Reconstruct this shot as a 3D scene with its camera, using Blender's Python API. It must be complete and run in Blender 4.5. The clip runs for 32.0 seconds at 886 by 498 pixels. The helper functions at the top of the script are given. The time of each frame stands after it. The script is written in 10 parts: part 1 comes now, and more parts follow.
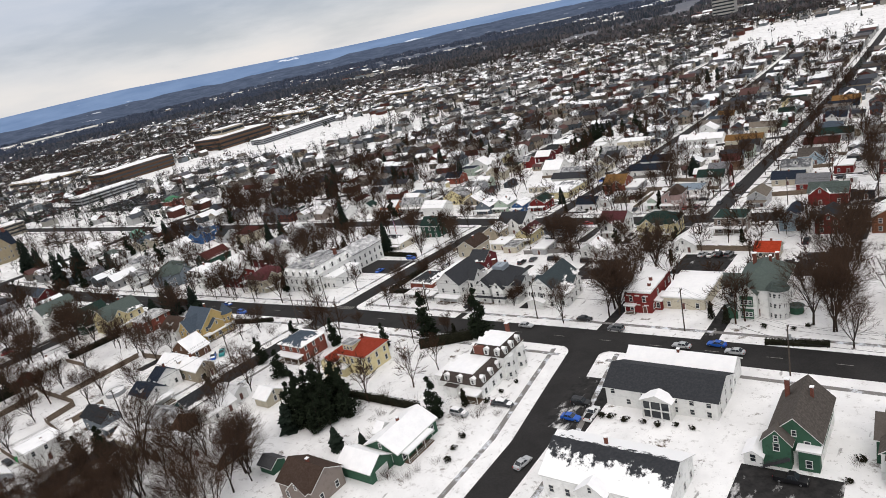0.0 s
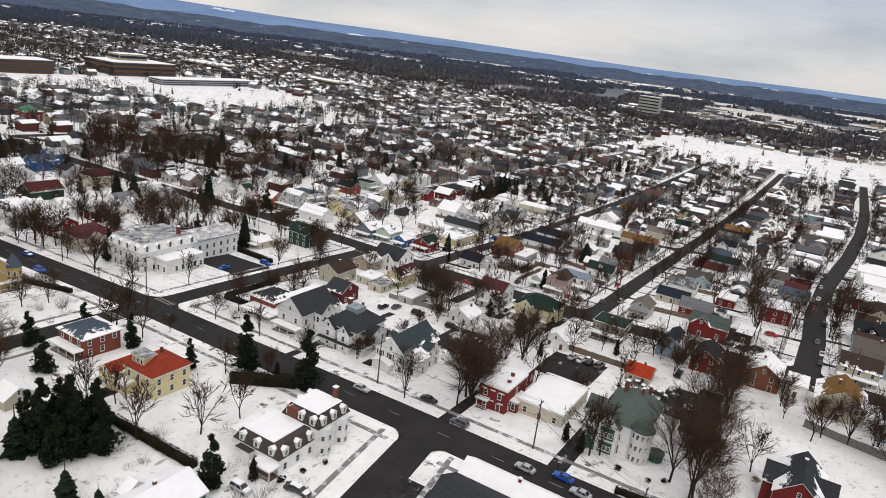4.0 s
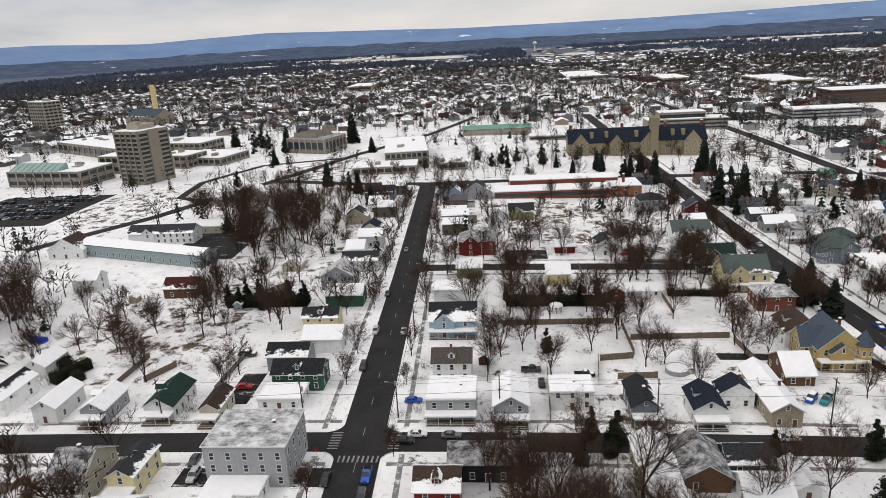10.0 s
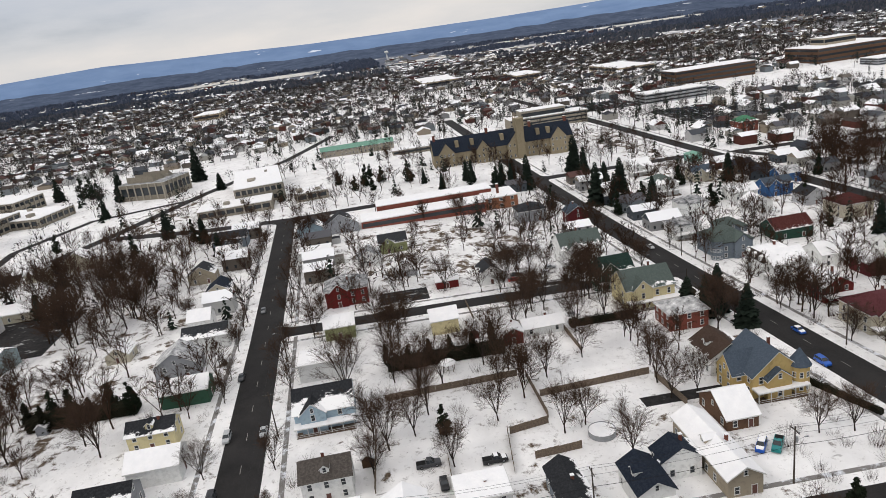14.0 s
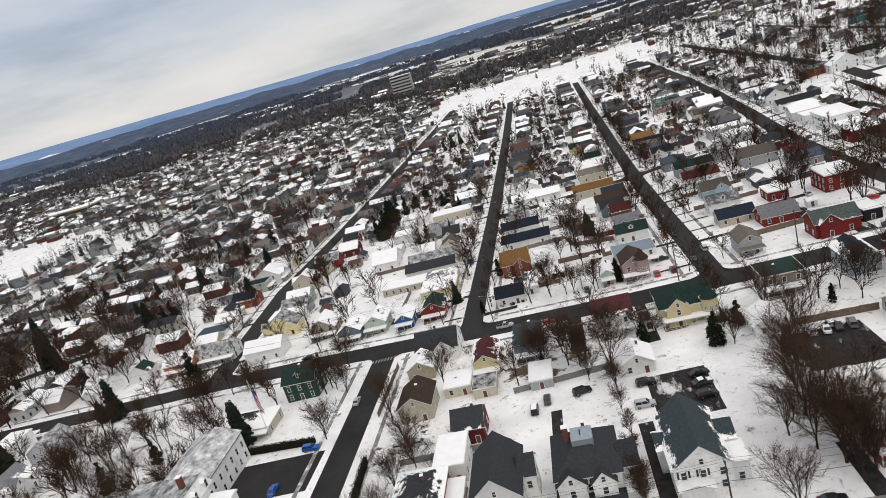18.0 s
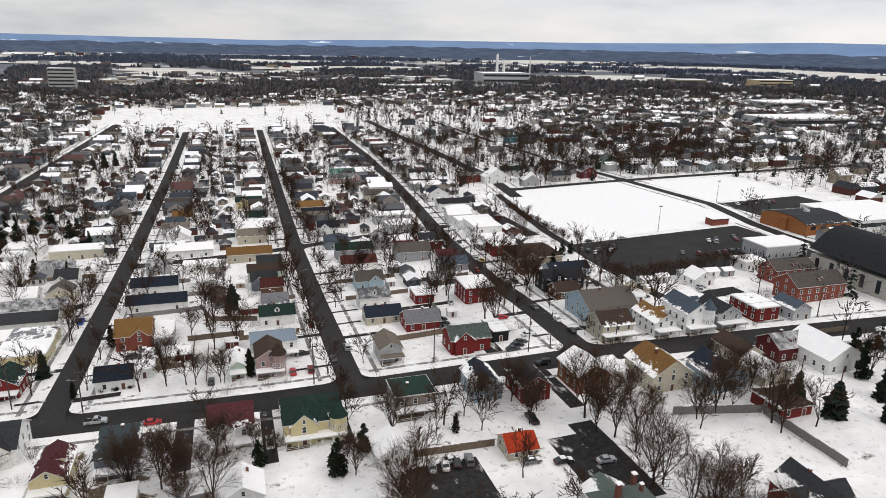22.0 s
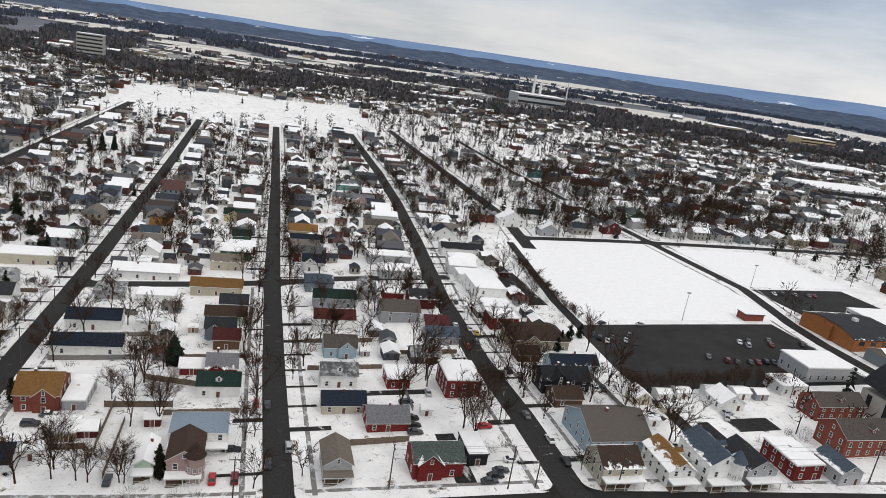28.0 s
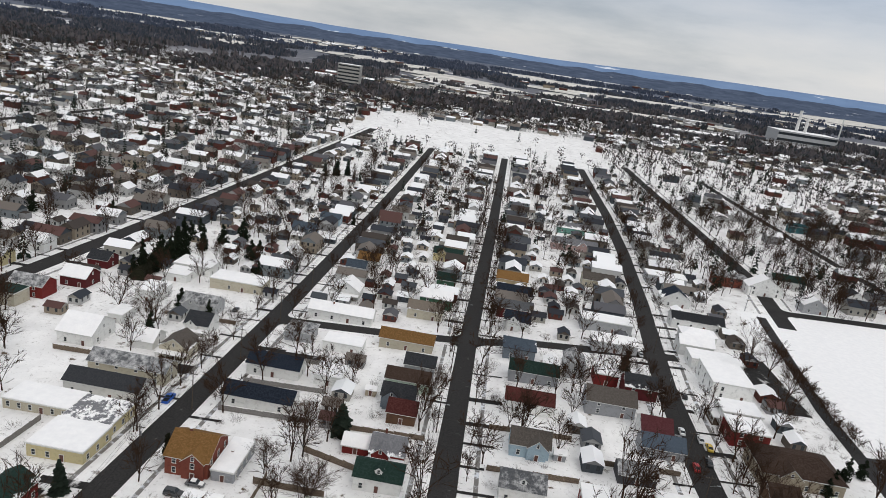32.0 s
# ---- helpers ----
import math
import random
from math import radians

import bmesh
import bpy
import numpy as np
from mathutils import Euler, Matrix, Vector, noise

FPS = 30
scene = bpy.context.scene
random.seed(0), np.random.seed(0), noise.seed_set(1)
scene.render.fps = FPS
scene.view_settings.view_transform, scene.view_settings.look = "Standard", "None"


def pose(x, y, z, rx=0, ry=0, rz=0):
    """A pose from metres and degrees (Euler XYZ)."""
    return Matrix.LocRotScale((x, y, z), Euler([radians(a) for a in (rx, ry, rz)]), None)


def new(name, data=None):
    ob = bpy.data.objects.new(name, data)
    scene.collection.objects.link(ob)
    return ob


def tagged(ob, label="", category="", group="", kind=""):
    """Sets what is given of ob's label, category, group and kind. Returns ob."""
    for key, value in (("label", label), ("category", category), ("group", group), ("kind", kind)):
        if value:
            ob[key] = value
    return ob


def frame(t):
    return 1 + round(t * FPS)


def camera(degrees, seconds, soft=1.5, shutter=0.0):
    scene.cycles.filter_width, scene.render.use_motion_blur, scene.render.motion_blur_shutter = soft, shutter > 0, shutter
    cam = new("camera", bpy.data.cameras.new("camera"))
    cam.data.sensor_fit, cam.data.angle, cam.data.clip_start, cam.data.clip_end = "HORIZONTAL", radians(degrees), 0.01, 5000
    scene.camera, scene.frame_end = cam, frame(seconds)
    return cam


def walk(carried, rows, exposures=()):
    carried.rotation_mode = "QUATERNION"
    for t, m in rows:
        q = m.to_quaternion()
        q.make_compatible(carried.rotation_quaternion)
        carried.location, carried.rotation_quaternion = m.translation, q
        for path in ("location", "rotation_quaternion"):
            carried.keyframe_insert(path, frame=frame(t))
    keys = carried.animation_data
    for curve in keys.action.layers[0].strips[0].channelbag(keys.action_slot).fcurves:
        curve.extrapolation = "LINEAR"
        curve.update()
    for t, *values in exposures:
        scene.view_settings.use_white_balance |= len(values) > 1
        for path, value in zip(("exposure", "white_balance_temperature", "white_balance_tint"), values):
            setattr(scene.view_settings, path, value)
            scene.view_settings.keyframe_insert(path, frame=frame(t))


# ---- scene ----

# ---- camera: seconds, east, north, height, pitch, roll, yaw ----
# the plan below is drawn in units of 1.17 m and brought to metres at the end
UNIT = 1.17
cam = camera(66.6, 32.0, 0.85)
PATH = [
    (0, -0.93, 2.55, 77.45, -18.04, 12.17, 35.95),
    (0.5, -2.26, 4.98, 77.22, -17.93, 9.22, 31.27),
    (1, -3.64, 7.70, 77.08, -17.86, 6.05, 28.83),
    (1.5, -4.93, 10.56, 77.01, -17.79, 2.86, 28.00),
    (2, -6.24, 13.69, 76.90, -17.73, 0.66, 27.84),
    (2.5, -7.69, 17.09, 76.73, -17.68, -0.42, 27.77),
    (4.5, -15.38, 30.31, 75.79, -16.92, -11.40, 37.05),
    (5, -17.10, 32.04, 76.61, -16.82, -14.96, 46.96),
    (5.5, -18.91, 33.20, 77.40, -16.87, -15.87, 58.00),
    (6, -21.09, 34.42, 77.61, -16.81, -16.28, 70.20),
    (6.5, -23.23, 35.19, 77.71, -16.80, -16.08, 82.60),
    (7, -25.57, 35.26, 77.80, -17.02, -12.77, 91.35),
    (7.5, -28.21, 35.49, 77.83, -17.08, -6.84, 94.45),
    (8, -31.38, 35.54, 77.80, -17.16, -2.42, 95.08),
    (8.5, -34.91, 35.46, 77.87, -17.26, 0.14, 95.12),
    (9, -38.66, 35.45, 77.93, -17.33, 1.82, 95.00),
    (9.5, -42.82, 35.40, 77.87, -17.39, 2.64, 94.73),
    (10, -47.12, 35.56, 77.81, -17.43, 3.02, 94.39),
    (10.5, -51.33, 35.62, 77.70, -17.43, 3.53, 93.84),
    (11, -55.70, 35.60, 77.68, -17.47, 4.26, 92.98),
    (11.5, -60.25, 35.75, 77.65, -17.54, 4.75, 91.93),
    (12, -65.02, 36.10, 77.63, -17.60, 5.20, 90.62),
    (12.5, -69.80, 36.54, 77.77, -17.71, 5.80, 88.99),
    (13, -74.54, 37.15, 77.74, -17.79, 6.18, 87.10),
    (13.5, -79.22, 38.18, 77.40, -17.73, 6.53, 85.06),
    (15.5, -97.62, 47.08, 77.58, -18.26, 13.38, 65.47),
    (16, -101.10, 49.35, 77.01, -18.31, 14.24, 56.08),
    (16.5, -103.31, 51.94, 76.68, -18.32, 14.75, 45.46),
    (17, -104.67, 55.27, 76.43, -18.29, 15.28, 33.70),
    (17.5, -105.12, 58.32, 76.17, -18.06, 15.72, 20.57),
    (18, -105.00, 61.24, 75.82, -17.76, 16.09, 6.34),
    (18.5, -104.57, 64.00, 75.73, -17.69, 14.49, -6.18),
    (19, -103.74, 66.20, 75.75, -17.45, 9.57, -12.91),
    (19.5, -102.90, 68.59, 75.74, -17.16, 4.86, -15.39),
    (20, -101.98, 71.28, 76.00, -17.06, 2.32, -16.43),
    (20.5, -100.86, 74.28, 76.35, -16.99, 0.82, -16.97),
    (21, -99.44, 77.47, 76.90, -16.97, -0.24, -17.18),
    (21.5, -97.87, 80.96, 77.59, -16.96, -0.98, -17.28),
    (22, -96.48, 84.59, 78.31, -16.98, -1.35, -17.37),
    (22.5, -95.01, 88.67, 79.06, -16.99, -1.51, -17.46),
    (23, -93.46, 92.75, 80.05, -17.05, -1.60, -17.53),
    (23.5, -91.82, 96.72, 80.86, -17.07, -1.74, -17.57),
    (24, -89.99, 100.63, 81.56, -17.07, -1.90, -17.59),
    (24.5, -87.96, 104.11, 82.39, -17.10, -2.09, -17.57),
    (25, -86.63, 106.21, 83.61, -17.01, -2.07, -17.55),
    (25.5, -87.26, 105.34, 84.21, -16.97, -2.26, -17.96),
    (27.5, -81.27, 117.11, 87.85, -16.65, -6.85, -16.01),
    (28, -79.64, 121.20, 88.31, -16.74, -8.47, -13.90),
    (28.5, -77.95, 125.63, 88.37, -16.79, -8.66, -11.72),
    (29, -76.25, 130.10, 88.45, -16.85, -8.98, -9.19),
    (29.5, -74.87, 135.02, 88.71, -16.94, -9.33, -6.44),
    (30, -73.98, 139.90, 88.97, -17.05, -9.38, -3.70),
    (30.5, -73.17, 144.91, 89.15, -17.13, -9.30, -1.04),
    (31, -72.45, 149.99, 89.15, -17.23, -9.14, 1.53),
    (31.5, -71.89, 155.22, 89.02, -17.26, -8.83, 3.92),
    (32, -71.55, 160.42, 88.81, -17.28, -8.25, 6.03),
]
walk(cam, [(t, pose(UNIT * x, UNIT * y, UNIT * z, 90 + p, r, w)) for t, x, y, z, p, r, w in PATH],
     ((0, -0.14, 6550, 13), (4, -0.21, 6550, 13), (12, -0.26, 6550, 13), (18, -0.2, 6550, 12), (25, -0.14, 6550, 12), (27.5, -0.26, 6480, 11), (32, -0.38, 6420, 11)))

# ---- overcast winter light ----
SUN_EL, SUN_AZ = 40.0, 155.0
world = bpy.data.worlds.new("overcast_sky")
scene.world = world
world.use_nodes = True
wn, wl = world.node_tree.nodes, world.node_tree.links
wn.clear()
w_out = wn.new("ShaderNodeOutputWorld")
sky = wn.new("ShaderNodeTexSky")
sky.sky_type, sky.sun_disc = "NISHITA", False
sky.sun_elevation, sky.sun_rotation = radians(SUN_EL), radians(SUN_AZ)
bg_sky = wn.new("ShaderNodeBackground")
bg_sky.inputs["Strength"].default_value = 0.10
wl.new(sky.outputs["Color"], bg_sky.inputs["Color"])
tc = wn.new("ShaderNodeTexCoord")
flat_sky = wn.new("ShaderNodeMapping")
flat_sky.inputs["Scale"].default_value = (1.4, 1.4, 6.0)
wl.new(tc.outputs["Generated"], flat_sky.inputs["Vector"])
cloud = wn.new("ShaderNodeTexNoise")
cloud.inputs["Scale"].default_value, cloud.inputs["Detail"].default_value, cloud.inputs["Roughness"].default_value = 1.7, 7.0, 0.56
wl.new(flat_sky.outputs["Vector"], cloud.inputs["Vector"])
ramp = wn.new("ShaderNodeValToRGB")
ramp.color_ramp.elements[0].position, ramp.color_ramp.elements[0].color = 0.36, (0.62, 0.66, 0.69, 1)
ramp.color_ramp.elements[1].position, ramp.color_ramp.elements[1].color = 0.66, (0.99, 0.96, 0.92, 1)
mid = ramp.color_ramp.elements.new(0.5)
mid.color = (0.84, 0.85, 0.85, 1)
wl.new(cloud.outputs["Fac"], ramp.inputs["Fac"])
bg_cloud = wn.new("ShaderNodeBackground")
# an overcast sky grows brighter towards the zenith
up = wn.new("ShaderNodeSeparateXYZ")
wl.new(tc.outputs["Generated"], up.inputs[0])
lift_ = wn.new("ShaderNodeMapRange")
lift_.inputs["From Min"].default_value, lift_.inputs["From Max"].default_value, lift_.inputs["To Min"].default_value, lift_.inputs["To Max"].default_value = 0.05, 1.0, 1.0, 1.72
wl.new(up.outputs["Z"], lift_.inputs["Value"])
# and towards the side where the sun stands behind the clouds
east_ = wn.new("ShaderNodeMapRange")
east_.inputs["From Min"].default_value, east_.inputs["From Max"].default_value, east_.inputs["To Min"].default_value, east_.inputs["To Max"].default_value = 0.05, 0.75, 1.0, 1.2
wl.new(up.outputs["X"], east_.inputs["Value"])
glow_ = wn.new("ShaderNodeMath")
glow_.operation = "MULTIPLY"
wl.new(lift_.outputs["Result"], glow_.inputs[0])
wl.new(east_.outputs["Result"], glow_.inputs[1])
wl.new(glow_.outputs[0], bg_cloud.inputs["Strength"])
layer = wn.new("ShaderNodeValToRGB")
for k_, (at_, tint_) in enumerate(((0.03, (1, 1, 1, 1)), (0.12, (0.68, 0.75, 0.86, 1)), (0.4, (0.76, 0.81, 0.88, 1)), (0.75, (1.06, 1.04, 1.02, 1)))):
    stop_ = layer.color_ramp.elements[k_] if k_ < 2 else layer.color_ramp.elements.new(at_)
    stop_.position, stop_.color = at_, tint_
wl.new(up.outputs["Z"], layer.inputs["Fac"])
both_ = wn.new("ShaderNodeMix")
both_.data_type, both_.blend_type = "RGBA", "MULTIPLY"
both_.inputs["Factor"].default_value = 1.0
wl.new(ramp.outputs["Color"], both_.inputs["A"])
wl.new(layer.outputs["Color"], both_.inputs["B"])
wl.new(both_.outputs["Result"], bg_cloud.inputs["Color"])
w_mix = wn.new("ShaderNodeMixShader")
w_mix.inputs["Fac"].default_value = 0.9
wl.new(bg_sky.outputs[0], w_mix.inputs[1])
wl.new(bg_cloud.outputs[0], w_mix.inputs[2])
wl.new(w_mix.outputs[0], w_out.inputs["Surface"])
sun = new("sun", bpy.data.lights.new("sun", "SUN"))
sun.data.energy, sun.data.angle, sun.data.color = 0.85, radians(12), (1.0, 0.95, 0.87)
sun.rotation_euler = (radians(90 - SUN_EL), 0, radians(180 - SUN_AZ))
scene.view_settings.exposure = 0.0

# ---- the lie of the land: falls gently to the north ----
COS_G, SIN_G = math.cos(radians(27.8)), math.sin(radians(27.8))


def gz(x, y):
    """Height of the ground at a place of the town."""
    u, v = (COS_G * x + SIN_G * y) / 100, (-SIN_G * x + COS_G * y - 150) / 100
    k = 1 / (1 + (u * u + v * v) / 25)
    return (1.164 * u + -3.357 * v) * k + (0.325 * u * u + -0.557 * u * v + -1.770 * v * v) * k * k


# ---- materials ----
MATS = {}


def nodes_of(name):
    m = bpy.data.materials.new(name)
    m.use_nodes = True
    b = m.node_tree.nodes["Principled BSDF"]
    b.inputs["Specular IOR Level"].default_value = 0.08
    return m, m.node_tree.nodes, m.node_tree.links, b


def spot(nt, scale, detail=4.0, rough=0.55, coords="Object", stretch=None):
    """A noise in metres of the object or of the world."""
    n, l = nt.nodes, nt.links
    if coords == "World":
        c = n.new("ShaderNodeNewGeometry").outputs["Position"]
    else:
        c = n.new("ShaderNodeTexCoord").outputs["Object"]
    if stretch:
        mp = n.new("ShaderNodeMapping")
        mp.inputs["Scale"].default_value = stretch
        l.new(c, mp.inputs["Vector"])
        c = mp.outputs["Vector"]
    t = n.new("ShaderNodeTexNoise")
    t.inputs["Scale"].default_value, t.inputs["Detail"].default_value, t.inputs["Roughness"].default_value = scale, detail, rough
    l.new(c, t.inputs["Vector"])
    return t.outputs["Fac"]


def step(nt, value, lo, hi):
    n = nt.nodes.new("ShaderNodeMapRange")
    n.inputs["From Min"].default_value, n.inputs["From Max"].default_value = lo, hi
    nt.links.new(value, n.inputs["Value"])
    return n.outputs["Result"]


def mixc(nt, fac, a, b):
    n = nt.nodes.new("ShaderNodeMix")
    n.data_type = "RGBA"
    for sock, v in ((n.inputs["Factor"], fac), (n.inputs["A"], a), (n.inputs["B"], b)):
        if isinstance(v, (tuple, list)):
            sock.default_value = (*v[:3], 1)
        elif isinstance(v, (int, float)):
            sock.default_value = v
        else:
            nt.links.new(v, sock)
    return n.outputs["Result"]


def bump(nt, bsdf, height, strength, dist):
    b = nt.nodes.new("ShaderNodeBump")
    b.inputs["Strength"].default_value, b.inputs["Distance"].default_value = strength, dist
    nt.links.new(height, b.inputs["Height"])
    nt.links.new(b.outputs["Normal"], bsdf.inputs["Normal"])


SNOW = (0.88, 0.875, 0.87)


def plain(name, colour, rough=0.7, metal=0.0, vary=0.12, scale=2.0, coords="Object"):
    """A paint, stone or metal with uneven tone."""
    if name in MATS:
        return MATS[name]
    m, n, l, b = nodes_of(name)
    nt = m.node_tree
    lo, hi = [c * (1 - vary) for c in colour], [min(1, c * (1 + vary)) for c in colour]
    f = step(nt, spot(nt, scale, 5.0, 0.6, coords), 0.3, 0.7)
    l.new(mixc(nt, f, lo, hi), b.inputs["Base Color"])
    b.inputs["Roughness"].default_value, b.inputs["Metallic"].default_value = rough, metal
    if rough < 0.45:
        b.inputs["Specular IOR Level"].default_value = 0.5
    MATS[name] = m
    return m


def siding(name, colour, rough=0.65):
    """Painted clapboards, weathered, a little different on every house."""
    key = "wall_" + name
    if key in MATS:
        return MATS[key]
    m, n, l, b = nodes_of(key)
    nt = m.node_tree
    rnd = n.new("ShaderNodeObjectInfo").outputs["Random"]
    base = mixc(nt, rnd, [c * 0.8 for c in colour], [min(1, c * 1.08) for c in colour])
    dirt = step(nt, spot(nt, 0.9, 5.0, 0.65), 0.5, 0.8)
    col = mixc(nt, dirt, base, [c * 0.62 for c in colour])
    l.new(col, b.inputs["Base Color"])
    b.inputs["Roughness"].default_value = rough
    w = n.new("ShaderNodeTexWave")
    w.bands_direction, w.wave_profile = "Z", "SAW"
    w.inputs["Scale"].default_value = 1.1
    c = n.new("ShaderNodeTexCoord")
    l.new(c.outputs["Object"], w.inputs["Vector"])
    bump(nt, b, w.outputs["Fac"], 0.5, 0.03)
    MATS[key] = m
    return m


def roofing(name, colour, cover, rough=0.85):
    """Shingles with old snow lying on part of them."""
    cover = round(cover * 4) / 4 if cover > 0.06 else 0.0
    key = "roof_%s_%d" % (name, round(cover * 100))
    if key in MATS:
        return MATS[key]
    m, n, l, b = nodes_of(key)
    nt = m.node_tree
    rnd = n.new("ShaderNodeObjectInfo").outputs["Random"]
    tone = mixc(nt, rnd, [c * 0.75 for c in colour], [min(1, c * 1.25) for c in colour])
    worn = step(nt, spot(nt, 2.2, 6.0, 0.7), 0.42, 0.72)
    col = mixc(nt, worn, tone, [min(1, c * 1.4 + 0.012) for c in colour])
    if cover > 0:
        # old snow keeps to the eaves and to the north slopes
        s = spot(nt, 0.5, 7.0, 0.7, "World", (1.0, 0.7, 1.4))
        if name in ("tar", "grey"):
            lim = 0.66 - 0.36 * cover
            mask = step(nt, s, lim - 0.08, lim + 0.36)
        else:
            gen, nor = n.new("ShaderNodeSeparateXYZ"), n.new("ShaderNodeSeparateXYZ")
            l.new(n.new("ShaderNodeTexCoord").outputs["Generated"], gen.inputs[0])
            l.new(n.new("ShaderNodeNewGeometry").outputs["Normal"], nor.inputs[0])
            total = None
            for sock, k in ((s, 0.5), (gen.outputs["Z"], -0.3), (nor.outputs["Y"], 0.12), (rnd, 0.1)):
                ma = n.new("ShaderNodeMath")
                ma.operation = "MULTIPLY_ADD"
                l.new(sock, ma.inputs[0])
                ma.inputs[1].default_value = k
                if total is None:
                    ma.inputs[2].default_value = 0.25
                else:
                    l.new(total, ma.inputs[2])
                total = ma.outputs[0]
            lim = 0.6 - 0.36 * cover
            mask = step(nt, total, lim, lim + 0.035)
        col = mixc(nt, mask, col, SNOW)
    l.new(col, b.inputs["Base Color"])
    b.inputs["Roughness"].default_value = rough
    w = n.new("ShaderNodeTexWave")
    w.bands_direction = "Z"
    w.inputs["Scale"].default_value = 2.6
    c = n.new("ShaderNodeTexCoord")
    l.new(c.outputs["Object"], w.inputs["Vector"])
    bump(nt, b, w.outputs["Fac"], 0.4, 0.02)
    MATS[key] = m
    return m


def snow_mat(name="snow_cover"):
    if name in MATS:
        return MATS[name]
    m, n, l, b = nodes_of(name)
    nt = m.node_tree
    f = step(nt, spot(nt, 0.5, 6.0, 0.6, "World"), 0.35, 0.75)
    l.new(mixc(nt, f, (0.82, 0.815, 0.82), (0.9, 0.89, 0.885)), b.inputs["Base Color"])
    b.inputs["Roughness"].default_value = 0.6
    bump(nt, b, spot(nt, 1.6, 6.0, 0.65, "World"), 0.45, 0.25)
    MATS[name] = m
    return m


WALLS = dict(rowgrey=(0.25, 0.31, 0.32), white=(0.78, 0.78, 0.76), ltgrey=(0.4, 0.408, 0.416), grey=(0.288, 0.296, 0.312), bluegrey=(0.17, 0.2, 0.23), cream=(0.496, 0.456, 0.36),
             paleyel=(0.64, 0.56, 0.33), yellow=(0.52, 0.38, 0.16), tan=(0.336, 0.288, 0.216), taupe=(0.24, 0.2, 0.176), brown=(0.112, 0.064, 0.04), brick=(0.216, 0.068, 0.048),
             brickor=(0.24, 0.104, 0.06), red=(0.165, 0.026, 0.024), dkred=(0.105, 0.022, 0.024), green=(0.044, 0.104, 0.068), dkgreen=(0.024, 0.06, 0.044), olive=(0.224, 0.24, 0.12),
             ltblue=(0.32, 0.416, 0.48), blue=(0.048, 0.128, 0.288), teal=(0.048, 0.136, 0.152), teal2=(0.176, 0.36, 0.304), palegreen=(0.4, 0.48, 0.4), orange=(0.44, 0.176, 0.096),
             pink=(0.37, 0.265, 0.25), black=(0.024, 0.024, 0.028), dkgrey2=(0.08, 0.08, 0.088), ochrew=(0.4, 0.32, 0.2), stone=(0.3, 0.25, 0.165), concrete=(0.27, 0.24, 0.19))
ROOFS = dict(tealgrey=(0.034, 0.045, 0.049), taupe_slate=(0.054, 0.0432, 0.0382), snow=(0.156, 0.156, 0.166), dark=(0.0181, 0.0192, 0.0217), dkgrey=(0.0285, 0.0301, 0.0337), grey=(0.0778, 0.0806, 0.0857), tar=(0.0518, 0.0518, 0.0544), navy=(0.013, 0.0181, 0.0285),
             brown=(0.0441, 0.0285, 0.0217), greybrown=(0.0778, 0.0674, 0.0596), dkgreen=(0.013, 0.0285, 0.0233), greygreen=(0.07, 0.088, 0.08), slate=(0.0518, 0.0674, 0.0878),
             maroon=(0.0674, 0.0207, 0.0233), dkred=(0.0622, 0.0181, 0.0156), ochre=(0.156, 0.0828, 0.0285), tan=(0.135, 0.114, 0.0936), orange=(0.311, 0.0363, 0.013), orangered=(0.207, 0.0311, 0.0156),
             ltbluer=(0.181, 0.223, 0.269), teal=(0.0156, 0.0622, 0.0727), teal2=(0.156, 0.301, 0.233), green=(0.0518, 0.156, 0.0878))
M_SNOW = snow_mat()
M_TRIM = plain("white_trim", (0.62, 0.62, 0.6), 0.6)
M_DARKTRIM = plain("dark_trim", (0.05, 0.05, 0.055), 0.6)
M_BRICKC = plain("chimney_brick", (0.15, 0.06, 0.045), 0.9, vary=0.3, scale=8)
M_WOOD = plain("weathered_wood", (0.13, 0.095, 0.07), 0.9, vary=0.35, scale=3)
M_GLASS, _, _, gb = nodes_of("window_glass")
gb.inputs["Specular IOR Level"].default_value = 0.5
gb.inputs["Base Color"].default_value, gb.inputs["Roughness"].default_value = (0.025, 0.03, 0.035, 1), 0.08
M_ASPH, _, l_, ab_ = nodes_of("asphalt")
nt_ = M_ASPH.node_tree
dry = step(nt_, spot(nt_, 0.09, 7.0, 0.66, "World"), 0.32, 0.72)
fine = step(nt_, spot(nt_, 3.0, 4.0, 0.7, "World"), 0.35, 0.7)
l_.new(mixc(nt_, 0.5, mixc(nt_, dry, (0.015, 0.0142, 0.0142), (0.047, 0.045, 0.044)), mixc(nt_, fine, (0.017, 0.016, 0.0162), (0.04, 0.038, 0.037))), ab_.inputs["Base Color"])
ab_.inputs["Roughness"].default_value = 0.75
M_STREET, _, l_, st_ = nodes_of("slushy_asphalt")
nt_ = M_STREET.node_tree
slush = step(nt_, spot(nt_, 0.3, 8.0, 0.7, "World"), 0.63, 0.8)
l_.new(mixc(nt_, slush, mixc(nt_, step(nt_, spot(nt_, 2.2, 5.0, 0.7, "World"), 0.35, 0.7), (0.022, 0.021, 0.021), (0.05, 0.048, 0.047)), (0.25, 0.245, 0.24)), st_.inputs["Base Color"])
st_.inputs["Roughness"].default_value = 0.8
M_LOT, _, l_, lb_ = nodes_of("snowy_asphalt")
nt_ = M_LOT.node_tree
pack = step(nt_, spot(nt_, 0.22, 7.0, 0.68, "World", (1, 0.45, 1)), 0.57, 0.66)
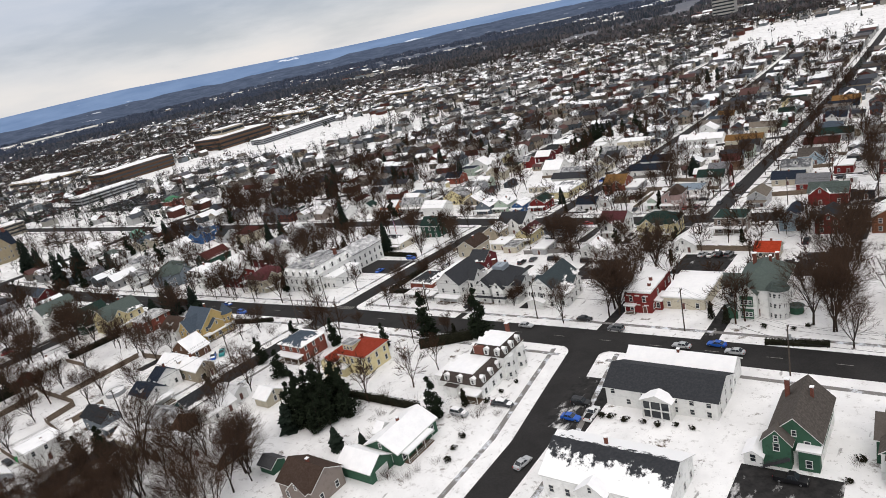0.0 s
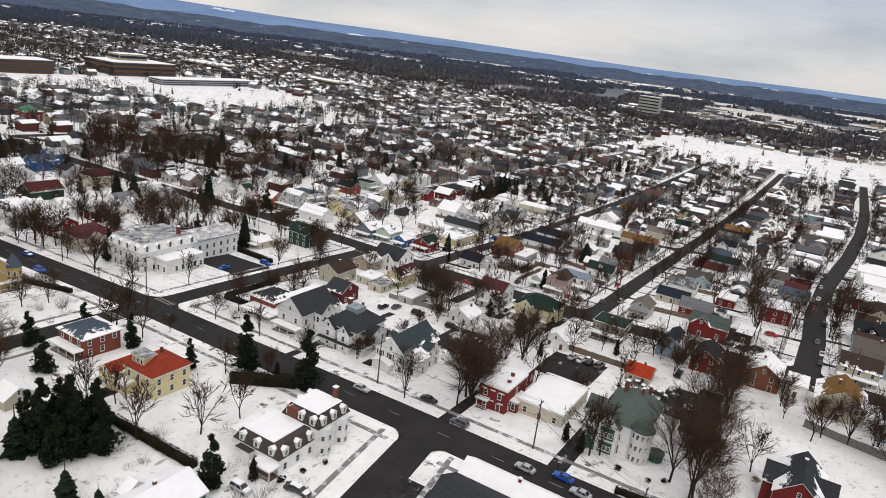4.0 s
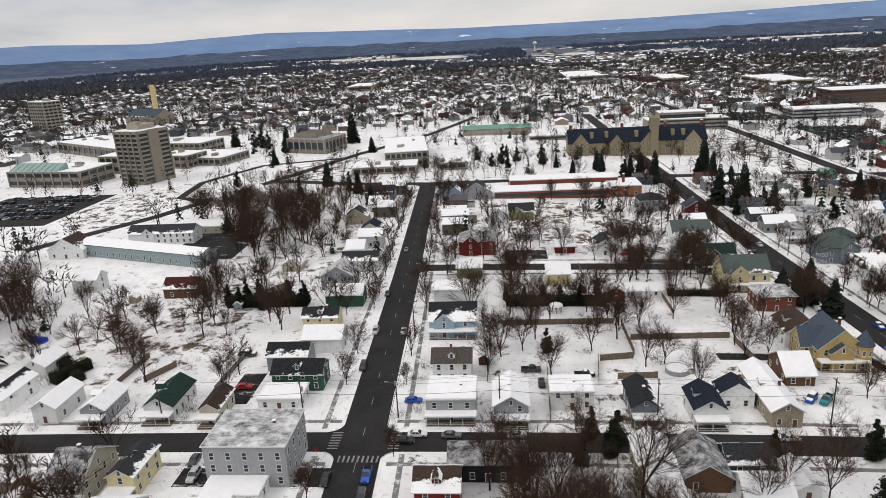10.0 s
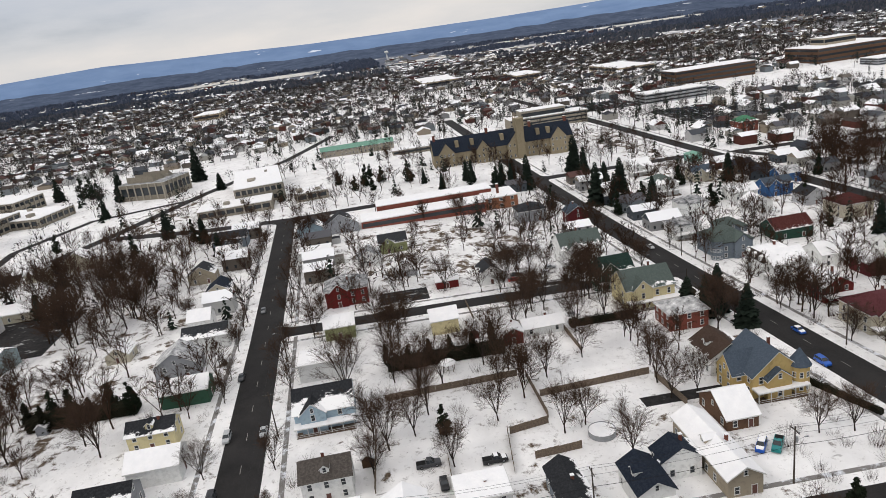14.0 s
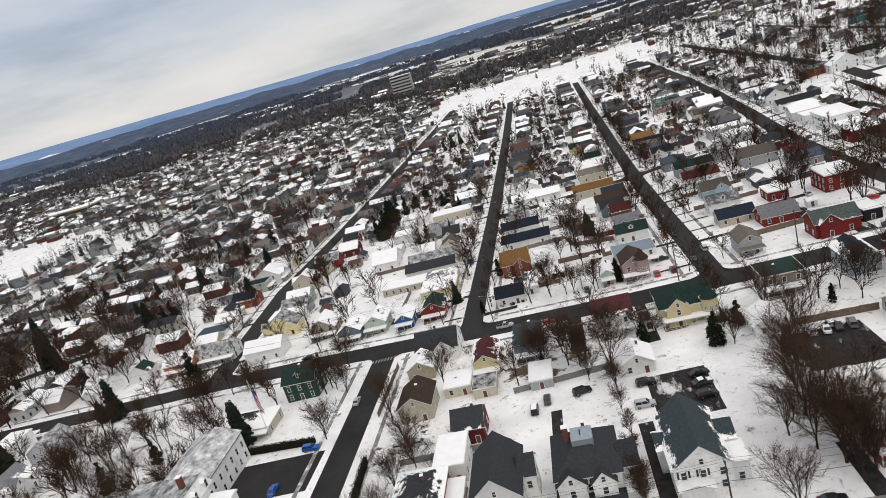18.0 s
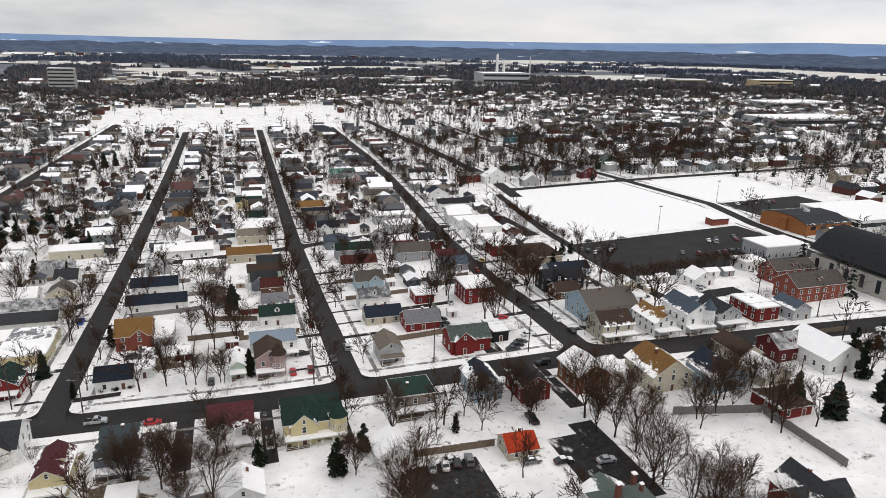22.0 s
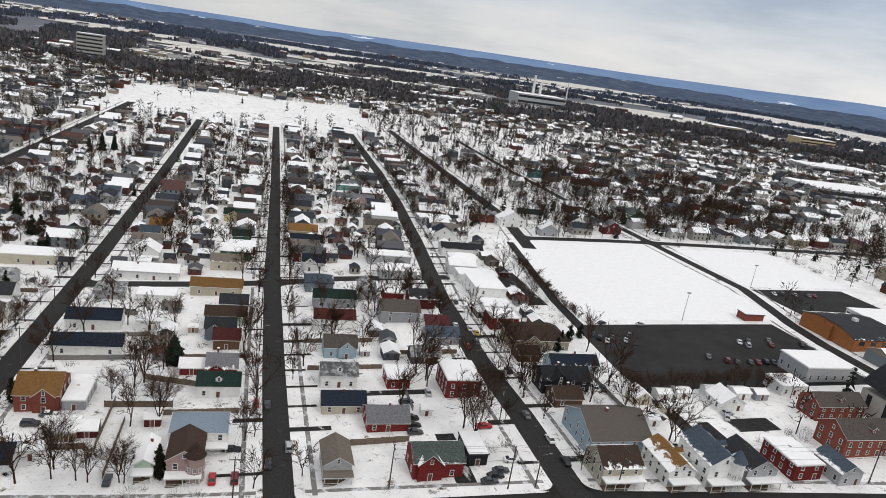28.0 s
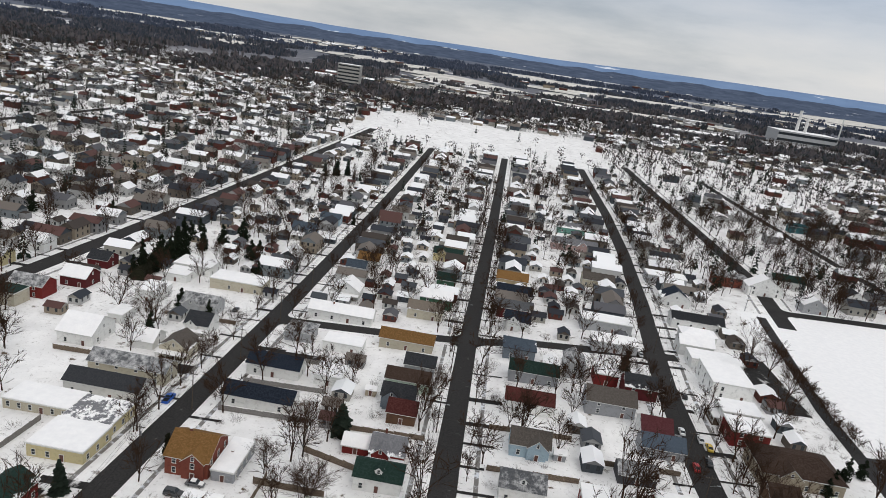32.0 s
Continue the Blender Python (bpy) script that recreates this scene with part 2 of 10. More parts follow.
l_.new(mixc(nt_, pack, mixc(nt_, step(nt_, spot(nt_, 0.7, 6.0, 0.6, "World"), 0.3, 0.7), (0.015, 0.0145, 0.015), (0.04, 0.038, 0.037)), (0.62, 0.61, 0.6)), lb_.inputs["Base Color"])
lb_.inputs["Roughness"].default_value = 0.8
M_WALK, _, l_, kb_ = nodes_of("cleared_pavement")
nt_ = M_WALK.node_tree
left = step(nt_, spot(nt_, 0.35, 6.0, 0.7, "World"), 0.5, 0.62)
l_.new(mixc(nt_, left, (0.2, 0.19, 0.18), (0.7, 0.72, 0.76)), kb_.inputs["Base Color"])
kb_.inputs["Roughness"].default_value = 0.85


# ---- mesh tools ----
class Shape:
    """Gathers faces with a material number each, then becomes one mesh object."""

    def __init__(self):
        self.v, self.f, self.m = [], [], []

    def poly(self, pts, mat=0):
        i = len(self.v)
        self.v.extend(pts)
        self.f.append(tuple(range(i, i + len(pts))))
        self.m.append(mat)
        return self

    def box(self, x0, y0, z0, x1, y1, z1, mat=0, top=None):
        i = len(self.v)
        self.v.extend([(x0, y0, z0), (x1, y0, z0), (x1, y1, z0), (x0, y1, z0), (x0, y0, z1), (x1, y0, z1), (x1, y1, z1), (x0, y1, z1)])
        for q, k in (((0, 3, 2, 1), mat), ((4, 5, 6, 7), mat if top is None else top), ((0, 1, 5, 4), mat), ((1, 2, 6, 5), mat), ((2, 3, 7, 6), mat), ((3, 0, 4, 7), mat)):
            self.f.append(tuple(i + j for j in q))
            self.m.append(k)
        return self

    def tube(self, p, q, r0, r1, n=5, mat=0, cap=False):
        p, q = Vector(p), Vector(q)
        d = (q - p).normalized()
        a = d.cross(Vector((0.3, 0.2, 1)) if abs(d.z) < 0.9 else Vector((1, 0, 0))).normalized()
        b = d.cross(a)
        i = len(self.v)
        for c, r in ((p, r0), (q, r1)):
            for k in range(n):
                t = 2 * math.pi * k / n
                self.v.append(tuple(c + a * (r * math.cos(t)) + b * (r * math.sin(t))))
        for k in range(n):
            self.f.append((i + k, i + (k + 1) % n, i + n + (k + 1) % n, i + n + k))
            self.m.append(mat)
        if cap:
            self.f.append(tuple(i + n + k for k in range(n)))
            self.m.append(mat)
        return self

    def mesh(self, name, mats):
        me = bpy.data.meshes.new(name)
        me.from_pydata(self.v, [], self.f)
        for m in mats:
            me.materials.append(m)
        me.polygons.foreach_set("material_index", self.m)
        me.update()
        return me


def thing(name, x, y, label, category, group="", z=None, rot=0.0, kind=""):
    ob = new(name)
    ob.location = (x, y, gz(x, y) if z is None else z)
    ob.rotation_euler = (0, 0, radians(rot))
    ob.empty_display_size = 0.3
    return tagged(ob, label, category, group, kind)


def part(name, shape, mats, parent, label="", at=None, turn=0.0):
    me = shape.mesh(name, mats) if isinstance(shape, Shape) else shape
    ob = new(name, me)
    ob.parent = parent
    if at:
        ob.location = at
    if turn:
        ob.rotation_euler = (0, 0, radians(turn))
    if label:
        ob["label"] = label
    return ob


def setting(name, shape, mats, label, category, kind="structure"):
    return tagged(new(name, shape.mesh(name, mats) if isinstance(shape, Shape) else shape), label, category, "", kind)


# ---- ground ----
def spread(lo, hi, fine, far):
    xs = list(np.arange(lo, hi + 0.1, fine))
    s, x = fine, hi
    while x < far:
        s *= 1.35
        x += s
        xs.append(x)
    s, x = fine, lo
    while x > -far:
        s *= 1.35
        x -= s
        xs.insert(0, x)
    return xs


GX, GY = spread(-640, 320, 6.0, 4600), spread(-260, 920, 6.0, 4600)
gs = Shape()
gs.v = [(x, y, gz(x, y)) for y in GY for x in GX]
nx = len(GX)
gs.f = [(j * nx + i, j * nx + i + 1, (j + 1) * nx + i + 1, (j + 1) * nx + i) for j in range(len(GY) - 1) for i in range(nx - 1)]
gs.m = [0] * len(gs.f)
M_GROUND, gn_, gl_, gb_ = nodes_of("snowy_ground")
nt_ = M_GROUND.node_tree
tone = mixc(nt_, step(nt_, spot(nt_, 0.09, 7.0, 0.62, "World"), 0.35, 0.72), (0.88, 0.87, 0.862), (0.7, 0.69, 0.685))
scuff_ = step(nt_, spot(nt_, 0.55, 8.0, 0.75, "World"), 0.56, 0.7)
tone = mixc(nt_, scuff_, tone, (0.42, 0.4, 0.385))
# worn yards and thickets where little snow lies
bare_ = spot(nt_, 0.16, 8.0, 0.7, "World")
pos_ = gn_.new("ShaderNodeNewGeometry").outputs["Position"]
for cx_, cy_, rx_, ry_, more_ in ((-224, -66, 36, 34, 0.09), (-118, 206, 12, 7, 0.16), (-174, 58, 16, 14, 0.1), (-430, 207, 110, 16, 0.1), (-335, 62, 46, 48, 0.1), (-385, -165, 60, 34, 0.1), (-480, -80, 60, 26, 0.1),
                                  (-144, -57, 12, 10, 0.18), (290, 462, 70, 32, 0.13), (-150, 1120, 160, 50, 0.15), (-980, 520, 170, 90, 0.12), (-360, 740, 120, 110, 0.08), (-285, -40, 50, 40, 0.07), (-560, 205, 60, 30, 0.1)):
    off_, size_, far_, soft_, sum_ = gn_.new("ShaderNodeVectorMath"), gn_.new("ShaderNodeVectorMath"), gn_.new("ShaderNodeVectorMath"), gn_.new("ShaderNodeMapRange"), gn_.new("ShaderNodeMath")
    off_.operation, size_.operation, far_.operation, sum_.operation = "SUBTRACT", "MULTIPLY", "LENGTH", "ADD"
    off_.inputs[1].default_value, size_.inputs[1].default_value = (cx_ * UNIT, cy_ * UNIT, 0), (1 / (rx_ * UNIT), 1 / (ry_ * UNIT), 0)
    gl_.new(pos_, off_.inputs[0])
    gl_.new(off_.outputs[0], size_.inputs[0])
    gl_.new(size_.outputs[0], far_.inputs[0])
    soft_.inputs["From Min"].default_value, soft_.inputs["From Max"].default_value, soft_.inputs["To Min"].default_value, soft_.inputs["To Max"].default_value = 1.15, 0.6, 0.0, more_
    gl_.new(far_.outputs["Value"], soft_.inputs["Value"])
    gl_.new(bare_, sum_.inputs[0])
    gl_.new(soft_.outputs["Result"], sum_.inputs[1])
    bare_ = sum_.outputs[0]
grass = step(nt_, bare_, 0.6, 0.67)
straw = mixc(nt_, step(nt_, spot(nt_, 1.4, 5.0, 0.7, "World"), 0.38, 0.62), (0.062, 0.044, 0.03), (0.15, 0.11, 0.075))
tone = mixc(nt_, grass, tone, straw)
tracks = step(nt_, spot(nt_, 0.5, 3.0, 0.5, "World", (1, 0.3, 1)), 0.69, 0.73)
tone = mixc(nt_, tracks, tone, (0.4, 0.39, 0.38))
brush = step(nt_, spot(nt_, 0.9, 5.0, 0.7, "World"), 0.66, 0.72)
tone = mixc(nt_, brush, tone, (0.07, 0.055, 0.045))
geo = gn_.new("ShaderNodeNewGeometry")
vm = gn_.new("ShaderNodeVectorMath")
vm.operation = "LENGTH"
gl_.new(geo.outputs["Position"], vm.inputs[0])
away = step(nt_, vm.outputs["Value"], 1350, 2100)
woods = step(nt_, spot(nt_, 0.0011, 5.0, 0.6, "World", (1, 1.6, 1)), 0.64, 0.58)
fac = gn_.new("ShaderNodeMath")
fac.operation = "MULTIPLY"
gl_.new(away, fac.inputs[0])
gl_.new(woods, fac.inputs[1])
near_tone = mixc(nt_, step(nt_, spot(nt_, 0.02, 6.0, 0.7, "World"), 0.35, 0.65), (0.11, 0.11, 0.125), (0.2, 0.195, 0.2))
# distance haze put into the ground colour, bluer from 1600 to 3600 m
haze_tone = mixc(nt_, step(nt_, vm.outputs["Value"], 1600, 3600), near_tone, mixc(nt_, step(nt_, spot(nt_, 0.006, 6.0, 0.7, "World", (1, 1.8, 1)), 0.35, 0.65), (0.06, 0.072, 0.1), (0.125, 0.14, 0.18)))
gl_.new(mixc(nt_, fac.outputs[0], tone, haze_tone), gb_.inputs["Base Color"])
gb_.inputs["Roughness"].default_value = 0.75
bump(nt_, gb_, spot(nt_, 0.8, 7.0, 0.65, "World"), 0.5, 0.3)
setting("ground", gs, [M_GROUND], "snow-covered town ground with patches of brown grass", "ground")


# ---- roads, pavements and snow banks ----
def along(pts, stepm=6.0):
    out = []
    for (x0, y0), (x1, y1) in zip(pts, pts[1:]):
        n = max(1, int(math.hypot(x1 - x0, y1 - y0) / stepm))
        out += [(x0 + (x1 - x0) * k / n, y0 + (y1 - y0) * k / n) for k in range(n)]
    out.append(pts[-1])
    res = []
    for i, (x, y) in enumerate(out):
        a, b = out[max(0, i - 1)], out[min(len(out) - 1, i + 1)]
        d = math.hypot(b[0] - a[0], b[1] - a[1])
        res.append((x, y, -(b[1] - a[1]) / d, (b[0] - a[0]) / d))
    return res


def strip(s, pts, off0, off1, lift, mat=0, stepm=6.0, thick=0.25, stop=False):
    """A draped band between two offsets from a line, left positive, with sides."""
    rows = along(pts, stepm)
    i0 = len(s.v)
    for x, y, nx_, ny_ in rows:
        for o in (off0, off1):
            px, py = x + nx_ * o, y + ny_ * o
            z = gz(px, py) + lift
            s.v += [(px, py, z), (px, py, z - thick)]
    for k in range(len(rows) - 1):
        a = i0 + 4 * k
        if stop:
            # broken off where a street crosses
            (xa, ya, na, ma), (xb, yb, nb, mb) = rows[k], rows[k + 1]
            o = (off0 + off1) / 2
            if crossing(xa + na * o, ya + ma * o, "") or crossing(xb + nb * o, yb + mb * o, ""):
                continue
        for q in ((a, a + 4, a + 6, a + 2), (a, a + 1, a + 5, a + 4), (a + 2, a + 6, a + 7, a + 3)):
            s.f.append(q)
            s.m.append(mat)


ROADS = {}


def road(name, pts, width, lift, walks=(1, 1), label="wet dark asphalt street cleared of snow", bank=True, skip=()):
    s = Shape()
    strip(s, pts, width / 2, -width / 2, lift)
    setting(name, s, [M_STREET if name in ("first_row", "second_row", "third_row", "elm_lane", "row_cross", "field_lane") else M_ASPH], label, "road")
    ROADS[name] = (pts, width)
    for side, on in zip((1, -1), walks):
        if on:
            ws = Shape()
            strip(ws, pts, side * (width / 2 + 4.7), side * (width / 2 + 3.6), 0.05, 0, 2.0, 0.25, True)
            setting("pavement", ws, [M_WALK], "narrow concrete pavement half cleared of snow", "pavement")
    if bank:
        for side in (1, -1):
            snow_bank(pts, side * width / 2, side, skip)


def crossing(x, y, own):
    for nm, (pts, w) in ROAD_LINES.items():
        if nm == own:
            continue
        for (x0, y0), (x1, y1) in zip(pts, pts[1:]):
            dx, dy = x1 - x0, y1 - y0
            t = ((x - x0) * dx + (y - y0) * dy) / (dx * dx + dy * dy)
            if 0 <= t <= 1 and math.hypot(x - x0 - t * dx, y - y0 - t * dy) < w / 2 + 0.8:
                return True
    return False


bank_rng = random.Random(5)


def snow_bank(pts, off, side, skip):
    s = Shape()
    rows = along(pts, 2.2)
    prev = None
    gap = 0
    for x, y, nx_, ny_ in rows:
        if bank_rng.random() < 0.045:
            gap = 3
        gap -= 1
        cx, cy = x + nx_ * (off + side * 0.7), y + ny_ * (off + side * 0.7)
        if gap > 0 or crossing(cx, cy, ""):
            prev = None
            if crossing(cx, cy, ""):
                continue
            continue
        j, hgt, wid = bank_rng.uniform(-1.15, 0.45), bank_rng.uniform(0.1, 0.55), bank_rng.uniform(1.3, 2.6)
        ring = []
        for o, z in ((j, -0.02), (j + 0.35 * wid, hgt), (j + 0.7 * wid, hgt * bank_rng.uniform(0.5, 0.9)), (j + wid + 0.5, -0.02)):
            px, py = x + nx_ * (off + side * o), y + ny_ * (off + side * o)
            ring.append((px, py, gz(px, py) + z + 0.05))
        i = len(s.v)
        s.v += ring
        if prev is not None:
            for k in range(3):
                q = (prev + k, i + k, i + k + 1, prev + k + 1)
                s.f.append(q if side < 0 else q[::-1])
                s.m.append(0)
        prev = i
    if s.f:
        setting("snow_bank", s, [M_SNOW], "ploughed snow bank along the edge of the street", "snow bank", "stuff")


ROAD_LINES = {
    "avenue": ([(-760, 124), (-330, 131), (-167, 137), (-82, 135.4), (0, 132.6), (300, 127)], 9.8),
    "south_avenue": ([(-424, -6), (-270, 1.6), (-142, 6.6), (0, 8.4), (120, 10.4)], 9.2),
    "cross_street": ([(-164.8, -320), (-164.8, 130), (-166.6, 244)], 7.0),
    "side_street": ([(-61, -120), (-65.5, 92), (-69, 115), (-71.5, 132)], 7.6),
    "short_street": ([(-274.6, 2), (-275.6, 131)], 6.8),
    "north_road": ([(-900, 215), (-587, 232), (-372, 241), (-229, 245), (-190, 243.5), (-139, 238), (-92, 233.8), (-66, 232.6), (-5, 230.6), (61, 223), (230, 203)], 9.8),
    "elm_lane": ([(-229, 248), (-240, 345), (-237, 470), (-230, 620), (-212, 900)], 8.5),
    "first_row": ([(-140.2, 240), (-140.4, 480), (-138, 830)], 6.7),
    "second_row": ([(-71, 234), (-71.4, 300), (-71.2, 380), (-68, 560), (-65, 830)], 6.4),
    "third_row": ([(-7.5, 231), (-7, 270), (-8, 305), (-6, 363), (2, 450), (8, 540), (11, 640), (10, 830)], 7.2),
    "fourth_row": ([(62, 440), (72, 512), (70, 640), (60, 880)], 7.5),
    "field_road": ([(131, 216), (133.6, 313), (136.4, 334), (142, 356), (147.5, 378), (146, 455), (140, 620), (132, 850)], 5.6),
    "field_cross": ([(62, 462), (118, 461), (215, 455), (330, 450)], 7.0),
    "row_cross": ([(-142, 375), (-100, 377), (-70, 380), (-47, 386), (4, 390)], 6.0),
    "campus_road": ([(-442, -98), (-428, -50), (-424, -5), (-440, 127), (-455, 235)], 8.0),
    "campus_drive": ([(-262, -200), (-360, -138), (-452, -99), (-537, -69), (-640, -24), (-760, 10)], 7.0),
    "campus_loop": ([(-392, -124), (-404, -144), (-446, -149), (-500, -128), (-520, -78)], 5.0),
    "west_road": ([(-300, 330), (-450, 250), (-470, 520), (-420, 900)], 7.5),
    "field_lane": ([(37, 240), (38, 300), (42, 360), (55, 452)], 4.0),
}
for k_, (nm_, (pts_, wid_)) in enumerate(ROAD_LINES.items()):
    near_ = nm_ not in ("west_road", "campus_drive", "campus_loop", "campus_road", "field_lane", "field_cross", "row_cross")
    road(nm_, pts_, wid_, 0.03 + 0.004 * k_, (1, 1) if near_ else (0, 0), bank=nm_ not in ("west_road", "campus_drive", "campus_loop"))


def rounded_corners(r=5.0):
    """Asphalt that rounds off the snowy corners where two streets meet."""
    s = Shape()
    lines = list(ROAD_LINES.items())
    for i, (na, (pa, wa)) in enumerate(lines):
        for nb, (pb, wb) in lines[i + 1:]:
            for (ax, ay), (bx, by) in zip(pa, pa[1:]):
                for (cx, cy), (ex, ey) in zip(pb, pb[1:]):
                    la, lb = math.hypot(bx - ax, by - ay), math.hypot(ex - cx, ey - cy)
                    ux, uy, vx, vy = (bx - ax) / la, (by - ay) / la, (ex - cx) / lb, (ey - cy) / lb
                    det = ux * vy - uy * vx
                    if abs(det) < 0.5:
                        continue
                    ta = ((cx - ax) * vy - (cy - ay) * vx) / det
                    tb = ((cx - ax) * uy - (cy - ay) * ux) / det
                    if not (-6 < ta < la + 6 and -6 < tb < lb + 6):
                        continue
                    px, py = ax + ux * ta, ay + uy * ta
                    for sa in (-1, 1):
                        for sb in (-1, 1):
                            if (ta if sa < 0 else la - ta) < 12 and (pa[0] == (ax, ay) if sa < 0 else pa[-1] == (bx, by)):
                                continue
                            if (tb if sb < 0 else lb - tb) < 12 and (pb[0] == (cx, cy) if sb < 0 else pb[-1] == (ex, ey)):
                                continue
                            k = 1 / abs(det)
                            a0, b0 = sa * (wb / 2 - 0.3) * k, sb * (wa / 2 - 0.3) * k
                            pts = [(a0, b0), (a0 + sa * r, b0)]
                            for q in range(1, 6):
                                t = q / 6
                                pts.append((a0 + sa * r * (1 - t) ** 2, b0 + sb * r * t ** 2))
                            pts.append((a0, b0 + sb * r))
                            if sa * sb * det < 0:
                                pts.reverse()
                            out = [(px + ux * a + vx * b, py + uy * a + vy * b) for a, b in pts]
                            s.poly([(x, y, gz(x, y) + 0.14) for x, y in out])
    setting("road_corner", s, [M_ASPH], "rounded asphalt corners where the streets meet", "road")


rounded_corners()
LOTS = []


def lot(name, x0, y0, x1, y1, mat, label, lift=0.03, kind="structure"):
    """A draped sheet with a thin edge that goes down into the ground."""
    s = Shape()
    LOTS.append(name)
    lift += 0.004 * (len(LOTS) % 4)

    def cuts(a, b):
        n = max(1, int((b - a) / 4))
        return [a, a + 0.12] + [a + (b - a) * k / n for k in range(1, n)] + [b - 0.12, b]
    xs, ys = cuts(x0, x1), cuts(y0, y1)
    nx_, ny_ = len(xs) - 1, len(ys) - 1
    for j, py in enumerate(ys):
        for i, px in enumerate(xs):
            s.v.append((px, py, gz(px, py) + (lift if 0 < i < nx_ and 0 < j < ny_ else -0.08)))
    for j in range(ny_):
        for i in range(nx_):
            s.f.append((j * (nx_ + 1) + i, j * (nx_ + 1) + i + 1, (j + 1) * (nx_ + 1) + i + 1, (j + 1) * (nx_ + 1) + i))
            s.m.append(0)
    return setting(name, s, [mat], label, "parking lot" if mat != M_SNOW else "field")


lot("parking_lot", 38, 281, 127, 334, M_ASPH, "wide dark asphalt parking lot beside a snowy field")
lot("snow_field", 45.5, 338.5, 138.5, 457, M_SNOW, "large flat playing field under smooth snow", 0.06)
lot("snow_field", 153, 382, 214, 446, M_SNOW, "smaller flat playing field under smooth snow", 0.06)
lot("parking_lot", 151.5, 330, 205, 378, M_ASPH, "dark asphalt lot behind the small field")


# ---- buildings ----
def window_mesh(name, w, h, frame=0.1, depth=0.07, mat=M_TRIM):
    """A sash window that looks towards -y: casing, sill, meeting rail and two panes."""
    s = Shape()
    s.box(-w / 2 - frame, -depth, -frame, -w / 2, 0, h + frame)
    s.box(w / 2, -depth, -frame, w / 2 + frame, 0, h + frame)
    s.box(-w / 2, -depth, h, w / 2, 0, h + frame)
    s.box(-w / 2 - frame * 1.4, -depth * 1.7, -frame * 1.5, w / 2 + frame * 1.4, 0, -frame * 0.2)
    s.box(-w / 2, -depth * 0.8, h * 0.48, w / 2, 0, h * 0.52 + 0.02)
    s.poly([(-w / 2, -0.02, -frame * 0.2), (w / 2, -0.02, -frame * 0.2), (w / 2, -0.02, h * 0.48), (-w / 2, -0.02, h * 0.48)], 1)
    s.poly([(-w / 2, -0.035, h * 0.52), (w / 2, -0.035, h * 0.52), (w / 2, -0.035, h), (-w / 2, -0.035, h)], 1)
    return s.mesh(name, [mat, M_GLASS])


WIN = {"a": window_mesh("window", 0.78, 1.5), "b": window_mesh("window", 1.4, 1.4), "c": window_mesh("window", 0.56, 1.1), "d": window_mesh("window", 0.78, 1.5, mat=M_DARKTRIM),
       "e": window_mesh("window", 2.2, 1.5, 0.08)}
ds_ = Shape()
ds_.box(-0.55, -0.06, 0, 0.55, 0, 2.2)
ds_.box(-0.42, -0.09, 0.1, 0.42, -0.05, 2.05, 1)
DOOR = ds_.mesh("door", [M_TRIM, plain("door_paint", (0.12, 0.06, 0.05), 0.5)])
FACES = {"S": (0, -1, 0.0), "E": (1, 0, 90.0), "N": (0, 1, 180.0), "W": (-1, 0, 270.0)}


def slab(s, prof, y0, y1, t, top=0, edge=1, swap=False):
    """A bent roof sheet: the profile (x, z) drawn out from y0 to y1, t thick."""
    def P(x, y, z):
        return (y, x, z) if swap else (x, y, z)
    lower = [(x, z - t) for x, z in prof]
    for (xa, za), (xb, zb), (xc, zc), (xd, zd) in zip(prof, prof[1:], lower, lower[1:]):
        s.poly([P(xa, y0, za), P(xb, y0, zb), P(xb, y1, zb), P(xa, y1, za)], top)
        s.poly([P(xc, y1, zc), P(xd, y1, zd), P(xd, y0, zd), P(xc, y0, zc)], edge)
        for yy in (y0, y1):
            s.poly([P(xa, yy, za), P(xc, yy, zc), P(xd, yy, zd), P(xb, yy, zb)], edge)
    for k in (0, -1):
        (xa, za), (xc, zc) = prof[k], lower[k]
        s.poly([P(xa, y0, za), P(xa, y1, za), P(xc, y1, zc), P(xc, y0, zc)], edge)


def gable_roof(s, x0, x1, y0, y1, h, rh, along_x, over=0.4, t=0.2):
    if along_x:
        c, half = (y0 + y1) / 2, (y1 - y0) / 2
        k = rh / half
        slab(s, [(y0 - over, h - over * k + t), (c, h + rh + t), (y1 + over, h - over * k + t)], x0 - over, x1 + over, t, swap=True)
    else:
        c, half = (x0 + x1) / 2, (x1 - x0) / 2
        k = rh / half
        slab(s, [(x0 - over, h - over * k + t), (c, h + rh + t), (x1 + over, h - over * k + t)], y0 - over, y1 + over, t)


def gable_walls(s, x0, x1, y0, y1, h, rh, along_x):
    s.box(x0, y0, -1.2, x1, y1, h)
    if along_x:
        c = (y0 + y1) / 2
        for x in (x0, x1):
            s.poly([(x, y0, h), (x, y1, h), (x, c, h + rh)])
    else:
        c = (x0 + x1) / 2
        for y in (y0, y1):
            s.poly([(x0, y, h), (x1, y, h), (c, y, h + rh)])


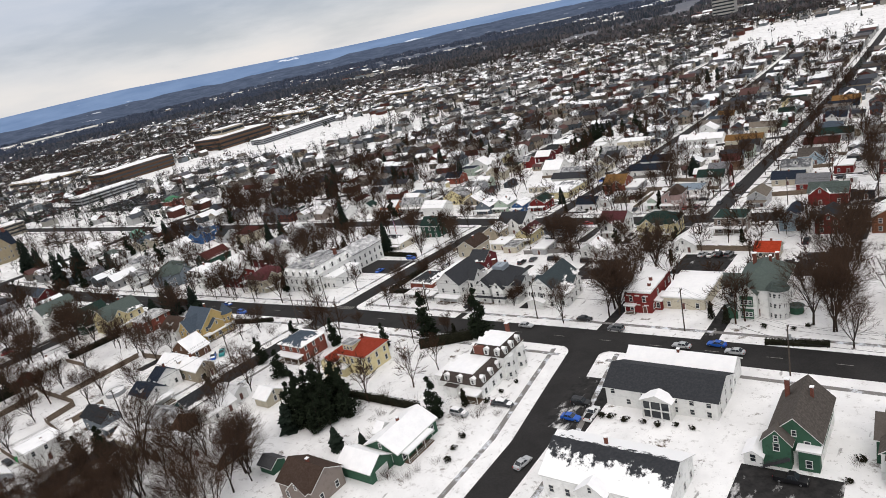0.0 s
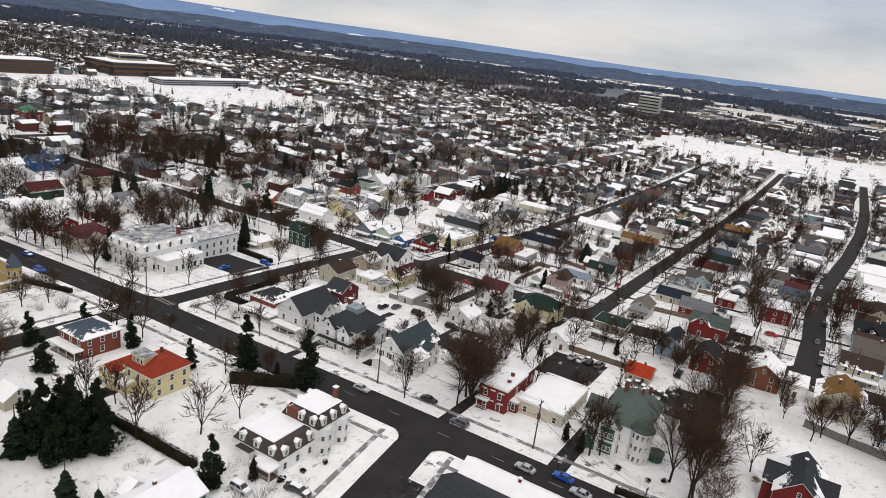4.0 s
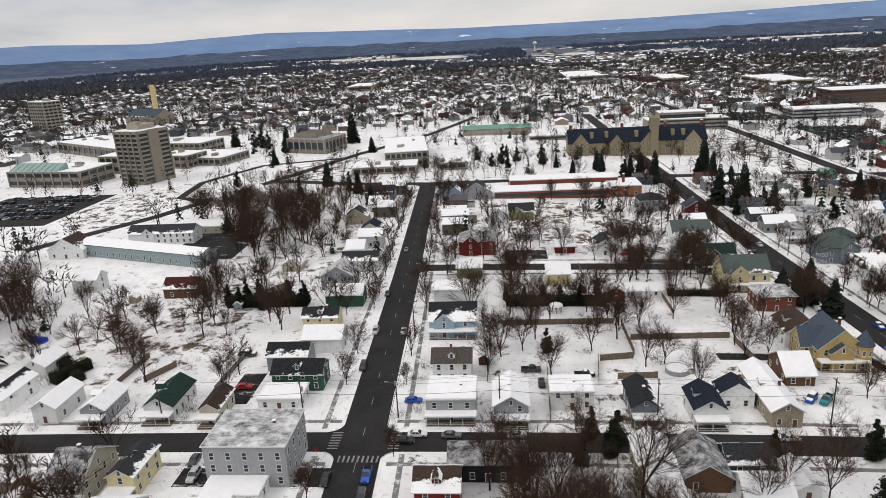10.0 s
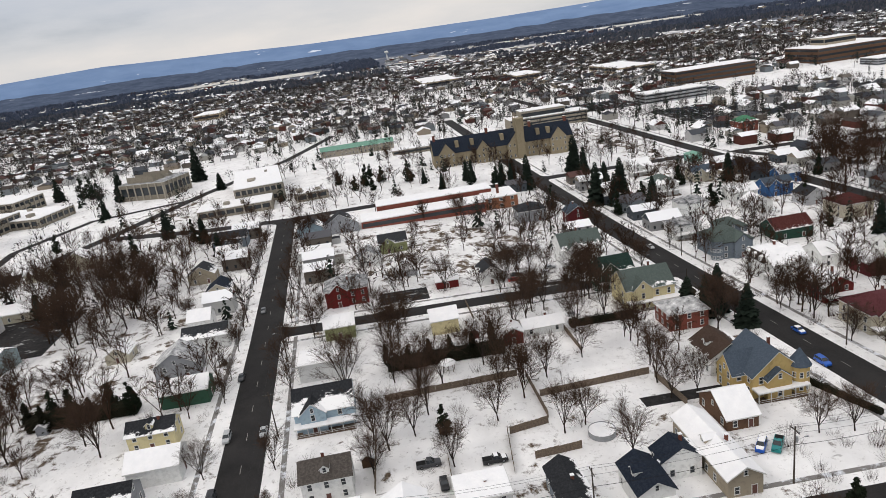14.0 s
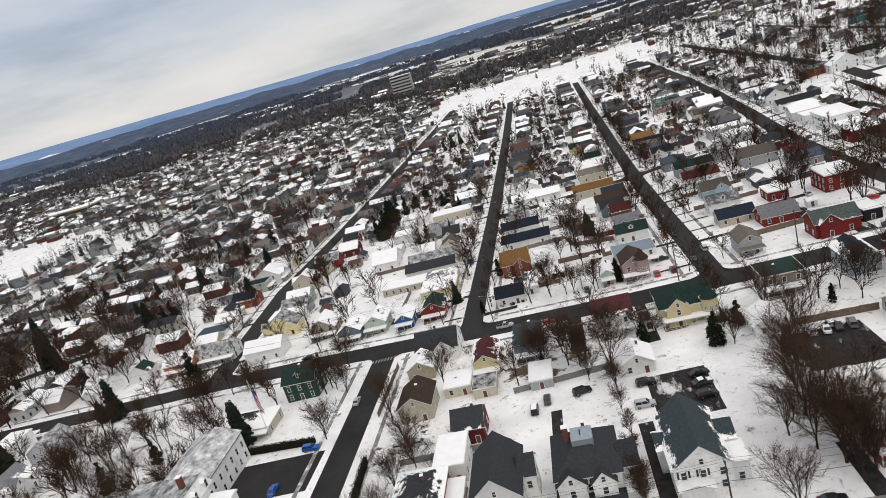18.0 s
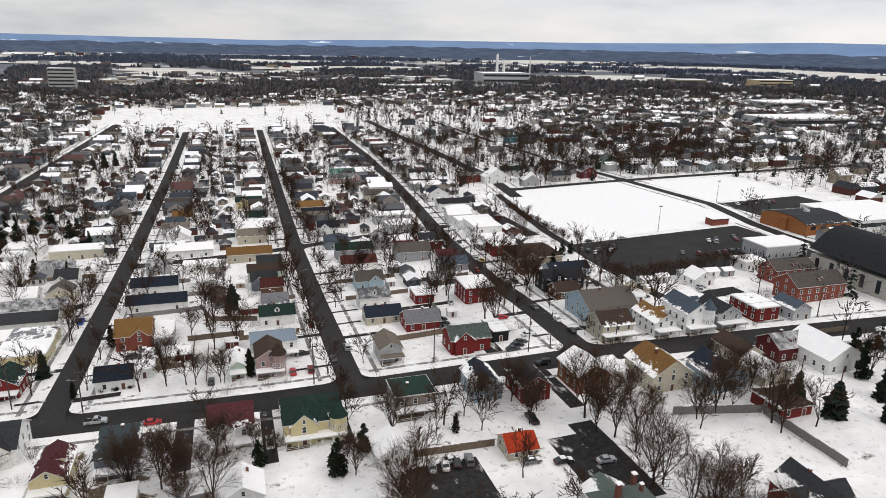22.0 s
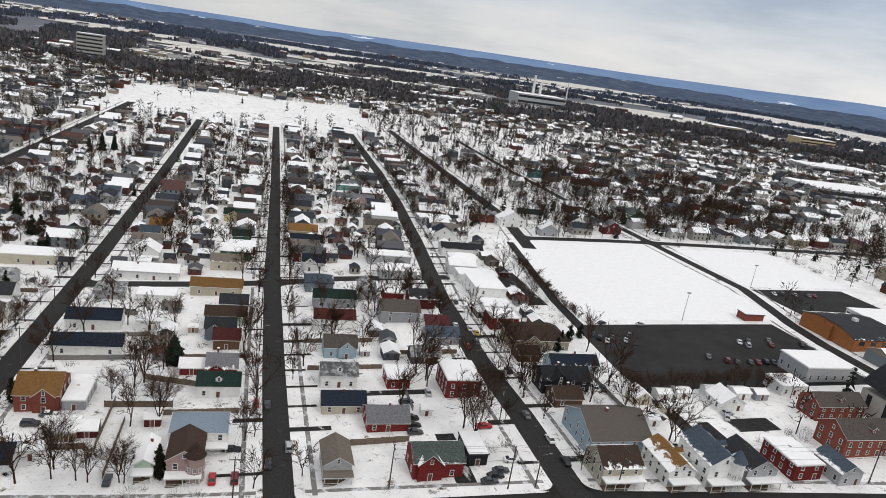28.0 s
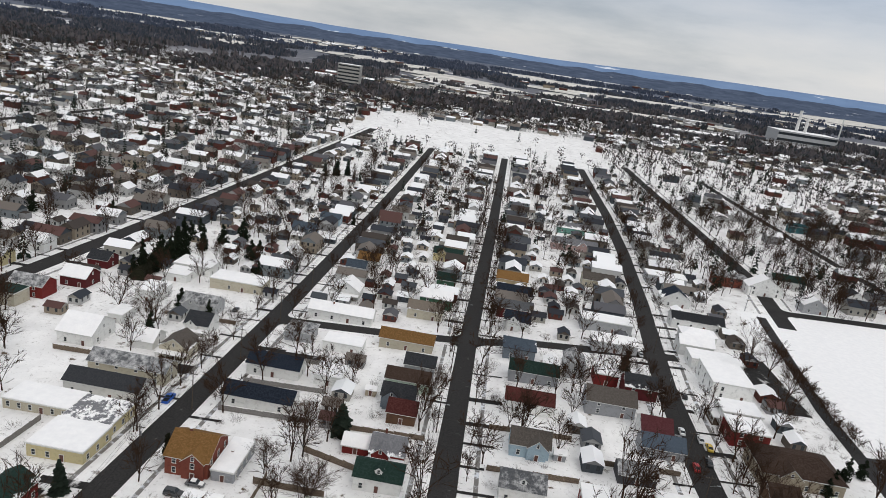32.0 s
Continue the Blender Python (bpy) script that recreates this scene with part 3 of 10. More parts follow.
def hip_roof(s, x0, x1, y0, y1, h, rh, over=0.45, t=0.2, deck=0.0):
    x0, x1, y0, y1 = x0 - over, x1 + over, y0 - over, y1 + over
    w, d = x1 - x0, y1 - y0
    cx, cy = (x0 + x1) / 2, (y0 + y1) / 2
    r = min(w, d) / 2 * (1 - deck)
    A = [(x0, y0, h + t), (x1, y0, h + t), (x1, y1, h + t), (x0, y1, h + t)]
    B = [(x0 + r, y0 + r, h + rh + t), (x1 - r, y0 + r, h + rh + t), (x1 - r, y1 - r, h + rh + t), (x0 + r, y1 - r, h + rh + t)]
    for k in range(4):
        j = (k + 1) % 4
        if (Vector(B[k]) - Vector(B[j])).length < 0.01:
            s.poly([A[k], A[j], B[k]])
        else:
            s.poly([A[k], A[j], B[j], B[k]])
        s.poly([(A[k][0], A[k][1], h - 0.05), (A[j][0], A[j][1], h - 0.05), A[j], A[k]], 1)
    if deck:
        s.poly(B)
    s.poly([(x0, y1, h - 0.05), (x1, y1, h - 0.05), (x1, y0, h - 0.05), (x0, y0, h - 0.05)], 1)


def flat_roof(s, x0, x1, y0, y1, h, snow=True):
    o = 0.25
    s.box(x0 - o, y0 - o, h, x1 + o, y1 + o, h + 0.3, 1, 1)
    s.box(x0 - o + 0.15, y0 - o + 0.15, h + 0.3, x1 + o - 0.15, y1 + o - 0.15, h + (0.5 if snow else 0.34), 0)


def glaze(parent, x0, x1, y0, y1, h, sides, rng, kind="a", every=2.7, first=1.0, storey=2.75, doors=()):
    """Windows of their own on each storey of the given sides."""
    n = max(1, int((h + 0.4) / storey))
    for side in sides:
        lo, hi = (x0, x1) if side in "SN" else (y0, y1)
        cnt = max(1, int((hi - lo - 0.6) / every))
        for fl in range(n):
            for k in range(cnt):
                u = lo + (hi - lo) * (k + 0.5) / cnt
                z = first + fl * storey
                if rng.random() < 0.08:
                    continue
                at = {"S": (u, y0, z), "N": (u, y1, z), "E": (x1, u, z), "W": (x0, u, z)}[side]
                if fl == 0 and side in doors and k == cnt // 2:
                    part("door", DOOR, [], parent, at=(at[0], at[1], 0.25), turn=FACES[side][2])
                else:
                    part("window", WIN[kind], [], parent, at=at, turn=FACES[side][2])


def chimney(parent, x, y, z0, z1, w=0.6):
    s = Shape()
    s.box(x - w / 2, y - w / 2, z0, x + w / 2, y + w / 2, z1)
    s.box(x - w / 2 - 0.08, y - w / 2 - 0.08, z1, x + w / 2 + 0.08, y + w / 2 + 0.08, z1 + 0.18, 1)
    part("chimney", s, [M_BRICKC, M_SNOW], parent, "red brick chimney")


def porch(parent, side, x0, x1, y0, y1, rng, mat, deep=2.2, snow=True, width=1.0):
    """A roofed porch on posts along one side."""
    lo, hi = (x0, x1) if side in "SN" else (y0, y1)
    c, half = (lo + hi) / 2, (hi - lo) / 2 * width
    lo, hi = c - half, c + half

    def B(s, u0, v0, z0, u1, v1, z1, m=0, top=None):
        if side == "S":
            s.box(u0, y0 - v1, z0, u1, y0 - v0, z1, m, top)
        elif side == "N":
            s.box(u0, y1 + v0, z0, u1, y1 + v1, z1, m, top)
        elif side == "E":
            s.box(x1 + v0, u0, z0, x1 + v1, u1, z1, m, top)
        else:
            s.box(x0 - v1, u0, z0, x0 - v0, u1, z1, m, top)
    floor_ = Shape()
    B(floor_, lo, 0.003, -1.0, hi, deep, 0.35)
    deck_ = part("porch", floor_, [M_WOOD], parent, "covered wooden porch")
    rf = Shape()
    B(rf, lo - 0.25, 0.003, 2.75, hi + 0.25, deep + 0.3, 2.95, 1)
    B(rf, lo - 0.2, 0.003, 2.95, hi + 0.2, deep + 0.25, 3.15, 0)
    part("porch_roof", rf, [M_SNOW if snow else mat, M_TRIM], deck_)
    n = max(2, int((hi - lo) / 2.4) + 1)
    for k in range(n):
        u = lo + 0.12 + (hi - lo - 0.24) * k / (n - 1)
        ps = Shape()
        B(ps, u - 0.07, deep - 0.2, 0.35, u + 0.07, deep - 0.06, 2.75)
        part("post", ps, [M_TRIM], deck_)
    rl = Shape()
    B(rl, lo + 0.1, deep - 0.16, 0.95, hi - 0.1, deep - 0.1, 1.03)
    B(rl, lo + 0.1, deep - 0.16, 0.5, hi - 0.1, deep - 0.1, 0.56)
    part("railing", rl, [M_TRIM], deck_)


COLOUR_WORDS = dict(ltgrey="light grey", bluegrey="blue-grey", rowgrey="grey-green", paleyel="pale yellow", brickor="orange brick", dkred="dark red", dkgreen="dark green", ltblue="light blue", teal2="pale green",
                    palegreen="pale green", dkgrey2="dark grey", ochrew="ochre", brick="red brick", concrete="tan concrete", stone="buff stone")
ROOF_WORDS = dict(tealgrey="dark blue-grey", taupe_slate="brown slate", snow="snow-covered", dkgrey="dark grey", tar="dark flat", greybrown="grey-brown", dkgreen="dark green", greygreen="grey-green", dkred="dark red", ochre="rusty brown", ltbluer="pale blue metal",
                  orange="bright orange", orangered="red-orange", teal2="pale green", dark="near-black", slate="slate-blue")


def loft(s, rows, mat=0):
    """Joins rings of points of one length into a closed skin."""
    n, i0 = len(rows[0]), len(s.v)
    for r in rows:
        s.v.extend(r)
    for a in range(len(rows) - 1):
        for k in range(n):
            b = (k + 1) % n
            s.f.append((i0 + a * n + k, i0 + a * n + b, i0 + (a + 1) * n + b, i0 + (a + 1) * n + k))
            s.m.append(mat)
    for a in (0, len(rows) - 1):
        q = [i0 + a * n + k for k in range(n)]
        s.f.append(tuple(q if a else reversed(q)))
        s.m.append(mat)


def words_for(wall, rc, sn, roof):
    kind = {"flat": "flat", "hip": "hipped", "hipx": "hipped", "mans": "mansard", "pyr": "pyramid"}.get(roof, "gabled")
    r = ROOF_WORDS.get(rc, rc)
    if sn >= 1:
        return "%s house with a %s snow-covered roof" % (COLOUR_WORDS.get(wall, wall), kind)
    return "%s house with a %s %s roof%s" % (COLOUR_WORDS.get(wall, wall), r, kind, " under patchy snow" if sn > 0.15 else "")


BUILT = []


def free(x, y, w, d, gap=1.0):
    for bx, by, bw, bd in BUILT:
        if abs(x - bx) < (w + bw) / 2 + gap and abs(y - by) < (d + bd) / 2 + gap:
            return False
    return True


def wing(top, x0, x1, y0, y1, h, rh, along_x, wm, rm, sides="", z0=0.0, edge=None, rng=None, kind="a", name="wing"):
    """A gabled (rh > 0) or flat volume of a house, with its roof and windows."""
    s, r = Shape(), Shape()
    if rh > 0:
        gable_walls(s, x0, x1, y0, y1, h, rh, along_x)
        gable_roof(r, x0, x1, y0, y1, h + 0.01, rh, along_x, 0.35)
    else:
        s.box(x0, y0, -1.2, x1, y1, h)
        r.box(x0 - 0.3, y0 - 0.3, h, x1 + 0.3, y1 + 0.3, h + 0.35, 1, 0)
    part(name, s, [wm], top)
    part(name + "_roof", r, [rm, edge or M_TRIM], top)
    if sides:
        glaze(top, x0, x1, y0, y1, h, sides, rng or random.Random(int(x0 * 9 + h)), kind, 2.4)
    if rh > 1.4:
        for sd in sides:
            if (sd in "EW") == along_x:
                at = (x1 if sd == "E" else x0, (y0 + y1) / 2, h + 0.2) if along_x else ((x0 + x1) / 2, y0 if sd == "S" else y1, h + 0.2)
                part("window", WIN["c"], [], top, at=at, turn=FACES[sd][2])


def house(x, y, w, d, h, roof, wall, rc, sn, front="S", flags="", rh=None, rot=0.0, sides="SEW", detail=2, tall=0.85, name="house", group="houses of the town", label=""):
    """One house, w wide (east) and d deep (north), h to the eaves."""
    rng = random.Random(int(x * 31 + y * 17))
    top = thing(name, x, y, label or words_for(wall, rc, sn, roof), "house" if name == "house" else name.replace("_", " "), group, rot=rot)
    top.scale = (1, 1, tall)
    if front == "E" and x < -140 and y < 135 and sides == "SEW":
        sides = "NE" if y < 28 else "SE"
    if not rot:
        # blank backs on the sides that face away from the town's middle
        sides = "".join(c for c in sides if not (c == "W" and x < -114 or c == "E" and x > 8 or c == "N" and y > 168))
    x0, x1, y0, y1 = -w / 2, w / 2, -d / 2, d / 2
    wm = siding(wall, WALLS[wall])
    rm = M_SNOW if sn >= 1 else roofing(rc, ROOFS[rc], sn)
    edge = M_TRIM if wall not in ("black", "bluegrey") else M_DARKTRIM
    along_x = {"gx": True, "gy": False, "gp": front in "SN", "gf": front in "EW", "gx2": front in "SN"}.get(roof, w > d)
    rh = rh or {"flat": 0, "hip": 0.28, "hipx": 0.3, "pyr": 0.55, "mans": 0.0}.get(roof, 0.36) * (min(w, d) if roof in ("hip", "hipx", "pyr") else (d if along_x else w))
    ws, rs = Shape(), Shape()
    if roof in ("gx", "gy", "gp", "gf", "gx2"):
        gable_walls(ws, x0, x1, y0, y1, h, rh, along_x)
        gable_roof(rs, x0, x1, y0, y1, h, rh, along_x, t=0.32 if sn >= 1 else 0.2)
    else:
        ws.box(x0, y0, -1.2, x1, y1, h)
        if roof == "flat":
            flat_roof(rs, x0, x1, y0, y1, h, sn >= 1)
        elif roof == "mans":
            hip_roof(rs, x0, x1, y0, y1, h, 2.6, 0.3, deck=1 - 1.1 / (min(w, d) / 2))
        else:
            hip_roof(rs, x0, x1, y0, y1, h, rh, deck=0.18 if roof == "hipx" else 0.0)
    part("wall", ws, [wm], top)
    part("roof", rs, [rm, edge], top)
    outlying = y > 300 or x < -250 or y < -60
    if outlying:
        detail = min(detail, 1)
    if roof in ("gx2", "hipx"):
        # a cross gable that runs out over the front
        cw, out = min(0.5 * (w if front in "SN" else d), 5.5), 0.9
        crh = cw * 0.5
        sh = rng.choice((-0.18, 0.18)) * (w if front in "SN" else d)
        cs, cr = Shape(), Shape()
        if front in "SN":
            ya, yb = (y0 - out, 0) if front == "S" else (0, y1 + out)
            gable_walls(cs, sh - cw / 2, sh + cw / 2, ya, yb, h, crh, False)
            gable_roof(cr, sh - cw / 2, sh + cw / 2, ya, yb, h + 0.02, crh, False, 0.3)
            glaze(top, sh - cw / 2, sh + cw / 2, ya, yb, h, front, rng, doors=front)
            part("window", WIN["c"], [], top, at=(sh, ya if front == "S" else yb, h + 0.4), turn=FACES[front][2])
        else:
            xa, xb = (0, x1 + out) if front == "E" else (x0 - out, 0)
            gable_walls(cs, xa, xb, sh - cw / 2, sh + cw / 2, h, crh, True)
            gable_roof(cr, xa, xb, sh - cw / 2, sh + cw / 2, h + 0.02, crh, True, 0.3)
            glaze(top, xa, xb, sh - cw / 2, sh + cw / 2, h, front, rng, doors=front)
            part("window", WIN["c"], [], top, at=(xb if front == "E" else xa, sh, h + 0.4), turn=FACES[front][2])
        part("wing", cs, [wm], top)
        part("wing_roof", cr, [rm, edge], top)
        sides = sides.replace(front, "")
        if front in "SN":
            lo_, hi_ = (sh + cw / 2, x1) if sh < 0 else (x0, sh - cw / 2)
            if hi_ - lo_ > 2:
                glaze(top, lo_, hi_, y0, y1, h, front, rng)
        else:
            lo_, hi_ = (sh + cw / 2, y1) if sh < 0 else (y0, sh - cw / 2)
            if hi_ - lo_ > 2:
                glaze(top, x0, x1, lo_, hi_, h, front, rng)
    kind = "d" if wall in ("paleyel", "tan") and rng.random() < 0.3 else "a"
    if detail and h > 2.5:
        glaze(top, x0, x1, y0, y1, h, sides[:2] if outlying else sides, rng, kind, 2.7 if detail > 1 else 4.6 if outlying else 3.6, doors=front)
    if detail and rh > 1.6 and roof in ("gf", "gx", "gy", "gp"):
        for sd in ("EW" if along_x else "SN"):
            if sd in sides:
                c = (x1 if sd == "E" else x0, 0, h + 0.35) if along_x else (0, y0 if sd == "S" else y1, h + 0.35)
                part("window", WIN["c"], [], top, at=c, turn=FACES[sd][2])
    if roof == "mans":
        for sd in "SEW":
            lo, hi = (x0, x1) if sd in "SN" else (y0, y1)
            n = max(2, int((hi - lo) / 2.8))
            for k in range(n):
                u = lo + (hi - lo) * (k + 0.5) / n
                q = Shape()
                q.box(-0.65, -0.15, 0, 0.65, 1.0, 1.9)
                q.poly([(-0.75, -0.25, 1.9), (0.75, -0.25, 1.9), (0, -0.25, 2.4)]).poly([(-0.75, -0.25, 1.9), (0, -0.25, 2.4), (0, 1.0, 2.4), (-0.75, 1.0, 1.9)], 1).poly([(0.75, -0.25, 1.9), (0.75, 1.0, 1.9), (0, 1.0, 2.4), (0, -0.25, 2.4)], 1)
                dm = part("dormer", q, [M_TRIM, M_SNOW], top, at={"S": (u, y0, h + 0.25), "E": (x1, u, h + 0.25), "W": (x0, u, h + 0.25)}[sd], turn=FACES[sd][2])
                part("window", WIN["c"], [], dm, at=(0, -0.16, 0.45))
    if detail > 1 and "x" not in flags and not label and roof in ("gf", "gp", "gx", "gy") and h > 4:
        # a lower room built on behind, and a dormer on the long slope
        if rng.random() < 0.6:
            bx0, bx1, by0, by1 = {"S": (x0 * 0.7, x1 * 0.6, y1, y1 + 3.2), "E": (x0 - 3.2, x0, y0 * 0.7, y1 * 0.6), "W": (x1, x1 + 3.2, y0 * 0.7, y1 * 0.6), "N": (x0 * 0.7, x1 * 0.6, y0 - 3.2, y0)}[front]
            if free(x + (bx0 + bx1) / 2, y + (by0 + by1) / 2, bx1 - bx0, by1 - by0, 0.2):
                wing(top, bx0, bx1, by0, by1, h * 0.58, 0, False, wm, M_SNOW if rng.random() < 0.7 else roofing(rc, ROOFS[rc], 0.25), "E" if front in "SN" else "S", rng=rng, name="rear_room")
        if rng.random() < 0.4:
            q = Shape()
            q.box(-0.8, 0, 0, 0.8, 1.9, 1.3)
            r2 = Shape()
            gable_roof(r2, -0.8, 0.8, -0.2, 2.2, 1.3, 0.8, False, 0.2, 0.15)
            q.poly([(-0.8, 0, 1.3), (0.8, 0, 1.3), (0, 0, 2.1)])
            at = (0, y0 + (y1 - y0) * 0.14, h + rh * 0.28) if along_x else (x1 - (x1 - x0) * 0.14, 0, h + rh * 0.28)
            dm = part("dormer", q, [wm], top, at=at, turn=0 if along_x else 90)
            part("dormer_roof", r2, [rm, edge], dm)
            part("window", WIN["c"], [], dm, at=(0, -0.01, 0.25))
    if "p" in flags and not (outlying and detail and rng.random() < 0.4):
        porch(top, front, x0, x1, y0, y1, rng, rm, snow=sn > 0.02 or rng.random() < 0.6)
    if "c" in flags or (detail > 1 and "C" not in flags and rng.random() < 0.35):
        chimney(top, rng.uniform(-0.2, 0.2) * w, rng.uniform(-0.1, 0.25) * d, h + rh * 0.5, h + rh + 0.8, 0.5)
    if "b" in flags:
        # a round corner tower with a cone
        tr_, tx, ty = 1.9, (x1 - 1.2), (y0 + 0.2)
        ts = Shape()
        ts.tube((tx, ty, -1), (tx, ty, h + 1.2), tr_, tr_, 10)
        tower = part("turret", ts, [wm], top, "round corner turret")
        tc_ = Shape()
        tc_.tube((tx, ty, h + 1.2), (tx, ty, h + 4.6), tr_ + 0.35, 0.05, 10)
        part("turret_roof", tc_, [rm if sn < 1 else roofing("grey", ROOFS["grey"], 0.25)], tower)
        for k in range(10):
            an = 2 * math.pi * (k + 0.5) / 10
            if math.sin(an) < 0.35:
                for z in (1.0, 3.8):
                    part("window", WIN["c"], [], tower, at=(tx + math.cos(an) * tr_ * 0.96, ty + math.sin(an) * tr_ * 0.96, z), turn=math.degrees(an) + 90)
    return top




def H(x, y, w, d, h, roof, wall, rc, sn, front="S", flags="", **kw):
    BUILT.append((x, y, w, d))
    return house(x, y, w, d, h, roof, wall, rc, sn, front, flags, **kw)


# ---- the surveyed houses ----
H(-156.3, -12.6, 12.6, 15.6, 9.3, "flat", "ltgrey", "tar", 0.75, "E", "c", tall=0.93)
H(-189.6, -13.6, 7.2, 12.0, 5.2, "gp", "green", "dark", 0.2, "E")
H(-199.7, -19.1, 7.2, 10.3, 4.8, "gp", "grey", "dark", 0.5, "E")
H(-180.8, -15.3, 7.2, 9.8, 3.2, "flat", "white", "snow", 1, "E")
H(-223.0, -16.7, 6.3, 10.1, 5.2, "gp", "paleyel", "dark", 0.3, "E")
H(-258.1, -19.4, 9.0, 11.1, 5.6, "gf", "grey", "grey", 0.7, "E")
H(-176.3, -29.1, 9.0, 4.3, 4.3, "gf", "cream", "brown", 0.2, "E", "p")
H(-179.0, -41.3, 11.7, 6.7, 4.3, "gf", "white", "dkgreen", 0.1, "E", "p")
H(-177.0, -56.0, 9.9, 5.7, 4.3, "gf", "grey", "snow", 1, "E", "p")
H(-177.9, -67.7, 10.8, 5.7, 4.7, "gf", "white", "snow", 1, "E", "p")
H(-181.9, -82.8, 12.6, 5.8, 5.2, "gf", "white", "dark", 0.5, "E")
H(-150.3, -44.7, 11.7, 7.1, 5.8, "gp", "cream", "tar", 0.45, "E", "p")
H(-151.7, -35.2, 9.9, 5.0, 5.6, "gf", "paleyel", "dkgrey", 0.2, "E", "p")
H(-140.0, -32.3, 6.3, 7.5, 3.9, "gp", "white", "snow", 1, "E")
H(-146.3, -16.2, 6.3, 5.9, 2.8, "flat", "white", "snow", 1, "E")
H(-259.4, -109.2, 7.2, 8.9, 5.6, "gp", "white", "snow", 1, "E")
H(-198.9, -85.2, 9.0, 5.9, 3.7, "gf", "white", "snow", 1, "E")
H(-252.6, -71.5, 8.1, 11.4, 4.2, "gp", "brown", "dkred", 0.5, "E", "c")
H(-155.3, 31.7, 7.2, 14.1, 4.7, "gp", "black", "tar", 0.5, "E")
H(-146.4, 23.2, 7.2, 7.7, 5.6, "gp", "red", "brown", 0.5, "E")
H(-177.6, 23.6, 9.9, 10.5, 6.0, "flat", "ltgrey", "snow", 1, "E", "p")
H(-193.7, 22.7, 7.2, 9.2, 5.8, "gp", "white", "greybrown", 0.1, "E")
H(-176.7, 36.3, 10.8, 7.2, 5.2, "gf", "grey", "snow", 1, "E", "p")
H(-180.6, 49.5, 7.2, 9.2, 5.2, "flat", "white", "snow", 1, "E")
H(-177.4, 63.9, 10.8, 5.4, 4.8, "gf", "bluegrey", "dark", 0.2, "E", "p")
H(-175.8, 76.6, 9.0, 6.2, 4.7, "gf", "white", "navy", 0.1, "E", "p")
H(-181.2, 91.7, 19.8, 6.1, 4.5, "gf", "tan", "snow", 1, "E")
H(-194.5, 101.7, 10.8, 6.4, 3.2, "gp", "brown", "snow", 1, "E")
H(-214.7, 111.0, 9.9, 9.3, 5.4, "gf", "white", "brown", 0.2, "E")
H(-238.9, 113.8, 9.0, 10.3, 5.6, "hip", "brick", "grey", 0.7, "E")
H(-156.2, 61.8, 9.0, 6.5, 4.7, "gf", "tan", "snow", 1, "E")
H(-148.7, 62.2, 8.1, 5.6, 3.7, "gf", "brown", "snow", 1, "E")
H(-157.6, 78.9, 6.3, 8.1, 3.3, "gp", "teal", "dkgrey", 0.6, "E")
H(-148.8, 78.8, 7.2, 7.9, 2.8, "gp", "white", "snow", 1, "E")
H(-151.8, 86.0, 8.1, 4.2, 2.8, "gf", "white", "snow", 1, "E")
H(-266.5, 23.9, 7.2, 8.4, 4.7, "gp", "olive", "snow", 1, "E")
H(-258.6, 53.2, 7.2, 7.5, 5.0, "gp", "paleyel", "snow", 1, "E")
H(-244.5, 69.3, 6.3, 5.1, 3.7, "gf", "red", "snow", 1, "E")
H(-247.3, 78.3, 5.4, 10.7, 2.8, "gp", "white", "snow", 1, "E")
H(-221.1, 21.3, 10.8, 12.8, 5.6, "gx2", "ltblue", "dark", 0.4, "E", "p")
H(-294.5, 25.9, 10.8, 13.6, 6.5, "hipx", "red", "grey", 0.4, "E", "pc")
H(-293.9, 58.7, 6.3, 7.3, 3.3, "gp", "red", "snow", 1, "E")
H(-292.4, 73.1, 9.0, 7.3, 5.0, "gf", "white", "dkgrey", 0.5, "E")
H(-388.1, 8.6, 8.1, 11.3, 4.7, "gf", "ltblue", "dkgrey", 0.3, "E")
H(-351.0, 12.0, 9.0, 14.2, 3.7, "flat", "white", "snow", 1, "E")
H(-386.2, 22.9, 8.1, 15.8, 4.7, "gf", "grey", "dkgrey", 0.3, "E")
H(-290.3, -20.2, 8.1, 6.8, 4.7, "gp", "white", "snow", 1, "E")
H(-317.6, -19.1, 9.0, 8.8, 4.7, "gf", "cream", "navy", 0.2, "E", "p")
H(-388.7, -27.3, 9.0, 15.1, 5.1, "gp", "bluegrey", "dkgrey", 0.3, "E")
H(-276.3, -41.0, 7.2, 6.7, 3.2, "gf", "cream", "snow", 1, "E")
H(-301.3, -142.0, 10.8, 15.2, 4.7, "gf", "white", "brown", 0.2, "E")
H(-317.7, -110.1, 9.0, 28.8, 5.6, "gx2", "white", "dkgrey", 0.3, "E")
H(-383.7, -108.6, 8.1, 10.3, 4.7, "gx2", "cream", "snow", 1, "E")
H(-391.2, -94.6, 8.1, 16.0, 4.2, "gf", "cream", "snow", 1, "E")
H(-334.2, -101.4, 12.6, 24.1, 3.7, "flat", "cream", "snow", 1, "E")
H(-287.9, -160.6, 8.1, 13.7, 4.7, "gp", "white", "snow", 1, "E")
H(-128.7, 26.7, 9.0, 11.0, 6.5, "flat", "red", "snow", 1, "E", "p")
H(-116.3, 24.6, 9.0, 6.1, 6.0, "gx2", "red", "tar", 0.6, "E", "p")
H(-118.5, 31.8, 8.1, 6.5, 4.2, "flat", "red", "snow", 1, "E")
H(-139.7, 62.9, 8.1, 6.0, 4.7, "gf", "white", "snow", 1, "E")
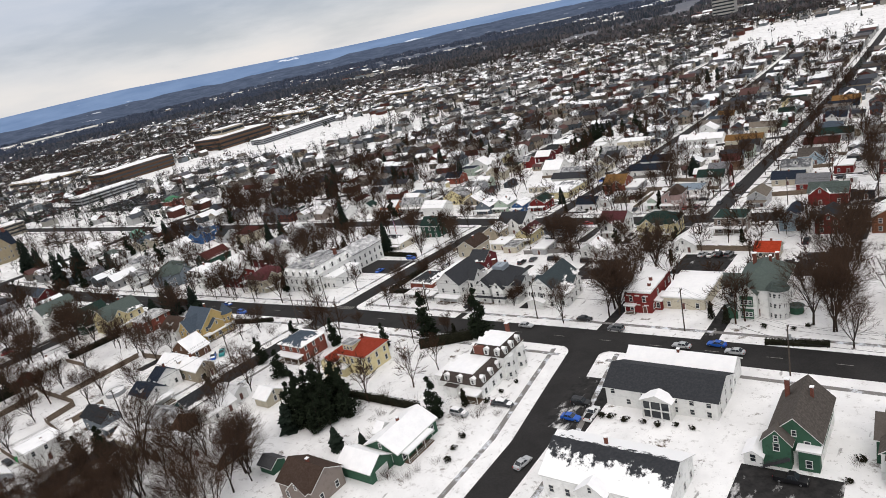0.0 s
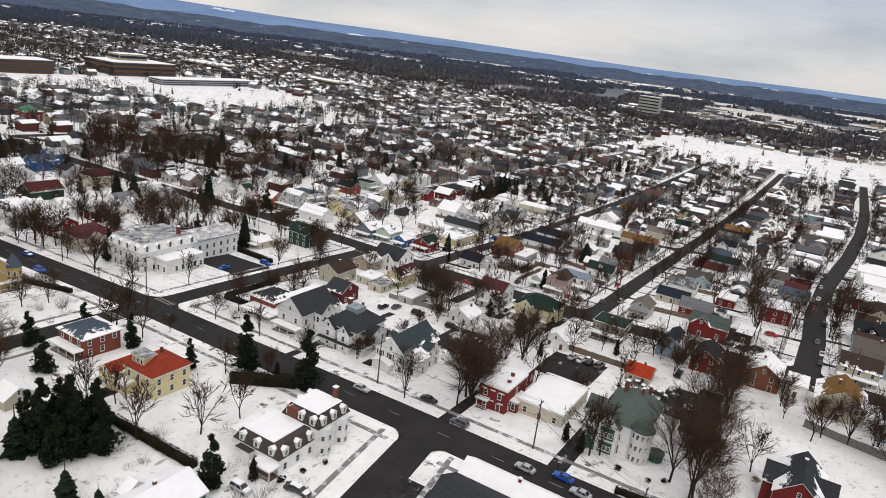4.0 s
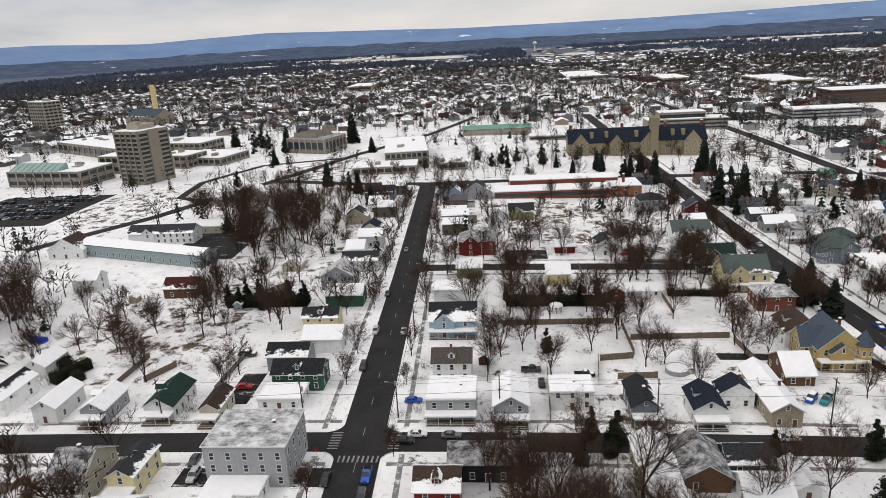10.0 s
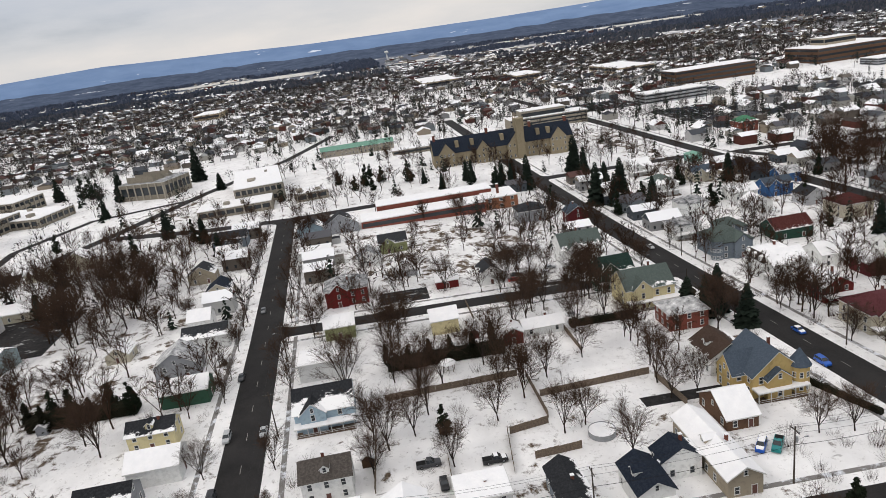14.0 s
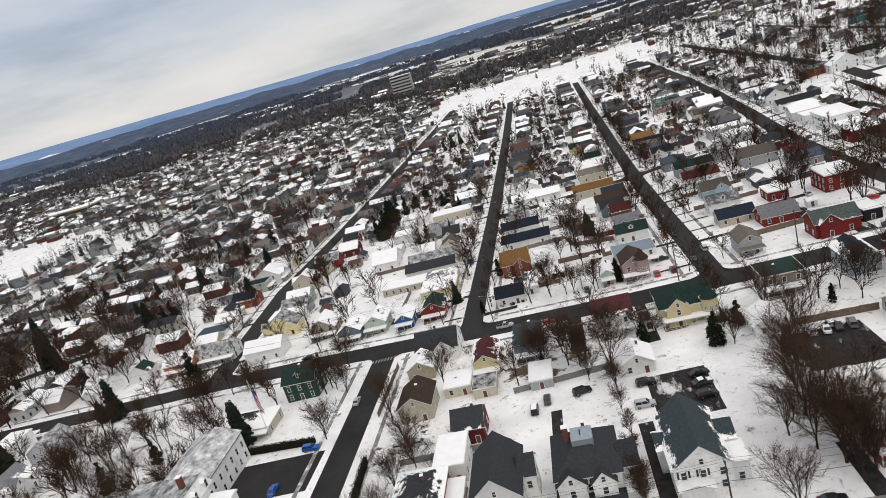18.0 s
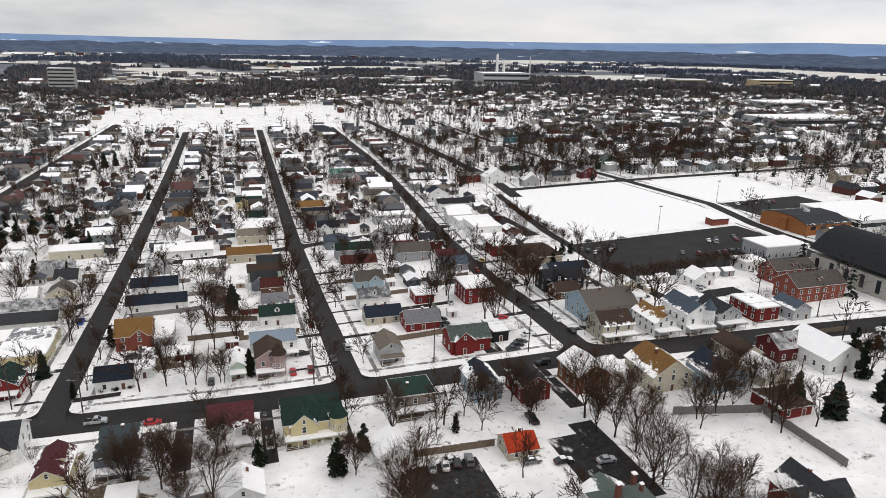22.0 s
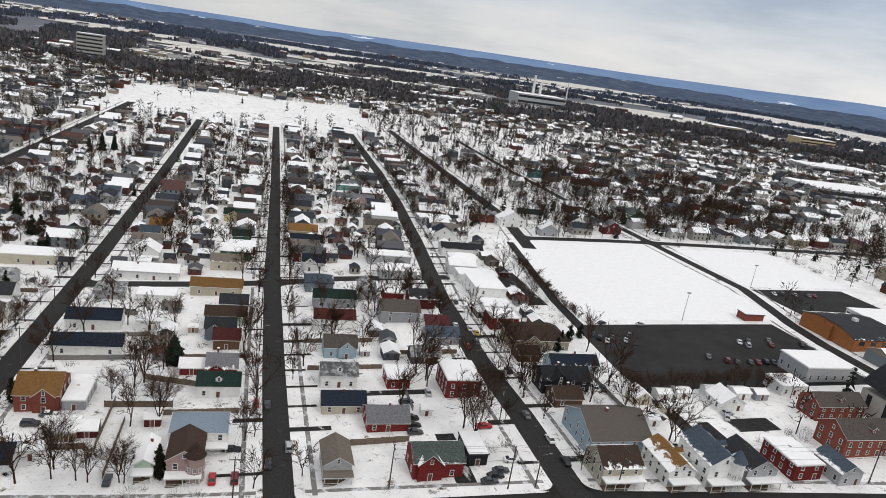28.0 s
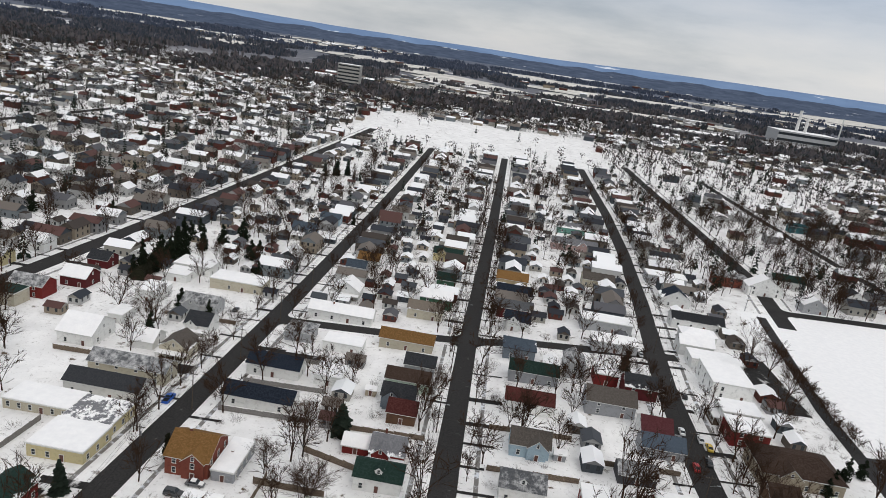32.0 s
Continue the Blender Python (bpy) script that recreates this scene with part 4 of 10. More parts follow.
H(-300.0, 106.0, 12.0, 14.0, 6.8, "gx2", "white", "greygreen", 0.3, "E", "pc", tall=0.95)
H(-273.6, 108.0, 9.0, 11.0, 6.4, "gx2", "dkgreen", "dkgreen", 0.2, "E", "pb", tall=0.95)
H(-257.5, 111.2, 11.7, 14.0, 6.4, "gx2", "paleyel", "greygreen", 0.25, "E", "pc", tall=0.95)
H(-378.0, 172.0, 13.0, 12.0, 6.6, "hipx", "white", "greygreen", 0.4, "E", "pc")
H(-424.0, 180.0, 11.0, 12.0, 5.8, "gx2", "white", "snow", 1, "E", "p")
H(-339.0, 167.0, 10.5, 11.0, 6.2, "hip", "white", "grey", 0.5, "E", "pb")
H(-352.0, 196.0, 8.0, 12.0, 4.8, "gp", "white", "snow", 1, "E")
H(-334.0, 216.0, 9.0, 9.0, 5.0, "gf", "ltgrey", "dkgrey", 0.3, "E")
H(-395.0, 200.0, 9.0, 11.0, 5.2, "gx2", "cream", "slate", 0.2, "E", "c")
H(-348.0, 121.0, 8.0, 8.5, 6.0, "gf", "dkred", "slate", 0.1, "E", "c")
H(-365.0, -24.0, 9.0, 9.0, 4.6, "gx2", "white", "snow", 1, "E", "p")
H(-341.0, -30.0, 8.0, 10.0, 4.6, "gf", "tan", "dkgrey", 0.2, "E")
H(-330.0, 34.0, 8.0, 9.0, 4.4, "gf", "white", "grey", 0.4, "E")
H(-312.0, 46.0, 7.0, 8.0, 3.2, "gp", "ltgrey", "snow", 1, "E")
H(-345.0, 44.0, 9.0, 11.0, 4.8, "gx2", "olive", "dkgrey", 0.2, "E")
H(-303.5, 163.5, 9.9, 8.5, 5.6, "hipx", "bluegrey", "greygreen", 0.1, "E", "p")
H(-311.5, 150.0, 9.0, 10.4, 6.0, "hip", "white", "grey", 0.6, "E", "pb")
H(-243.4, 157.4, 11.6, 8.4, 5.6, "gf", "red", "snow", 1, "E", "p")
H(-261.0, 156.0, 10.0, 11.0, 6.6, "gx2", "white", "snow", 1, "E", "p")
t = H(-204.0, 114.6, 11.4, 10.8, 5.6, "gx", "yellow", "slate", 0.05, "E", "pc", rh=5.0, tall=0.95, label="tall yellow house with a patterned slate-blue roof and turret")
wing(t, -3.4, 3.0, -8.2, 0.0, 5.2, 3.8, False, siding("yellow", WALLS["yellow"]), roofing("slate", ROOFS["slate"], 0.05), "SE", rng=random.Random(9))
wing(t, 5.7, 7.2, -3.0, 2.2, 5.0, 2.2, True, siding("yellow", WALLS["yellow"]), roofing("slate", ROOFS["slate"], 0.05), "E", rng=random.Random(8))
tw_, tr_ = Shape(), Shape()
tw_.tube((5.2, 5.0, -1), (5.2, 5.0, 6.6), 2.0, 2.0, 12)
tr_.tube((5.2, 5.0, 6.6), (5.2, 5.0, 10.4), 2.4, 0.05, 12)
tw_ = part("turret", tw_, [siding("yellow", WALLS["yellow"])], t, "round corner turret")
part("turret_roof", tr_, [roofing("slate", ROOFS["slate"], 0.05)], tw_, "blue-grey cone roof")
for an_ in (-60, -20, 20, 60):
    for z_ in (1.2, 4.2):
        part("window", WIN["c"], [], tw_, at=(5.2 + 1.95 * math.cos(radians(an_)), 5.0 + 1.95 * math.sin(radians(an_)), z_), turn=an_ + 90)
H(-372.3, 230.5, 8.1, 10.5, 5.6, "gp", "blue", "grey", 0.7, "E")
H(-330.9, 190.7, 9.0, 8.7, 5.1, "gf", "white", "snow", 1, "E")
H(-297.4, 181.6, 9.9, 13.9, 4.7, "gp", "dkgreen", "dkred", 0.3, "E")
H(-512.7, 293.0, 12.6, 12.5, 7.4, "hipx", "brick", "green", 0.3, "E", "c")
H(-312.7, 216.9, 11.7, 12.0, 6.5, "hip", "cream", "dkred", 0.1, "E")
H(-265.1, 197.4, 9.9, 9.7, 5.6, "gx2", "white", "snow", 0.6, "E", "p")
H(-267.8, 218.3, 9.9, 10.0, 5.6, "gx2", "ltgrey", "grey", 0.4, "E", "p")
H(-268.4, 268.0, 8.1, 5.6, 4.7, "gx2", "white", "dkgreen", 0.2, "E")
H(-336.9, 270.3, 9.9, 9.4, 5.1, "gp", "dkgreen", "dkgreen", 0.4, "E", "p")
H(-361.4, 267.4, 7.2, 9.2, 4.7, "gf", "grey", "snow", 1, "E")
H(-222.2, 156.4, 11.0, 12.8, 6.5, "hipx", "cream", "maroon", 0, "E", "pc")
H(-232.8, 178.4, 9.0, 9.6, 2.8, "gp", "cream", "snow", 1, "E")
H(-254.9, 179.6, 8.1, 5.9, 5.1, "gf", "dkred", "snow", 1, "E")
H(-266.8, 175.2, 9.0, 9.8, 5.1, "gx2", "white", "snow", 1, "E")
H(-288.0, 153.2, 14.0, 12.0, 6.8, "hipx", "bluegrey", "greygreen", 0.1, "E", "pb")
H(-353.9, 213.1, 8.1, 12.6, 6.0, "gx2", "blue", "slate", 0.3, "E")
H(-439.5, 219.2, 7.2, 6.9, 4.7, "hip", "teal2", "teal2", 0, "E")
H(-250.9, 267.3, 11.7, 8.1, 5.1, "gp", "orange", "snow", 1, "S", "p")
H(-237.4, 270.6, 13.5, 8.1, 5.1, "gp", "white", "grey", 0.5, "S", "p")
H(-195.1, 269.3, 9.7, 9.0, 5.1, "gf", "tan", "snow", 1, "S", "p")
H(-182.3, 259.5, 7.8, 9.0, 4.7, "gf", "bluegrey", "snow", 1, "S", "p")
H(-173.8, 262.2, 7.4, 9.0, 4.7, "gf", "palegreen", "snow", 1, "S", "p")
H(-163.3, 259.1, 5.4, 8.1, 4.2, "gf", "blue", "snow", 1, "S", "p")
H(-153.6, 261.2, 7.4, 9.0, 4.7, "gf", "red", "dkgreen", 0.2, "S", "p")
H(-187.0, 223.4, 9.4, 8.6, 6.2, "gx", "dkgreen", "dkgreen", 0, "S", "c", tall=0.92)
H(-197.5, 207.2, 14.0, 9.5, 3.5, "hip", "cream", "dark", 0.75, "S", "p")
H(-147.4, 228.0, 11.5, 10.8, 5.2, "gx2", "white", "dkgrey", 0.2, "S")
H(-132.8, 213.0, 6.3, 10.2, 5.0, "gf", "paleyel", "maroon", 0.4, "S", "p")
H(-121.8, 217.2, 7.4, 11.4, 5.6, "hipx", "bluegrey", "tealgrey", 0.25, "S", "pb")

H(-148.8, 197.7, 7.8, 9.9, 5.0, "gf", "cream", "brown", 0.1, "S")
H(-151.0, 217.4, 6.9, 7.2, 4.2, "gf", "tan", "snow", 1, "S")
H(-139.7, 204.4, 6.6, 7.2, 3.0, "flat", "cream", "snow", 1, "S")
H(-132.8, 200.5, 5.4, 6.3, 3.0, "flat", "cream", "tar", 0.5, "S")
H(-134.7, 182.8, 6.4, 8.1, 4.7, "gp", "dkred", "dkgrey", 0.3, "S")
H(-137.4, 171.6, 6.0, 10.2, 4.9, "flat", "white", "snow", 1, "S")
t = H(-142.2, 161.4, 9.2, 9.6, 4.9, "hip", "brick", "dkgrey", 0.6, "S", "c", label="red brick corner house with a snowy wraparound porch")
porch(t, "S", -3.0, 8.0, -4.8, 4.8, random.Random(4), M_SNOW, 5.2)
porch(t, "E", -4.6, 4.6, -4.8, 3.0, random.Random(5), M_SNOW, 3.2)
H(-171.0, 298.3, 16.9, 8.1, 3.2, "flat", "cream", "snow", 1, "S")
H(-161.2, 320.3, 21.9, 7.2, 5.1, "gp", "cream", "grey", 0.6, "S")

H(-56.0, 162.9, 10.5, 16.4, 3.8, "flat", "cream", "snow", 1, "S")
H(-98.2, 196.0, 7.1, 7.2, 3.3, "gf", "white", "snow", 1, "S")
H(-69.2, 200.2, 7.2, 7.2, 3.2, "gf", "white", "snow", 1, "S")
H(-151.2, 111.6, 9.5, 9.0, 5.6, "hip", "brick", "slate", 0.5, "S", "p")




H(-98.5, 66.0, 9.4, 8.0, 4.7, "gx2", "taupe", "brown", 0, "S", "c")
H(-113.2, 68.0, 4.0, 3.6, 2.2, "gp", "green", "tar", 0, "S")
H(-138.3, 87.8, 4.8, 5.4, 2.8, "gp", "cream", "snow", 1, "S")
H(-180.6, 84.2, 4.6, 7.2, 4.7, "gx2", "white", "navy", 0.3, "S", "p")
H(-155.2, 69.9, 11.1, 8.1, 3.7, "gx2", "brown", "tar", 0.5, "S")
H(-126.8, 65.6, 3.4, 5.4, 2.8, "gp", "brown", "snow", 1, "S")
H(-44.4, 268.0, 10.4, 8.1, 3.3, "gx", "red", "snow", 0.2, "S")
H(-128.0, 256.8, 8.6, 7.6, 3.6, "gx", "white", "navy", 0.08, "S")
H(-121.4, 260.6, 4.4, 5.6, 3.0, "flat", "white", "snow", 1, "S")
H(-126.4, 285.0, 9.6, 10.6, 5.6, "gx2", "brick", "ochre", 0.05, "S", "c")
H(-118.4, 286.0, 5.0, 12.5, 3.4, "flat", "grey", "snow", 1, "S")
H(-118.4, 268.4, 7.6, 6.4, 3.0, "flat", "tan", "snow", 1, "S")
H(-112.6, 268.6, 4.0, 4.2, 2.6, "gx", "dkred", "snow", 1, "S")
H(-90.2, 252.6, 6.8, 9.4, 6.4, "gf", "pink", "brown", 0.05, "S", "pb")
H(-98.2, 254.2, 3.7, 9.0, 4.3, "gf", "palegreen", "snow", 1, "S", "p")
H(-88.4, 263.2, 12.4, 8.6, 5.6, "flat", "white", "ltbluer", 0, "S", "p")
H(-85.7, 288.0, 10.5, 7.2, 4.3, "gx", "white", "dkgreen", 0, "S")
H(-85.5, 299.2, 8.1, 8.1, 4.3, "gx2", "red", "snow", 0.5, "S", "p")
H(-93.5, 300.9, 6.3, 5.4, 2.8, "gx", "red", "snow", 1, "S")
H(-87.6, 327.0, 9.1, 7.2, 4.7, "gx2", "bluegrey", "dkgrey", 0.1, "S")
H(-84.5, 349.1, 9.2, 7.2, 4.7, "gx", "grey", "dkgrey", 0.1, "S")
H(-85.3, 318.9, 7.6, 7.2, 4.1, "gx", "brown", "dkred", 0.1, "S")
H(-91.4, 367.8, 18.0, 7.2, 4.3, "gx", "cream", "ochre", 0.1, "S")
H(-118.0, 384.5, 23.3, 7.2, 4.3, "gx", "white", "snow", 1, "S", "c")
H(-126.5, 363.0, 9.0, 8.1, 4.3, "hip", "ltgrey", "grey", 0.4, "S", "p")
H(-110.8, 358.8, 12.7, 7.2, 3.7, "flat", "white", "snow", 1, "S")
H(-123.0, 315.6, 18.6, 7.2, 3.9, "gx", "white", "navy", 0.05, "S")
H(-125.4, 335.0, 15.4, 7.6, 4.4, "gx", "white", "navy", 0.1, "S")
H(-109.1, 335.0, 8.1, 8.1, 3.7, "flat", "white", "snow", 1, "S")
H(-155.5, 294.9, 12.2, 10.8, 3.7, "flat", "paleyel", "snow", 0.9, "S")
H(-156.4, 337.7, 8.8, 8.1, 4.5, "gf", "cream", "greybrown", 0.3, "S", "p")
H(-165.4, 373.2, 12.4, 8.1, 4.5, "gx2", "ltgrey", "grey", 0.5, "S", "p")
H(-163.0, 401.3, 20.5, 9.9, 4.7, "flat", "cream", "snow", 1, "S")
H(-185.8, 412.7, 15.2, 10.8, 4.7, "flat", "white", "snow", 1, "S")
H(-54.3, 277.2, 11.1, 7.2, 3.2, "gx", "cream", "navy", 0.1, "S")
H(-54.1, 291.9, 10.0, 7.2, 4.7, "gx", "white", "grey", 0.2, "S")
H(-58.8, 249.6, 6.1, 9.0, 4.8, "gf", "ltgrey", "tan", 0, "S", "p")
H(-51.7, 312.3, 9.8, 8.1, 4.3, "gx2", "ltblue", "greybrown", 0.1, "S", "p")
H(-51.3, 334.7, 13.6, 7.2, 4.7, "gx", "white", "dkred", 0.1, "S")
H(-49.4, 355.5, 15.2, 7.2, 4.7, "gx", "grey", "dkgreen", 0.1, "S")
H(-37.5, 290.8, 6.4, 8.1, 3.7, "flat", "red", "snow", 1, "S")
H(-60.2, 219.4, 9.4, 8.4, 6.1, "flat", "taupe", "dkgreen", 0.2, "S", "p")
H(-83.2, 217.1, 12.4, 10.8, 5.8, "hipx", "paleyel", "dkgreen", 0.2, "S", "pb")
H(-100.0, 219.4, 8.8, 9.8, 6.2, "gx2", "white", "maroon", 0.4, "S", "p")
H(-119.4, 199.6, 5.2, 8.4, 2.8, "flat", "ltgrey", "snow", 1, "S")

H(-20.4, 286.2, 10.0, 11.7, 6.5, "flat", "red", "snow", 1, "S")
H(-36.7, 247.6, 11.4, 8.1, 5.0, "gx2", "red", "greygreen", 0.4, "S")
H(-26.3, 251.9, 4.7, 9.0, 3.7, "flat", "black", "snow", 1, "S")
H(-42.4, 220.6, 6.9, 10.0, 5.2, "gf", "ltblue", "navy", 0.5, "S")
H(-32.0, 216.7, 7.1, 9.9, 5.2, "gf", "red", "dark", 0.25, "S")
H(-17.2, 216.6, 8.4, 10.4, 5.6, "gf", "brickor", "snow", 1, "S", "c")
H(0.6, 211.6, 11.0, 12.0, 5.4, "gf", "cream", "ochre", 0.5, "S")
H(-9.2, 216.6, 5.0, 8.4, 4.2, "flat", "white", "snow", 1, "S")
H(13.3, 206.2, 9.5, 10.8, 4.7, "gf", "ltblue", "navy", 0.3, "S")
H(26.8, 215.0, 6.8, 10.8, 4.7, "gf", "cream", "brown", 0.1, "S")
H(25.2, 203.4, 7.5, 9.0, 3.7, "gf", "cream", "snow", 1, "S")
H(40.3, 213.4, 10.2, 8.1, 4.7, "gx", "dkred", "grey", 0.6, "S")
H(46.8, 206.9, 10.9, 14.4, 4.7, "gf", "white", "snow", 1, "S")
H(18.6, 190.7, 8.5, 9.0, 3.2, "hip", "red", "brown", 0.35, "S")
H(4.8, 241.2, 10.0, 9.0, 5.6, "gx", "cream", "brown", 0.4, "S", "p")
H(11.0, 256.5, 16.5, 16.5, 5.4, "gx", "ltblue", "greybrown", 0.12, "S", rh=4.6)
H(19.0, 240.5, 7.0, 11.7, 5.2, "gf", "white", "ochre", 0.4, "S", "p")
H(29.2, 239.7, 8.4, 12.4, 7.4, "gf", "white", "slate", 0.15, "S", "pb")
H(39.6, 238.5, 8.4, 10.8, 5.2, "gf", "ltgrey", "dkgrey", 0.2, "S", "p")
H(53.9, 239.7, 8.3, 11.7, 5.1, "flat", "red", "snow", 1, "S")
H(63.8, 235.3, 6.5, 9.0, 4.3, "gf", "ltgrey", "slate", 0.2, "S")
H(81.9, 246.7, 19.5, 9.9, 6.5, "gx", "brick", "greybrown", 0.05, "S")
H(89.0, 263.9, 16.7, 8.1, 5.6, "gx", "brick", "greybrown", 0.1, "S")
H(86.4, 279.3, 9.6, 8.1, 3.7, "flat", "white", "snow", 1, "S")
H(11.1, 285.2, 14.8, 8.1, 5.2, "gx2", "black", "dark", 0.2, "S")
H(8.3, 276.4, 8.2, 7.2, 3.3, "gx", "brown", "brown", 0.1, "S")
H(15.5, 317.5, 20.0, 13.0, 4.6, "hipx", "tan", "brown", 0.12, "S")
H(8.0, 305.5, 7.0, 6.0, 3.2, "gx", "brown", "brown", 0.1, "S")
H(20.0, 297.5, 16.0, 6.6, 3.4, "gx", "ltblue", "navy", 0.2, "S")
H(57.4, 270.6, 8.2, 7.2, 3.2, "gf", "white", "snow", 1, "S")
H(31.5, 275.1, 5.6, 5.4, 2.8, "gf", "cream", "snow", 1, "S")
H(-44.4, 194.1, 6.2, 6.3, 2.6, "gx", "cream", "orange", 0, "S")
H(-161.4, 308.7, 20.0, 7.2, 4.7, "gx", "white", "dkgrey", 0, "S")
H(-154.9, 283.2, 12.8, 10.8, 3.9, "flat", "paleyel", "snow", 1, "S")
H(-186.1, 378.1, 8.7, 9.9, 5.0, "flat", "white", "snow", 1, "S")
H(-187.6, 401.5, 9.3, 9.0, 3.7, "flat", "white", "snow", 1, "S")
H(-215.8, 380.8, 9.8, 9.0, 4.7, "gx", "dkred", "snow", 1, "S")
H(-220.5, 402.9, 8.3, 8.1, 4.3, "gx", "dkred", "dkgrey", 0.3, "S")
H(-211.1, 416.1, 6.3, 8.1, 4.1, "gf", "white", "snow", 1, "S")
H(-186.6, 339.0, 10.9, 12.6, 4.7, "gx", "white", "snow", 1, "S")
H(-185.2, 355.8, 4.9, 8.1, 3.7, "flat", "white", "snow", 1, "S")
H(-158.0, 356.3, 7.7, 9.0, 4.7, "gx2", "white", "dkgrey", 0.3, "S", "p")
H(-168.0, 340.8, 7.1, 8.1, 3.3, "gx", "white", "snow", 1, "S")
H(-163.6, 489.2, 11.9, 8.1, 5.1, "gx2", "bluegrey", "slate", 0.1, "S")
H(-157.4, 517.8, 10.9, 7.2, 4.7, "gx", "ltblue", "slate", 0.3, "S")
H(-122.2, 453.5, 9.6, 8.1, 4.7, "gx", "white", "ochre", 0, "S")
H(-125.1, 440.2, 8.5, 7.2, 4.7, "gx", "ltgrey", "slate", 0.2, "S")
H(-121.9, 410.1, 10.4, 9.0, 4.7, "gf", "white", "snow", 1, "S", "p")
H(-88.0, 480.5, 14.2, 7.2, 4.5, "gx2", "paleyel", "dkgreen", 0.1, "S")
H(-84.9, 440.2, 8.2, 7.2, 4.3, "gx", "green", "dkgreen", 0.1, "S")
H(-89.1, 398.8, 13.1, 7.2, 4.7, "gx", "cream", "tan", 0.2, "S")
H(-19.3, 411.6, 19.5, 8.1, 5.0, "flat", "ltgrey", "snow", 1, "S")
H(-19.1, 390.8, 15.9, 8.1, 4.7, "hip", "ltgrey", "snow", 1, "S")
H(-35.9, 365.4, 6.5, 9.9, 5.6, "gf", "ltgrey", "grey", 0.4, "S")
H(-27.7, 341.7, 14.1, 9.0, 5.2, "gx", "grey", "greybrown", 0.1, "S")
H(-26.1, 361.9, 7.3, 8.1, 4.7, "flat", "red", "snow", 1, "S")
H(-16.6, 354.8, 9.9, 8.1, 5.2, "gx", "dkred", "dkgrey", 0.4, "S")
H(13.5, 368.5, 13.0, 17.0, 6.4, "flat", "white", "snow", 1, "S")
H(15.7, 386.9, 18.3, 9.0, 4.1, "flat", "white", "snow", 1, "S")
H(19.6, 427.3, 21.0, 7.2, 4.3, "gx", "white", "dark", 0.2, "S")
H(17.0, 454.7, 12.6, 8.1, 4.7, "gf", "white", "navy", 0.2, "S")
H(20.5, 489.5, 19.4, 9.0, 4.7, "flat", "ltgrey", "snow", 1, "S")
H(27.2, 525.5, 16.6, 8.1, 4.7, "gx", "white", "dkgrey", 0.5, "S")
H(54.7, 499.6, 16.3, 9.0, 6.0, "flat", "brick", "grey", 0.6, "S")
H(68.1, 489.8, 16.8, 8.1, 5.1, "gf", "white", "snow", 1, "S", "p")
H(87.1, 509.7, 16.6, 8.1, 4.7, "gx", "white", "dkgreen", 0.3, "S")
H(84.0, 471.1, 10.6, 8.1, 4.7, "gf", "ltgrey", "snow", 1, "S")
H(110.9, 489.8, 12.3, 7.2, 4.7, "gf", "white", "dkgrey", 0.3, "S")
H(129.6, 480.0, 11.2, 7.2, 5.1, "gf", "dkred", "snow", 0.5, "S")
H(162.4, 508.1, 16.9, 8.1, 5.6, "gf", "green", "greygreen", 0.3, "S")
H(153.0, 662.1, 14.0, 8.1, 5.6, "hip", "teal", "teal", 0, "S")
H(-21.3, 532.4, 25.4, 8.1, 4.3, "gx2", "pink", "snow", 0.6, "S")
H(-16.6, 572.1, 22.8, 8.1, 4.3, "gx", "teal2", "snow", 0.8, "S")
H(-55.2, 434.2, 14.9, 8.1, 4.5, "gx", "white", "navy", 0.2, "S")
H(-54.2, 400.6, 9.4, 8.1, 4.7, "gx2", "white", "navy", 0.2, "S", "p")
H(-53.6, 374.0, 10.7, 9.0, 4.7, "hip", "bluegrey", "slate", 0.3, "S")
H(-42.9, 363.6, 5.6, 7.2, 3.7, "gf", "tan", "snow", 1, "S")
H(-17.1, 329.2, 8.1, 8.1, 4.2, "gx", "white", "maroon", 0.1, "S")
H(-17.0, 320.6, 11.0, 7.2, 3.7, "gx", "grey", "slate", 0.1, "S")
H(-26.0, 306.0, 9.1, 6.3, 3.2, "gx", "dkgrey2", "grey", 0.4, "S")
H(-56.1, 453.3, 13.9, 8.1, 4.5, "gx", "ochrew", "ochre", 0.1, "S")
H(-15.5, 469.2, 14.7, 8.1, 4.5, "gx2", "cream", "greybrown", 0.2, "S")
H(-128.5, -35.6, 9.0, 4.9, 2.7, "gx", "white", "snow", 1, "E")
H(-140.7, -32.5, 6.3, 8.1, 3.3, "gp", "ltgrey", "snow", 1, "E")
H(-131.4, -13.1, 11.2, 9.9, 4.1, "flat", "red", "slate", 0.25, "E")
H(-147.1, -14.0, 5.4, 10.8, 2.8, "flat", "white", "snow", 1, "E")
H(-125.2, -21.7, 4.3, 5.6, 2.8, "flat", "white", "snow", 1, "E")
H(-117.8, -18.6, 4.5, 6.7, 3.2, "flat", "white", "snow", 1, "E")
H(-113.8, -9.0, 11.7, 8.6, 5.0, "gx", "palegreen", "maroon", 0, "E", "c")


